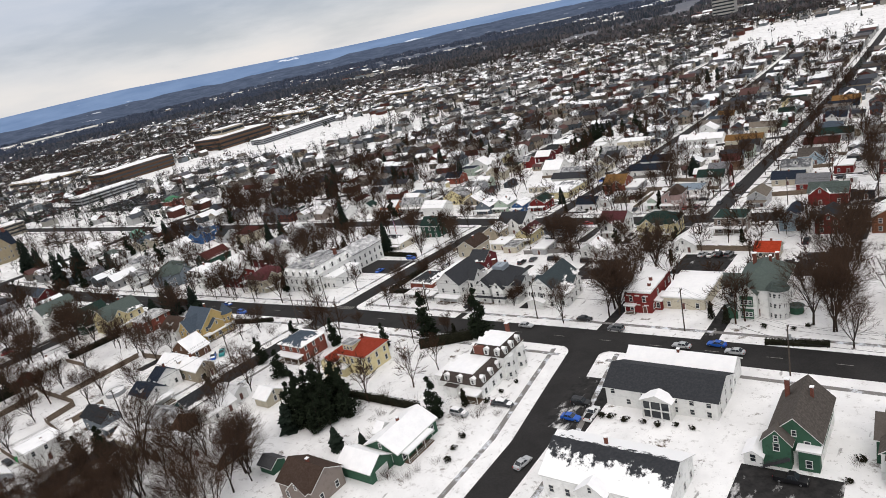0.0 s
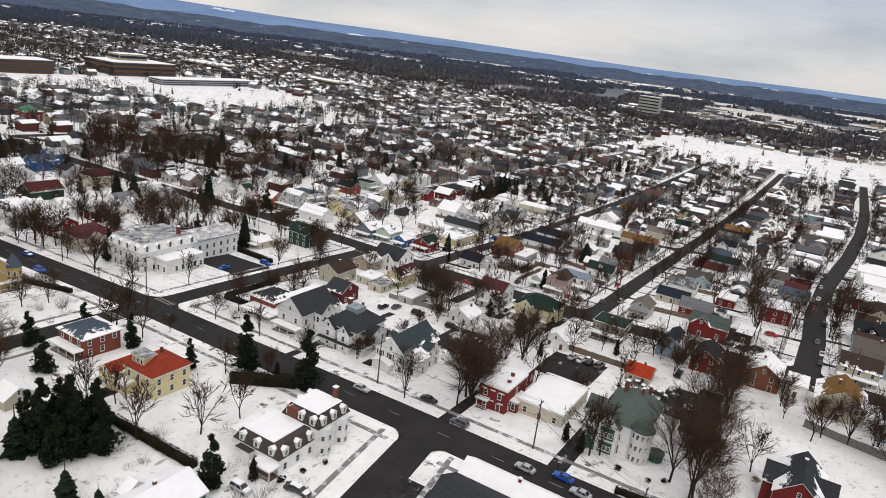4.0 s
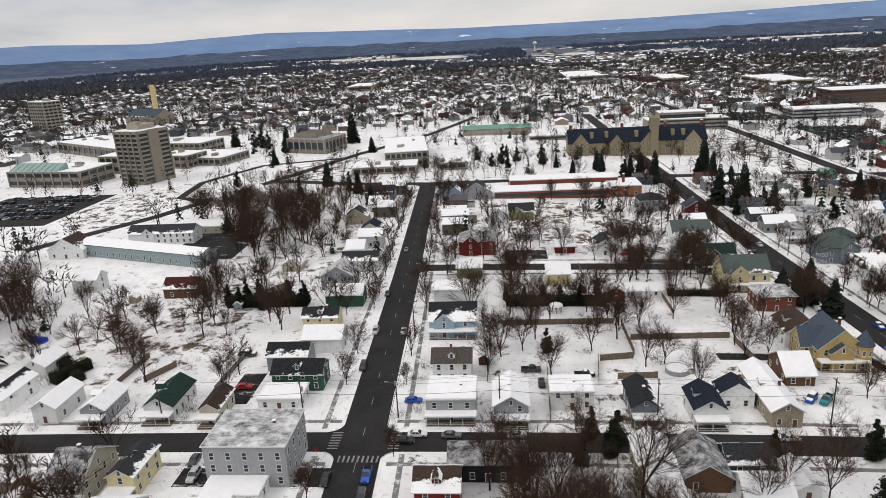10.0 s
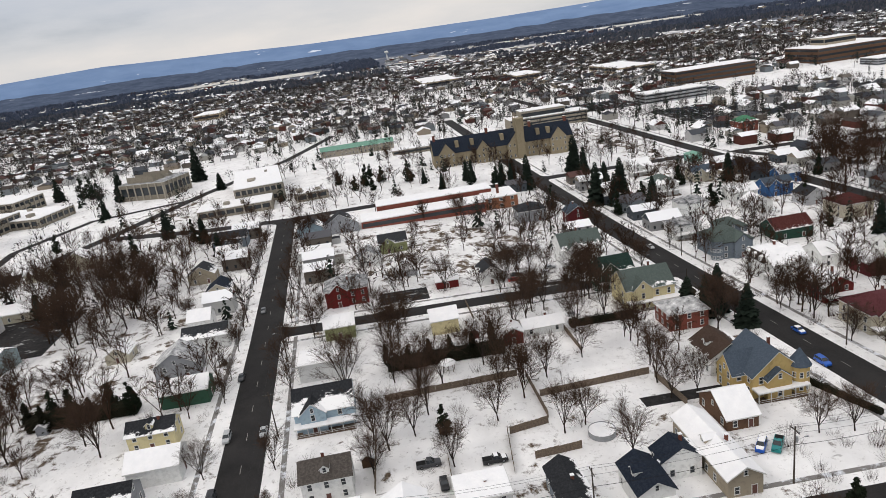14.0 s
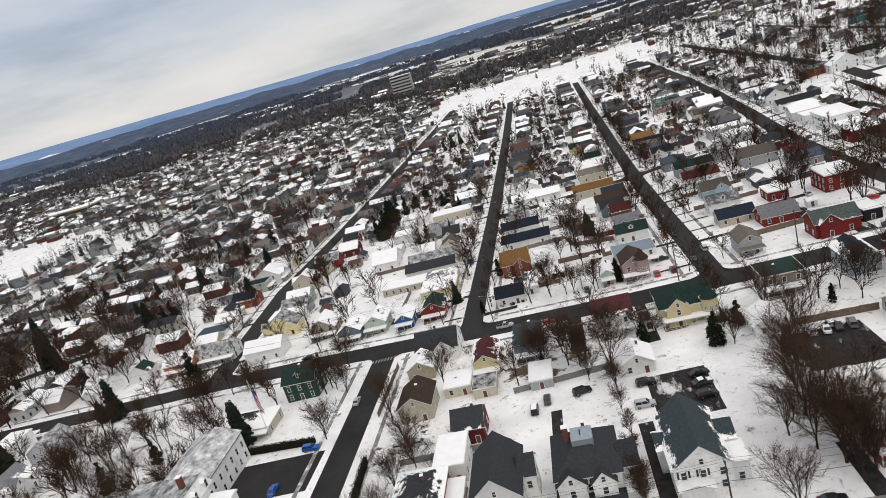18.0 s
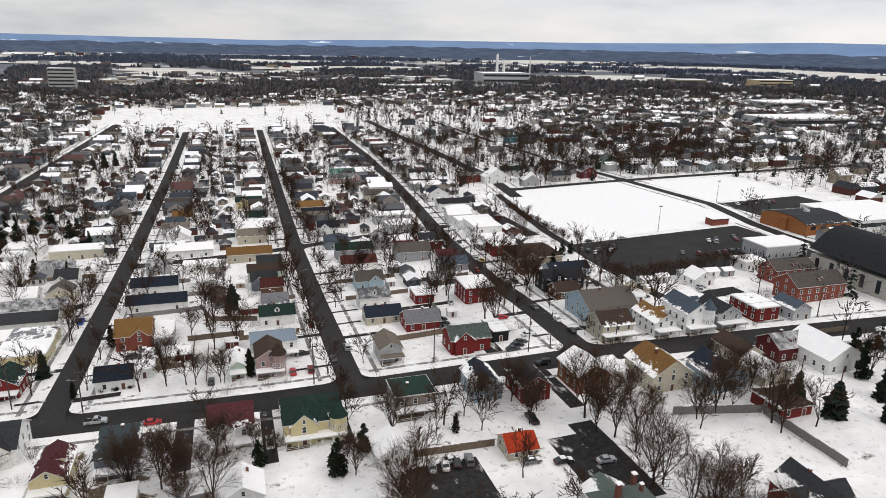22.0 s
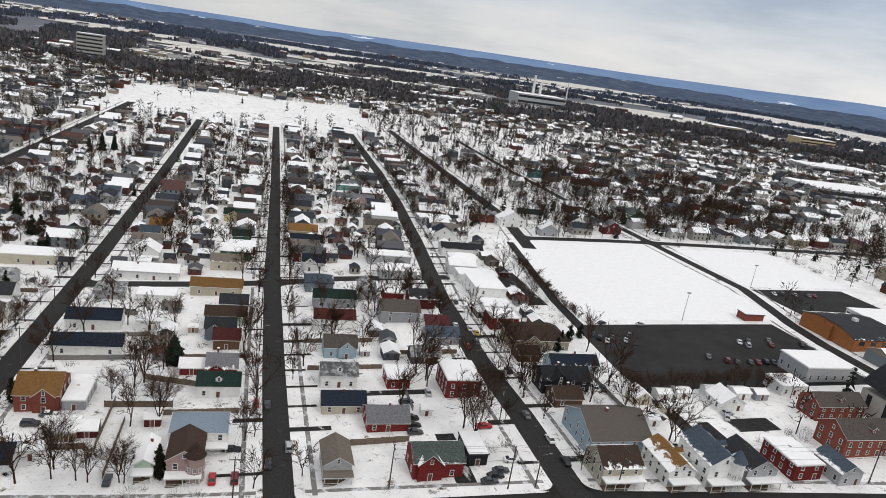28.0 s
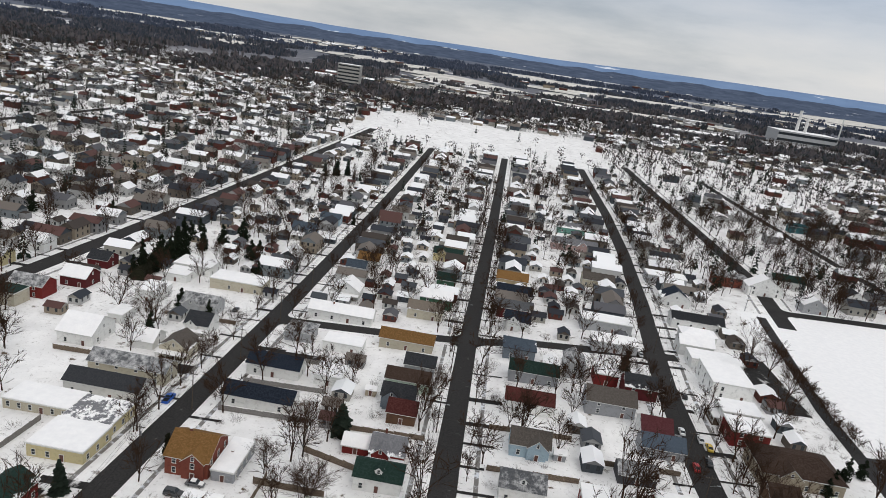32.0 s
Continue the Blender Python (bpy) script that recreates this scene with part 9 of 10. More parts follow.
for j_ in range(int(2480 / 9.6)):
    for i_ in range(int(3600 / 9.6)):
        x_, y_ = -2500 + 9.6 * i_ + fr.uniform(-5, 5), -1030 + 9.6 * j_ + fr.uniform(-5, 5)
        dx_, dy_ = x_ + 60, y_ - 90
        rr_ = math.hypot(dx_, dy_)
        if rr_ > min(town_edge(x_, y_) + 120, 1700) or (dx_ - dy_) / (rr_ + 1) > 0.75 or (-430 < x_ < 60 and -100 < y_ < 480 and not (x_ < -246 and y_ > 250 and fr.random() < 0.3) and not (x_ < -284 and fr.random() < 0.2)) or (-236 < x_ < 36 and 480 < y_ < 830 and fr.random() < 0.5):
            continue
        dens = (0.86 if rr_ < 900 else 0.76 if rr_ < 1300 else 0.68) + 0.55 * noise.noise(Vector((x_ / 120, y_ / 120, 9.0)))
        if x_ < -800 and 380 < y_ < 760 or -420 < x_ < 60 and 1062 < y_ < 1240 or -420 < x_ < -240 and 900 < y_ < 1180:
            dens = 1.2
        elif not open_ground(x_, y_):
            dens = 0.3 if x_ < -400 and y_ < 230 else 0.0 if 36 < x_ < 215 and y_ < 460 else 0.035
        if fr.random() < dens * 0.85 and not on_field(x_, y_) and off_road(x_, y_, 1.5) and not np.any((abs(BB[:, 0] - x_) < BB[:, 2]) & (abs(BB[:, 1] - y_) < BB[:, 3])):
            if fr.random() < (0.3 if rr_ < 900 else 0.22):
                cone_spots.append((x_, y_, fr.randrange(2), fr.uniform(0.6, 1.1), fr.uniform(0, 6)))
            else:
                far_spots.append((x_, y_, fr.randrange(3) + (3 if rr_ > 720 else 0), fr.uniform(0.8, 1.3), fr.uniform(0, 6)))
M_FARTREE = tone_mat("far_bare_trees", [(0.033, 0.026, 0.023), (0.05, 0.038, 0.033), (0.024, 0.024, 0.025), (0.064, 0.05, 0.043)], 0.95)
planted("distant_bare_trees", LIGHT, far_spots, [M_FARTREE], "bare trees among the distant houses", "trees")
planted("distant_conifers", CONE_L, cone_spots, [M_NEEDLE], "dark conifers among the distant houses", "trees")
near_woods, mid_woods, far_woods = [], [], []
for j_ in range(int(5000 / 20)):
    for i_ in range(int(6900 / 20)):
        x_, y_ = -4000 + 20 * i_ + fr.uniform(-10, 10), -1600 + 20 * j_ + fr.uniform(-10, 10)
        dx_, dy_ = x_ + 60, y_ - 90
        rr_ = math.hypot(dx_, dy_)
        if rr_ < min(town_edge(x_, y_) - 160, 1600) or rr_ > 3900 or (dx_ - dy_) / rr_ > 0.75 or not open_ground(x_, y_) or in_field(x_, y_):
            continue
        if x_ < -1700 and abs(y_ - 270) < 130:
            continue
        n_ = noise.noise(Vector((x_ / 420, y_ / 420, 2.0))) + 0.35 * noise.noise(Vector((x_ / 90, y_ / 90, 5.0)))
        if n_ < -0.3 + max(0, town_edge(x_, y_) + 130 - rr_) / 1200:
            continue
        if rr_ > 2600 and fr.random() < 0.45:
            continue
        row_ = (x_, y_, fr.randrange(3), fr.uniform(0.7, 1.25), fr.uniform(0, 6))
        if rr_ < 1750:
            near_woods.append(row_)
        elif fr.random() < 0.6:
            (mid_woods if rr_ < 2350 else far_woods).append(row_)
clump = []
for k_ in range(3):
    # a stand of trees: ragged crowns of a few blades each
    r_ = random.Random(300 + k_)
    s = Shape()
    for _ in range(7):
        cx_, cy_, hh_ = r_.uniform(-11, 11), r_.uniform(-11, 11), r_.uniform(7, 13)
        for b_ in range(2):
            an = r_.uniform(0, 3.14)
            wd_ = r_.uniform(2.0, 4.2)
            c_, q_ = math.cos(an) * wd_, math.sin(an) * wd_
            s.poly([(cx_ - c_ * 0.3, cy_ - q_ * 0.3, -1), (cx_ + c_ * 0.3, cy_ + q_ * 0.3, -1), (cx_ + c_, cy_ + q_, hh_ * r_.uniform(0.5, 0.8)), (cx_ + c_ * r_.uniform(-0.3, 0.3), cy_, hh_), (cx_ - c_, cy_ - q_, hh_ * r_.uniform(0.5, 0.8))])
    clump.append(arrays(s.mesh("wood_clump", [])))
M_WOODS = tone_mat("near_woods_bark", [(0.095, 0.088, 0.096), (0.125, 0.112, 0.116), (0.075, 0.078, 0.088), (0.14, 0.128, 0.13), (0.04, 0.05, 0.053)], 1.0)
# the two farther belts: haze painted in as steadily bluer tones
M_WOODS2 = tone_mat("mid_woods_haze", [(0.088, 0.092, 0.112), (0.118, 0.117, 0.132), (0.066, 0.075, 0.094), (0.05, 0.062, 0.078)], 1.0)
M_WOODS3 = tone_mat("far_woods_haze", [(0.08, 0.095, 0.135), (0.105, 0.12, 0.16), (0.062, 0.08, 0.118)], 1.0)
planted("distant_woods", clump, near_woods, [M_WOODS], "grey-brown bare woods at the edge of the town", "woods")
planted("distant_woods", clump, mid_woods, [M_WOODS2], "bare woods beyond the town, coloured grey-blue for haze", "woods")
planted("distant_woods", clump, far_woods, [M_WOODS3], "woods that stretch to the hills, haze painted blue into their colour", "woods")


# ---- parked cars ----
PAINTS = dict(black=((0.012, 0.012, 0.014), "black"), dkgrey=((0.045, 0.047, 0.052), "dark grey"), grey=((0.14, 0.145, 0.15), "grey"), silver=((0.42, 0.43, 0.44), "silver"), white=((0.72, 0.72, 0.72), "white"), blue=((0.012, 0.09, 0.42), "bright blue"),
              navy=((0.01, 0.02, 0.06), "navy blue"), red=((0.4, 0.018, 0.02), "red"), dkred=((0.16, 0.012, 0.018), "dark red"), teal=((0.01, 0.2, 0.2), "teal"), yellow=((0.6, 0.42, 0.05), "yellow"))
CAR_WORDS = dict(s="sedan", u="sport utility car", p="pickup truck")
M_TYRE = plain("tyre_rubber", (0.018, 0.018, 0.018), 0.9)
M_RIM = plain("wheel_rim", (0.3, 0.3, 0.31), 0.4, 0.7)
M_LAMP = plain("lamp_glass", (0.5, 0.5, 0.48), 0.2)
M_TAIL = plain("tail_lamp", (0.3, 0.01, 0.01), 0.3)
PAINT = {k: plain("car_paint_" + k, c, 0.28, 0.15, vary=0.06) for k, (c, _) in PAINTS.items()}


def car_shapes(kind):
    """Body, glass and wheels of a sedan (s), utility car (u) or pickup (p), nose to the east."""
    L, W, belt, top = dict(s=(4.7, 1.8, 0.92, 1.44), u=(4.75, 1.9, 1.08, 1.75), p=(5.6, 1.95, 1.12, 1.85))[kind]
    prof = dict(s=((-0.5, 0.55, 0.8), (-0.47, 0.84, 0.95), (-0.3, 0.95, 1), (-0.05, 0.95, 1), (0.2, 0.92, 1), (0.4, 0.8, 0.97), (0.48, 0.68, 0.9), (0.5, 0.5, 0.78)),
                u=((-0.5, 0.6, 0.86), (-0.48, 1.02, 0.96), (-0.3, 1.1, 1), (0.0, 1.1, 1), (0.2, 1.07, 1), (0.4, 0.98, 0.97), (0.48, 0.85, 0.92), (0.5, 0.55, 0.82)),
                p=((-0.5, 0.6, 0.93), (-0.49, 1.12, 0.98), (-0.3, 1.13, 1), (-0.02, 1.13, 1), (0.22, 1.12, 1), (0.4, 1.06, 0.98), (0.48, 0.95, 0.94), (0.5, 0.6, 0.85)))[kind]
    body = Shape()
    loft(body, [[(x * L, -w * W / 2, 0.3), (x * L, -w * W / 2 * 1.0, z * 0.62), (x * L, -w * W / 2 * 0.94, z), (x * L, w * W / 2 * 0.94, z), (x * L, w * W / 2, z * 0.62), (x * L, w * W / 2, 0.3)] for x, z, w in prof])
    a0, a1, b0, b1 = dict(s=(-0.36, 0.2, -0.22, 0.06), u=(-0.47, 0.22, -0.42, 0.08), p=(-0.1, 0.24, -0.05, 0.12))[kind]
    hw, tw = W / 2 * 0.92, W / 2 * 0.74
    glass = Shape()
    lo = [(a0 * L, -hw, belt), (a1 * L, -hw, belt), (a1 * L, hw, belt), (a0 * L, hw, belt)]
    hi = [(b0 * L, -tw, top - 0.06), (b1 * L, -tw, top - 0.06), (b1 * L, tw, top - 0.06), (b0 * L, tw, top - 0.06)]
    for k in range(4):
        glass.poly([lo[k], lo[(k + 1) % 4], hi[(k + 1) % 4], hi[k]])
    loft(body, [hi, [(x * 1.02, y * 1.03, top - 0.03) for x, y, z in hi], [(x * 0.94 + 0.06 * (b0 + b1) / 2 * L, y * 0.86, top) for x, y, z in hi]])
    for p_, q_ in ((0, 0), (1, 1), (2, 2), (3, 3)):
        body.tube(lo[p_], hi[q_], 0.05, 0.05, 4)
    mid = (a0 + a1) / 2 * L
    for sd in (-1, 1):
        body.tube((mid, sd * hw, belt), ((b0 + b1) / 2 * L, sd * tw, top - 0.06), 0.05, 0.05, 4)
    if kind == "p":
        body.box(-0.485 * L, -W / 2 * 0.8, 1.08, -0.12 * L, W / 2 * 0.8, 1.14, 1)
    wheel, rim = Shape(), Shape()
    wr = 0.33 if kind == "s" else 0.38
    wheel.tube((0, -0.11, wr), (0, 0.11, wr), wr, wr, 10, 0, True)
    wheel.tube((0, 0.11, wr), (0, -0.11, wr), wr, wr * 0.99, 10, 0, True)
    for sd in (-1, 1):
        wheel.tube((0, sd * 0.1, wr), (0, sd * 0.125, wr), wr * 0.6, wr * 0.55, 8, 1, True)
    lamps = [(0.487 * L, sd * W * 0.34, prof[-2][1] - 0.14) for sd in (-1, 1)]
    tails = [(-0.487 * L, sd * W * 0.38, prof[1][1] - 0.16) for sd in (-1, 1)]
    spots = [(fx * L, sd * (W / 2 - 0.1), 0.0) for fx in (-0.3, 0.31) for sd in (-1, 1)]
    snow = Shape()
    loft(snow, [[(x * 0.98, y * 0.98, top - 0.02) for x, y, z in hi], [(x * 0.94, y * 0.9, top + 0.12) for x, y, z in hi]])
    hood = [(a1 * L + 0.1, -hw * 0.9, prof[4][1]), (0.44 * L, -hw * 0.8, prof[5][1] - 0.05), (0.44 * L, hw * 0.8, prof[5][1] - 0.05), (a1 * L + 0.1, hw * 0.9, prof[4][1])]
    bonnet = Shape()
    loft(bonnet, [hood, [(x, y * 0.95, z + 0.12) for x, y, z in hood]])
    return body, glass.mesh("window_glass", [M_GLASS]), wheel.mesh("wheel", [M_TYRE, M_RIM]), lamps, tails, spots, (snow.mesh("snow_cap", [M_SNOW]), bonnet.mesh("hood_snow", [M_SNOW]))


CARS = {k: car_shapes(k) for k in "sup"}
BODIES = {}
lamp_s, tail_s = Shape(), Shape()
lamp_s.box(-0.06, -0.2, -0.08, 0.06, 0.2, 0.08)
tail_s.box(-0.06, -0.12, -0.12, 0.06, 0.12, 0.12)
LAMP, TAIL = lamp_s.mesh("headlight", [M_LAMP]), tail_s.mesh("tail_light", [M_TAIL])


def car(x, y, rot, kind, colour, snowy=0):
    if not free(x, y, 1.2, 1.2, 0.3):
        return
    body, glass, wheel, lamps, tails, spots, snow = CARS[kind]
    if (kind, colour) not in BODIES:
        BODIES[kind, colour] = body.mesh("body", [PAINT[colour], M_TYRE])
    near_ = y < 215 and x > -170
    seat_ = "parked on snow" if snowy or off_road(x, y) else "beside the kerb"
    words = "%s %s with snow on it %s" % (PAINTS[colour][1], CAR_WORDS[kind], "in a yard") if snowy else "%s %s standing %s" % (PAINTS[colour][1], CAR_WORDS[kind], "on the street" if not off_road(x, y) else "in a parking place")
    t = thing("pickup_truck" if kind == "p" else "car", x, y, words, "truck" if kind == "p" else "car", "parked cars", rot=rot, z=gz(x, y) + 0.1)
    t.scale = (0.87, 0.87, 0.87)
    part("body", BODIES[kind, colour], [], t)
    part("glasshouse", glass, [], t, "dark tinted windows")
    for sp in spots:
        part("wheel", wheel, [], t, at=sp)
    if near_:
        for sp in lamps:
            part("headlight", LAMP, [], t, at=sp)
        for sp in tails:
            part("tail_light", TAIL, [], t, at=sp)
    if snowy:
        part("snow_cap", snow[0], [], t, "white snow cover")
        part("hood_snow", snow[1], [], t, "white snow cover")


car(-151.7, 1.5, 0, "s", "black")
car(-153, 9, 2, "p", "blue")
car(-146.5, 9.2, 2, "u", "dkgrey")
car(-140.2, 2, 0, "s", "white")
car(-197.2, -0.1, 0, "u", "dkgrey")
car(-218.7, -0.7, 0, "u", "silver")
car(-248, -1.9, 0, "s", "dkgrey")
car(-218.5, 7.3, 2, "s", "silver")
car(-295.6, -2, 3, "s", "grey")
car(-166.8, 17, 90, "s", "white")
car(-164.4, 14.7, 90, "s", "black")
car(-166.4, 24, 90, "s", "grey")
car(-166.6, 37.3, 90, "s", "silver")
car(-152.8, -24.5, 0, "u", "silver")
car(-157.9, -26.6, 0, "s", "dkgrey")
car(-180.5, 14.6, 90, "s", "blue")
car(-195.2, 41.5, 90, "p", "dkgrey")
car(-188.5, 43.6, 0, "s", "black")
car(-192.7, 54, 90, "p", "black", 1)
car(-182, 104.2, -40, "p", "teal")
car(-182.5, 101.3, -40, "u", "blue", 1)
car(-155.5, 84.1, 0, "s", "teal", 1)
car(-156.1, 86.8, 0, "s", "black", 1)
car(-140.8, -42.1, 90, "s", "white")
car(-187.4, -27.2, 90, "s", "red")
car(-183.1, -10, 90, "s", "white")
car(-283.9, 44, 90, "s", "silver")
car(-253.7, 89, 90, "s", "white", 1)
car(-288, 80.4, 90, "s", "red")
car(-292.6, 82.2, 90, "s", "dkgrey")
car(-290.6, 92.5, 90, "s", "white")
car(-295.3, 94.5, 90, "s", "silver")
car(-207.6, 131.3, 2, "u", "blue")
car(-287.9, 154.9, 90, "s", "silver")
car(-189.8, -95.3, 90, "s", "silver")
car(-166.6, 90.4, 90, "s", "white")
car(-204.9, -32.7, 90, "p", "dkgrey", 1)
car(-129.5, 236.1, 0, "p", "silver")
car(-149.4, 318, 0, "s", "blue", 1)
car(-117.2, 231.3, 0, "s", "red")
car(-68.5, 258.3, 90, "u", "silver")
car(-73.2, 251.8, 90, "s", "dkgrey")
car(-73.2, 278.8, 90, "s", "dkgrey")
car(-5.9, 268.7, 88, "s", "grey")
car(-4.2, 256.4, 90, "s", "white")
car(-4.4, 246.5, 90, "s", "black")
car(-25.4, 240.6, 0, "s", "dkgrey")
car(-23.4, 242.5, 0, "s", "black")
car(-21.5, 244.4, 0, "s", "dkgrey")
car(-17.4, 248.4, 0, "s", "white")
car(-19.2, 264, 0, "s", "red")
car(-21.7, 229.5, 175, "u", "black")
car(-6.3, 222, 0, "s", "grey")
car(-36.5, 204.1, 90, "p", "black")
car(-36.4, 219.7, 90, "s", "dkgrey")
car(31.1, 265.4, 0, "s", "dkgrey")
car(54.7, 265.4, 0, "s", "silver")
car(15.2, 236.7, 0, "s", "black")
car(39.3, 219.7, 0, "s", "dkgrey")
car(-84.5, 247.3, 90, "s", "red")
car(-81, 258.4, 0, "s", "black")
car(-80, 247, 90, "u", "dkred")
car(-81.7, 211.2, 0, "p", "blue")
car(-92.4, 213.6, 90, "p", "white", 1)
car(-104.8, 248.8, 90, "s", "dkgrey")
car(-123.1, 277.1, 0, "s", "grey", 1)
car(-58.3, 194.5, 0, "s", "silver", 1)
car(-43.4, 189.1, 0, "s", "grey", 1)
car(-37.4, 187.1, 0, "s", "black", 1)
car(-29.3, 184.7, 0, "s", "silver")
for k_, (cx_, cy_, cr_) in enumerate(((41, 324, 60), (42.2, 320.6, 60), (44, 318, 60), (47.3, 321, 60), (51.5, 318.2, 60), (55.4, 322.6, 55), (50.3, 334.6, 20), (66, 333, 5), (75.4, 303.6, 62), (80.4, 300, 62), (83.4, 298.6, 62), (88.6, 298.4, 66), (91.6, 298.3, 66), (94.7, 298.2, 66),
                                    (97.8, 298.1, 66), (101, 298, 66), (107.6, 296.6, 66), (111.6, 297.2, 66), (115.6, 298, 66), (97.3, 315.6, 62), (101.8, 316.4, 62), (98.6, 312.4, 62), (111.3, 317, 62), (109, 312.6, 62), (111, 302.8, 64), (114.4, 301.4, 64), (118.6, 303, 64), (122.8, 312.6, 64),
                                    (-37, 278.2, 4), (-37.5, 269.2, 2), (-37.6, 265.8, 2), (-37.8, 262.4, 2), (31.5, 264, 5), (21.4, 283.2, 80), (24, 282.4, 80), (52.9, 263.2, 60), (159, 371, 70), (163, 371, 70), (170, 370, 70), (177, 369, 70), (180, 369, 70))):
    car(cx_, cy_, cr_, "u" if k_ % 4 == 1 else "s", ("dkgrey", "grey", "white", "black", "silver", "black", "dkred", "dkgrey")[(k_ * 5 + k_ // 6) % 8])
car(-19.5, 263.8, 4, "s", "red")
car(27.8, 250.8, 0, "s", "grey", 1)
car(-3.8, 329.9, 86, "s", "white")
car(-10, 328.5, 90, "s", "grey")
car(-4.7, 293.5, 86, "u", "black")
car(-78.4, 144.9, 0, "s", "black")
car(-68, 140.6, 177, "u", "grey")
car(-50.1, 134.6, 177, "s", "silver")
car(-43.1, 136.6, 177, "s", "blue")
car(-38.7, 133.9, 177, "s", "silver")
car(-57.9, 103.9, 90, "p", "white")
car(-85.2, 96.6, 0, "u", "silver", 1)
car(-77.4, 102.5, 0, "s", "dkgrey", 1)
car(-92.5, 138.7, 0, "s", "silver")
car(-117.1, 147.9, 0, "s", "black")
car(-61.7, 107.2, 0, "u", "black")
car(-61.4, 101.7, 0, "s", "blue")
for cx_, cy_, cr_, ck_, cc_ in ((-62.6, 193.6, 80, "s", "silver"), (-60, 193.4, 80, "s", "white"), (-57.6, 193.6, 80, "s", "black"), (-55, 193.4, 80, "u", "grey"), (-87, 187, 10, "s", "black"), (-87.2, 183.2, 10, "s", "dkgrey"), (-87.4, 178.4, 10, "u", "black"),
                               (-110.8, 189.7, 15, "u", "black"), (-21.2, 95.6, 0, "p", "black"), (-63.4, 85.9, 80, "s", "silver"), (-78.5, 102.6, 20, "s", "dkgrey")):
    car(cx_, cy_, cr_, ck_, cc_, 1 if cc_ == "dkgrey" else 0)
car(-97.6, 187.6, 5, "u", "black")
car(-301.9, 133.2, 2, "s", "silver")
car(-294.9, 128, 2, "p", "dkgrey")
car(-195.4, 189.1, 0, "s", "silver")
car(-191.2, 189.4, 0, "s", "grey")
car(-175, 190.3, 0, "u", "blue")
car(-179.1, 175.9, 90, "s", "blue")
car(-168.4, 209.5, 91, "s", "silver")
car(-121.3, 186.4, 90, "u", "black", 1)
car(-118.5, 189.4, 90, "s", "dkgrey")
car(-223.9, 136.6, 2, "s", "blue", 1)
car(-151.4, 182.9, 0, "s", "white")
car(-146.6, 182.8, 0, "s", "silver")
car(-187.9, 237, 0, "s", "dkgrey")
car(-195.9, 249, 177, "s", "black")
car(-99.1, 179.4, 0, "u", "silver")
car(-157.9, 279.2, 90, "p", "dkgrey")
car(-173.2, 302.4, 0, "s", "black")
car(-145.6, 309.9, 90, "p", "blue")
car(-125.7, 272.9, 0, "u", "dkgrey")
car(-76, 279.9, 90, "s", "red")
car(-83.4, 289.3, 0, "s", "dkgrey")
car(-159, 377, 90, "s", "black")
car(-155, 377.3, 90, "s", "dkgrey")
car(-8.1, 333.3, 86, "s", "white")
car(-2.5, 326.1, 86, "s", "yellow")
car(-8.9, 314.7, 86, "s", "red")
car(-4.8, 318.1, 86, "s", "dkgrey")
car(-9.4, 388.2, 90, "s", "silver")
car(-8.1, 357.8, 90, "s", "silver")
car(-1.5, 357.3, 86, "s", "black")
car(28.2, 365.2, 0, "s", "dkgrey")
car(28, 359.3, 0, "s", "grey")
car(28.7, 372.5, 0, "s", "black")
car(-1.4, 295.7, 90, "u", "black")
car(-29.8, 283.2, 90, "s", "silver")
car(-121.2, 437.3, 90, "s", "grey")
car(-1.8, 515.1, 90, "s", "white")

# ---- cars in the far car parks, past counting ----
fc_ = Shape()
fcr = random.Random(88)
for x0_, y0_, x1_, y1_, gapx_ in ((-418, -252, -356, -196, 9.5), (-742, 236, -690, 296, 9.0), (-640, 286, -560, 340, 8.0), (-800, 330, -740, 380, 8.5)):
    x_ = x0_ + 3
    while x_ < x1_ - 3:
        y_ = y0_ + 2
        while y_ < y1_ - 2:
            if fcr.random() < 0.62:
                for j_, (l_, w_, b_, h_) in enumerate(((2.0, 0.85, 0.25, 0.85), (1.1, 0.72, 0.8, 1.35))):
                    fc_.box(x_ - l_, y_ - w_, gz(x_, y_) + b_, x_ + l_, y_ + w_, gz(x_, y_) + h_, j_)
            y_ += 2.6
        x_ += gapx_
M_FARCAR = tone_mat("far_car_paint", [(0.02, 0.02, 0.022), (0.3, 0.31, 0.32), (0.05, 0.055, 0.06), (0.7, 0.71, 0.72), (0.12, 0.02, 0.02), (0.03, 0.045, 0.09), (0.1, 0.105, 0.11)], 0.3)
setting("distant_cars", fc_, [M_FARCAR, M_GLASS], "parked cars filling the far campus and hospital car parks", "cars", "stuff")


# ---- utility poles and their wires ----
M_POLE = plain("pole_wood", (0.075, 0.062, 0.052), 0.9, vary=0.3, scale=3)
M_WIRE = plain("black_wire", (0.02, 0.02, 0.022), 0.6)
M_CAN = plain("grey_steel", (0.3, 0.31, 0.32), 0.5, 0.3)
ps_ = Shape()
ps_.tube((0, 0, -0.5), (0, 0, 11), 0.17, 0.11, 7, 0, True)
POLE = ps_.mesh("pole", [M_POLE])
ps_ = Shape()
ps_.box(-0.07, -1.2, -0.07, 0.07, 1.2, 0.07)
for sd in (-1.1, -0.45, 0.45, 1.1):
    ps_.tube((0, sd, 0.07), (0, sd, 0.28), 0.05, 0.03, 5, 1, True)
ARM = ps_.mesh("crossarm", [M_POLE, M_CAN])
ps_ = Shape()
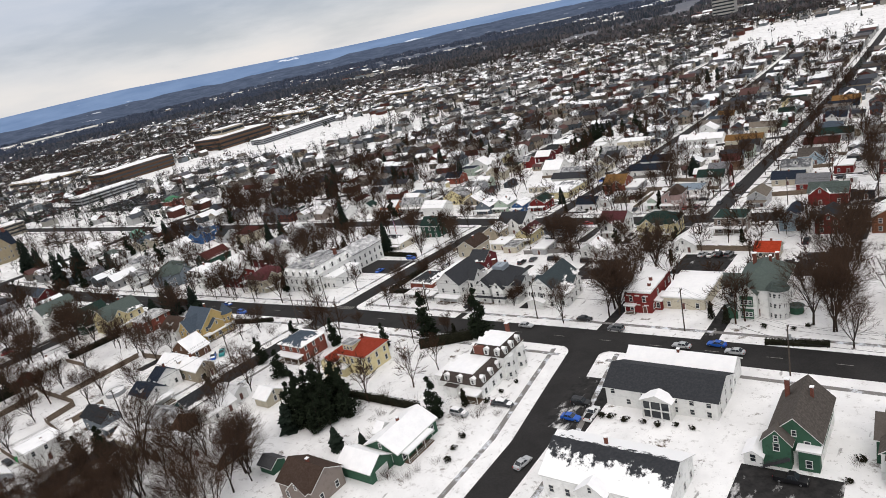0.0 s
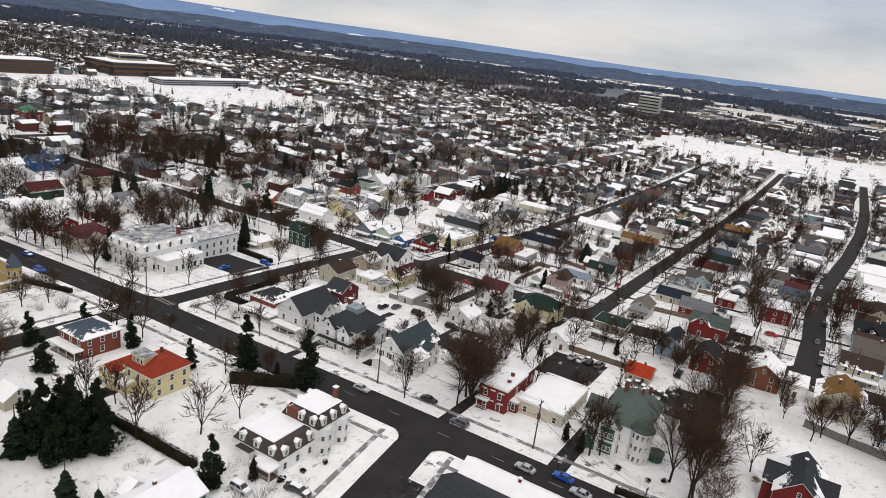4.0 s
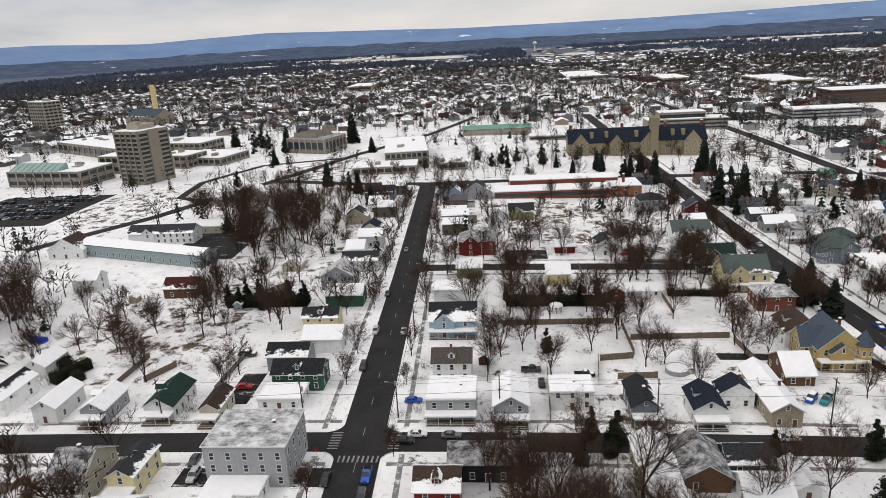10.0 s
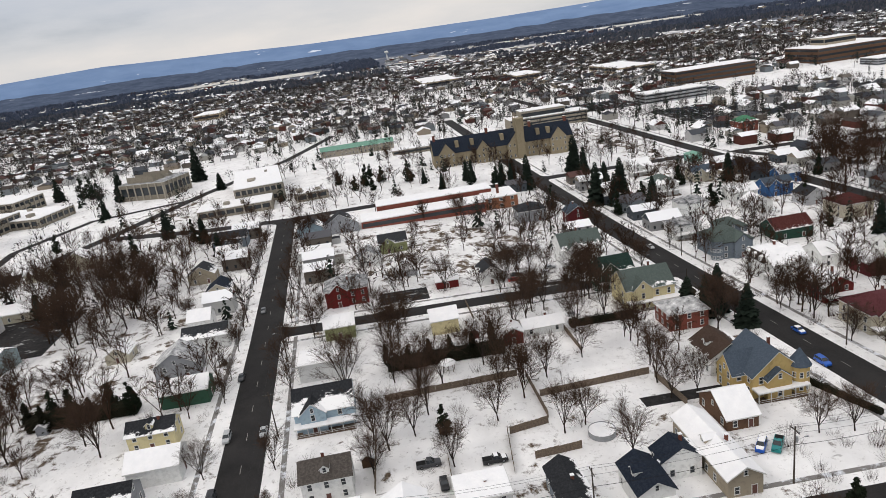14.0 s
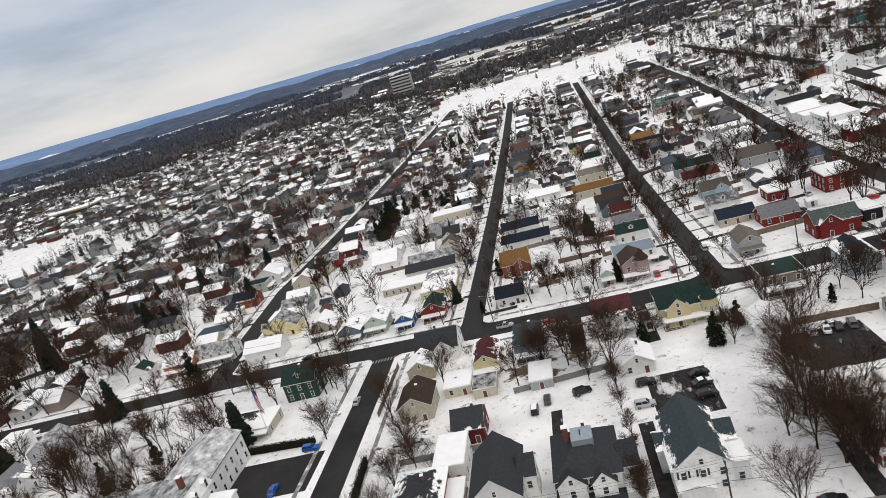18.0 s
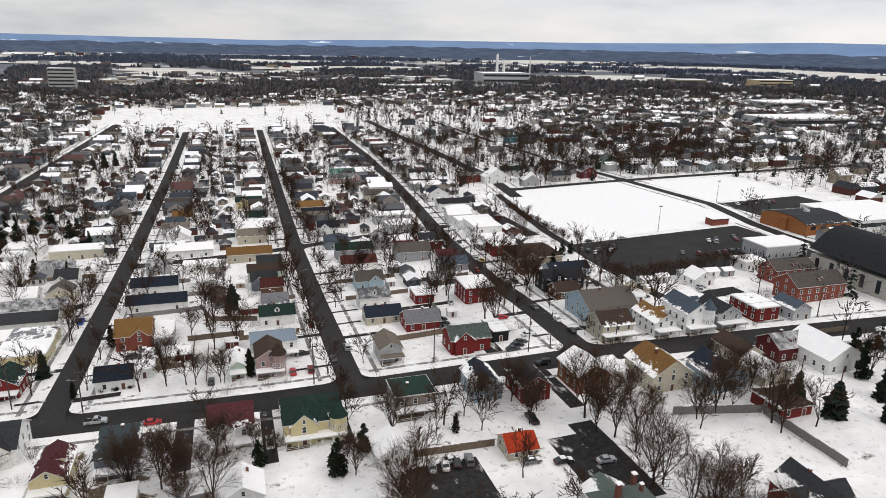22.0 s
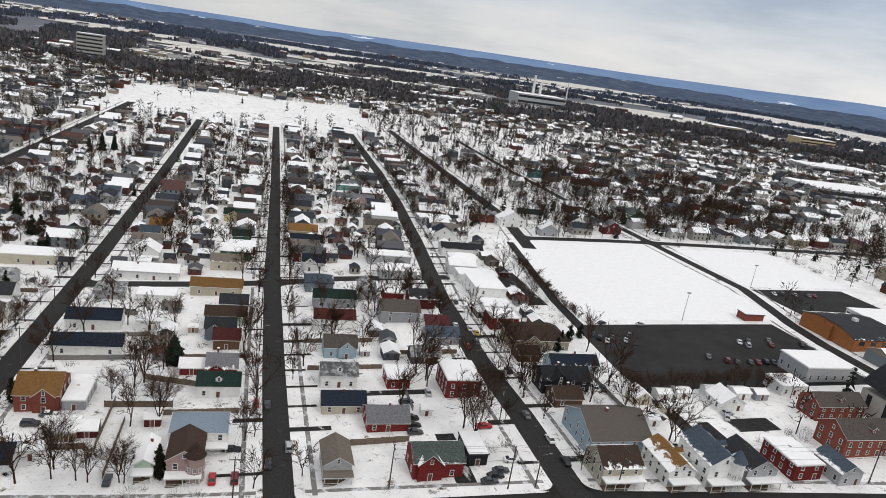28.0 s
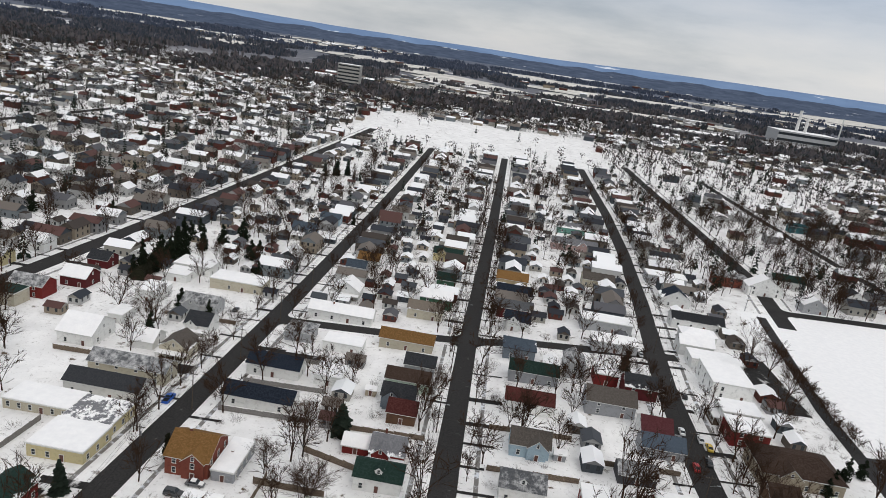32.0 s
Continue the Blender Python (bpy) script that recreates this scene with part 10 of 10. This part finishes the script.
ps_.tube((0.32, 0, 8.0), (0.32, 0, 9.0), 0.24, 0.24, 8, 0, True)
CAN = ps_.mesh("transformer", [M_CAN])
ps_ = Shape()
ps_.tube((0, 0, 8.2), (1.9, 0, 8.7), 0.035, 0.03, 4)
ps_.box(1.7, -0.12, 8.62, 2.4, 0.12, 8.74)
LAMPARM = ps_.mesh("street_light", [M_CAN])


def pole_line(spots, rot, lamp_turn=0.0):
    """Poles with crossarms, and the wires that hang between them."""
    for k, (x, y) in enumerate(spots):
        t = thing("utility_pole", x, y, "weathered wooden utility pole with a crossarm and wires", "pole", "utility poles", rot=rot)
        part("pole", POLE, [], t)
        part("crossarm", ARM, [], t, at=(0, 0, 10.3))
        if k % 3 == 1:
            part("transformer", CAN, [], t, "grey steel transformer can")
        if k % 2 == 0:
            part("street_light", LAMPARM, [], t, turn=lamp_turn)
    c, q = math.cos(radians(rot)), math.sin(radians(rot))
    for (x0, y0), (x1, y1) in zip(spots, spots[1:]):
        s = Shape()
        for o, z in ((-1.1, 10.55), (0.45, 10.55), (1.1, 10.55), (0.15, 7.4)):
            prev = None
            for k in range(7):
                u = k / 6
                px, py = x0 + (x1 - x0) * u - q * o, y0 + (y1 - y0) * u + c * o
                p = (px, py, (gz(x0, y0) * (1 - u) + gz(x1, y1) * u) + z - 4 * 0.7 * u * (1 - u))
                if prev:
                    s.tube(prev, p, 0.022 if z > 8 else 0.04, 0.022 if z > 8 else 0.04, 3)
                prev = p
        setting("overhead_wires", s, [M_WIRE], "thin black wires hung between utility poles", "wires")


pole_line([(-133.4, 243), (-137.0, 280), (-138.0, 307), (-138, 339), (-137, 372), (-137, 411), (-136, 458)], 90, 90)
pole_line([(-80.1, 239), (-76, 276), (-75.5, 314), (-75, 352), (-74, 395), (-73, 440)], 90, -90)
pole_line([(-15.5, 238), (-14.5, 266), (-13.5, 294), (-12, 314), (-9, 350), (-4, 392), (0, 440)], 90, -90)
pole_line([(-290, 139), (-252, 140.5), (-214, 141.8), (-175, 143.5), (-130, 144), (-92, 144), (-52, 142.8), (-26.9, 127.1), (12, 126)], 0, -90)
pole_line([(-330, 7.5), (-292, 8.5), (-254, 9.5), (-216, 10.7), (-174, 12), (-130, 13), (-92, 14), (-60, 14.5)], 0, -90)
pole_line([(-172, -40), (-171.5, -8), (-172.5, 34), (-171, 66), (-168.5 - 3.5, 100.6), (-173, 128)], 90, 0)
pole_line([(-360, 250), (-320, 252), (-280, 253), (-222, 254), (-186, 252), (-150, 250.5)], 0, -90)
pole_line([(-48.1, 241), (-22, 238), (3.4, 235.3), (34, 234), (70, 231), (104, 226)], 0, -90)


# ---- tall lamps of the playing field ----
ps_ = Shape()
ps_.tube((0, 0, -0.5), (0, 0, 12), 0.16, 0.08, 7, 0, True)
MAST = ps_.mesh("mast", [M_CAN])
ps_ = Shape()
ps_.box(-0.9, -0.1, 11.8, 0.9, 0.1, 12.3)
FLOOD = ps_.mesh("flood_lights", [M_CAN])
for x_, y_ in ((87.2, 337.5), (151.8, 378.8), (50, 458.5), (132, 458.6)):
    t = thing("floodlight_pole", x_, y_, "tall grey floodlight pole beside the snowy field", "lamp", "field lights")
    part("mast", MAST, [], t)
    part("flood_lights", FLOOD, [], t)


# ---- fences round the yards ----
M_FENCE = plain("fence_wood", (0.16, 0.125, 0.095), 0.9, vary=0.35, scale=2.5)
M_FENCE2 = plain("grey_fence_wood", (0.2, 0.19, 0.18), 0.9, vary=0.3, scale=2.5)


def fence(x0, y0, x1, y1, h=1.7, mat=M_FENCE):
    L = math.hypot(x1 - x0, y1 - y0)
    rot = math.degrees(math.atan2(y1 - y0, x1 - x0))
    t = thing("fence", x0, y0, "weathered board fence between snowy yards", "fence", "fences", rot=rot)
    z0 = gz(x0, y0)
    c, q = math.cos(radians(rot)), math.sin(radians(rot))
    n = max(2, int(L / 3.6))
    r = random.Random(int(L * 10 + x0))
    for k in range(n):
        a, b = L * k / n, L * (k + 1) / n
        z = gz(x0 + c * (a + b) / 2, y0 + q * (a + b) / 2) - z0
        s = Shape()
        m = max(3, int((b - a) / 0.3))
        s.box(a, -0.1, z - 0.3, a + 0.11, 0.06, z + h + 0.12)
        part("post", s, [mat], t)
        s, rim = Shape(), []
        for j in range(m):
            hh = z + h + r.uniform(-0.05, 0.05)
            for u, d in ((0, 0.012), (0.03, 0.028), (0.9, 0.028), (0.93, 0.012)):
                rim.append((a + 0.11 + (b - a - 0.11) * (j + u) / m, d, hh))
        i = len(s.v)
        for u, d, hh in rim:
            s.v.extend([(u, -d, z - 0.2), (u, -d, hh), (u, d, hh), (u, d, z - 0.2)])
        for q_ in range(len(rim) - 1):
            for e in range(3):
                s.f.append((i + 4 * q_ + e, i + 4 * q_ + 4 + e, i + 4 * q_ + 5 + e, i + 4 * q_ + 1 + e))
                s.m.append(0)
        for e in (0, 4 * (len(rim) - 1)):
            s.f.append((i + e, i + e + 1, i + e + 2, i + e + 3))
            s.m.append(0)
        part("panel", s, [mat], t)


for f_ in ((-223, 34.5, -224.5, 66), (-243, 70, -225, 67.5), (-213.5, 68.5, -215.4, 94.6), (-201, 58.8, -202.6, 67.3), (-201.3, 58.4, -188, 56.7), (-191.4, 61.5, -192.1, 70.9), (-213.4, 95, -200, 96), (-223.2, 67.8, -204.3, 67.8),
           (-66.5, 198.7, -48, 197.3), (-58, 258.3, -40, 259), (-199.4, -49.8, -191, -54.4), (-105.3, 296.1, -91.6, 291.2), (-108, 305.8, -105.3, 296.1), (-112, 281, -96, 280), (-255, 70.3, -246, 82)):
    fence(*f_)
for f_ in ((-172.5, 44.5, -198, 45.5), (-190, 31, -212, 32), (-232, 84, -247, 84), (-262, 62, -276, 62), (-186, -34, -208, -33), (-205, -60, -186, -61), (-128, 262, -112, 262), (-110, 262, -110, 284), (-108, 309, -132, 309), (-108, 326, -132, 326),
           (-108, 344, -136, 344), (-106, 250, -106, 274), (-98, 276, -80, 276), (-98, 309, -78, 309), (-40, 300, -62, 300), (-40, 320, -62, 320), (-36, 274, -36, 296), (-34, 310, -14, 310), (24, 268, 24, 292), (46, 222, 70, 220), (-160, 199, -160, 226),
           (-126, 196, -104, 198), (-150, 176, -132, 176), (-168, 274, -168, 292), (-190, 328, -172, 328), (-175, 365, -150, 365)):
    fence(*f_, 1.5, M_FENCE2 if f_[0] % 3 < 1 else M_FENCE)
fence(13.3, 190, 13.4, 168, 2.0, M_FENCE2)
fence(13.3, 190.3, -6, 196, 2.0, M_FENCE2)


# ---- painted lines ----
M_LINE = plain("worn_road_paint", (0.26, 0.25, 0.235), 0.8, vary=0.35, scale=1.2, coords="World")


def dashes(line, x_from, x_to, lift):
    pts, wid = ROAD_LINES[line]
    s = Shape()
    x = x_from
    while x < x_to:
        ya, yb = (float(np.interp(v, [p[0] for p in pts], [p[1] for p in pts])) for v in (x, x + 3))
        s.poly([(x, ya - 0.07, gz(x, ya) + lift), (x + 3, yb - 0.07, gz(x + 3, yb) + lift), (x + 3, yb + 0.07, gz(x + 3, yb) + lift), (x, ya + 0.07, gz(x, ya) + lift)])
        x += 12.5
    setting("lane_marking", s, [M_LINE], "worn dashed white line along the street", "road marking")


dashes("avenue", -420, 110, 0.045)
dashes("south_avenue", -420, 110, 0.049)


def crosswalk(x0, y0, dx, dy, n, along_x):
    """Bars side by side, n of them from (x0, y0) with steps (dx, dy)."""
    s = Shape()
    for k in range(n):
        x, y = x0 + dx * k, y0 + dy * k
        w, d = (1.1, 0.2) if along_x else (0.2, 1.1)
        s.poly([(px, py, gz(px, py) + 0.16) for px, py in ((x - w, y - d), (x + w, y - d), (x + w, y + d), (x - w, y + d))])
    setting("crosswalk", s, [M_LINE], "worn white crosswalk bars across the street", "road marking")


crosswalk(-168.2, 142.2, 0.95, 0, 8, False)
crosswalk(-168.4, 126.4, 0.95, 0, 8, False)
crosswalk(-169.6, 233.4, 0.95, 0, 8, False)
crosswalk(-167.9, 0.2, 0.95, 0, 7, False)
crosswalk(-167.9, 12.6, 0.95, 0, 7, False)
crosswalk(-158.6, 2.4, 0, 0.95, 9, True)


# ---- small things in the yards ----
M_TARP = plain("blue_tarp", (0.015, 0.07, 0.5), 0.5)
M_GREEN = plain("green_canvas", (0.01, 0.28, 0.07), 0.6)


def shed(x, y, w, d, h, wall, rot=0.0):
    t = thing("shed", x, y, "small garden shed with a snowy roof", "shed", "sheds", rot=rot)
    s, r = Shape(), Shape()
    gable_walls(s, -w / 2, w / 2, -d / 2, d / 2, h, 0.8, True)
    gable_roof(r, -w / 2, w / 2, -d / 2, d / 2, h, 0.8, True, 0.25)
    part("wall", s, [siding(wall, WALLS[wall])], t)
    part("roof", r, [M_SNOW, M_TRIM], t)
    part("door", DOOR, [], t, at=(0, -d / 2, 0.1))


for a_ in ((40, 276.5, 4.6, 3.6, 2.2, "white"), (46.6, 276.8, 4.8, 3.8, 2.3, "white"), (51.8, 275.6, 4.4, 4.6, 2.2, "ltgrey"), (57.2, 278.0, 4.2, 3.2, 2.2, "white"), (66.0, 275.4, 5.4, 4.4, 2.4, "white"), (72.4, 274.6, 4.4, 4.0, 2.2, "grey"), (36.5, 268.5, 3.2, 2.6, 2.0, "cream"), (-246.4, -86.1, 3.2, 2.6, 2.0, "tan"), (-238.4, -47.5, 3.2, 2.4, 2.0, "grey"), (-99.5, 272, 3.6, 3.0, 2.2, "dkred"), (-160, 262, 3, 2.4, 2.0, "white"), (-120, 268, 3, 2.6, 2.1, "grey"), (-200, 30, 3, 2.4, 2, "brown"), (-33, 272, 3, 2.4, 2, "white"), (-250, 60, 3, 2.6, 2.1, "dkred"), (28, 262, 3.4, 2.6, 2.1, "white"), (-96, 330, 3, 2.5, 2, "tan"), (-118, 318, 3, 2.5, 2, "white"), (-44, 310, 3, 2.5, 2, "grey")):
    if free(a_[0], a_[1], a_[2], a_[3], 0.4):
        shed(*a_)
t = thing("tarp_stack", -216.6, -99.7, "stack in the woods under a bright blue tarp", "tarp", rot=80)
s = Shape()
loft(s, [[(-2.4, -1.1, -0.2), (2.4, -1.1, -0.2), (2.4, 1.1, -0.2), (-2.4, 1.1, -0.2)], [(-2.3, -1.0, 1.2), (2.3, -1.0, 1.3), (2.3, 1.0, 1.2), (-2.3, 1.0, 1.3)], [(-2.0, -0.5, 1.6), (2.0, -0.4, 1.7), (2.0, 0.5, 1.6), (-2.0, 0.4, 1.5)]])
part("tarp", s, [M_TARP], t)
t = thing("dumpster", -186.2, 46.5, "green waste container beside a white house", "container", rot=90)
s, r = Shape(), Shape()
loft(s, [[(-1.5, -0.7, 0), (1.5, -0.7, 0), (1.5, 0.6, 0), (-1.5, 0.6, 0)], [(-1.6, -0.9, 1.2), (1.6, -0.9, 1.2), (1.6, 0.8, 1.3), (-1.6, 0.8, 1.3)]])
part("bin", s, [M_GREEN], t)
r.box(-1.62, -0.92, 1.25, 1.62, 0.82, 1.36)
part("lid", r, [M_GREEN], t)
t = thing("gazebo", -233, 50.6, "round garden gazebo with a domed snowy roof", "gazebo")
s, r = Shape(), Shape()
for k in range(8):
    an = math.pi * k / 4
    post_ = Shape()
    post_.tube((1.6 * math.cos(an), 1.6 * math.sin(an), -0.3), (1.6 * math.cos(an), 1.6 * math.sin(an), 2.2), 0.07, 0.07, 5)
    part("post", post_, [M_WOOD], t)
r.tube((0, 0, 2.15), (0, 0, 2.6), 2.1, 1.5, 12)
r.tube((0, 0, 2.6), (0, 0, 3.0), 1.5, 0.2, 12, 0, True)
part("roof", r, [M_SNOW], t)
t = thing("pool", -195.3, 76, "round above-ground pool covered with snow", "pool")
s, r = Shape(), Shape()
s.tube((0, 0, -0.3), (0, 0, 1.25), 2.7, 2.7, 18)
part("rim", s, [M_CAN], t)
r.tube((0, 0, 1.1), (0, 0, 1.2), 2.65, 2.5, 18, 0, True)
part("cover", r, [M_SNOW], t)
t = thing("stop_sign", -158.4, -1.8, "red octagonal stop sign on the street corner", "sign", rot=90)
s, r = Shape(), Shape()
s.tube((0, 0, -0.2), (0, 0, 2.9), 0.04, 0.04, 5)
part("post", s, [M_CAN], t)
r.tube((0, -0.06, 2.6), (0, -0.03, 2.6), 0.42, 0.42, 8, 0, True)
r.tube((0, -0.03, 2.6), (0, -0.06, 2.6), 0.42, 0.42, 8, 0, True)
part("board", r, [plain("sign_red", (0.5, 0.02, 0.02), 0.5)], t)
wt = thing("water_tower", -3300, 205, "white water tower far out on the shopping street", "tower")
s = Shape()
s.tube((0, 0, -3), (0, 0, 26), 3.0, 2.6, 10)
part("stem", s, [M_TRIM], wt)
s = Shape()
for z0_, z1_, r0_, r1_ in ((26, 30, 3, 9.5), (30, 34, 9.5, 10), (34, 38, 10, 7), (38, 40, 7, 1)):
    s.tube((0, 0, z0_), (0, 0, z1_), r0_, r1_, 14, 0, True)
part("tank", s, [M_TRIM], wt)

# ---- from plan units to metres ----
for ob in list(scene.objects):
    if ob.parent is None and ob.type in ("MESH", "EMPTY"):
        ob.location, ob.scale = ob.location * UNIT, ob.scale * UNIT
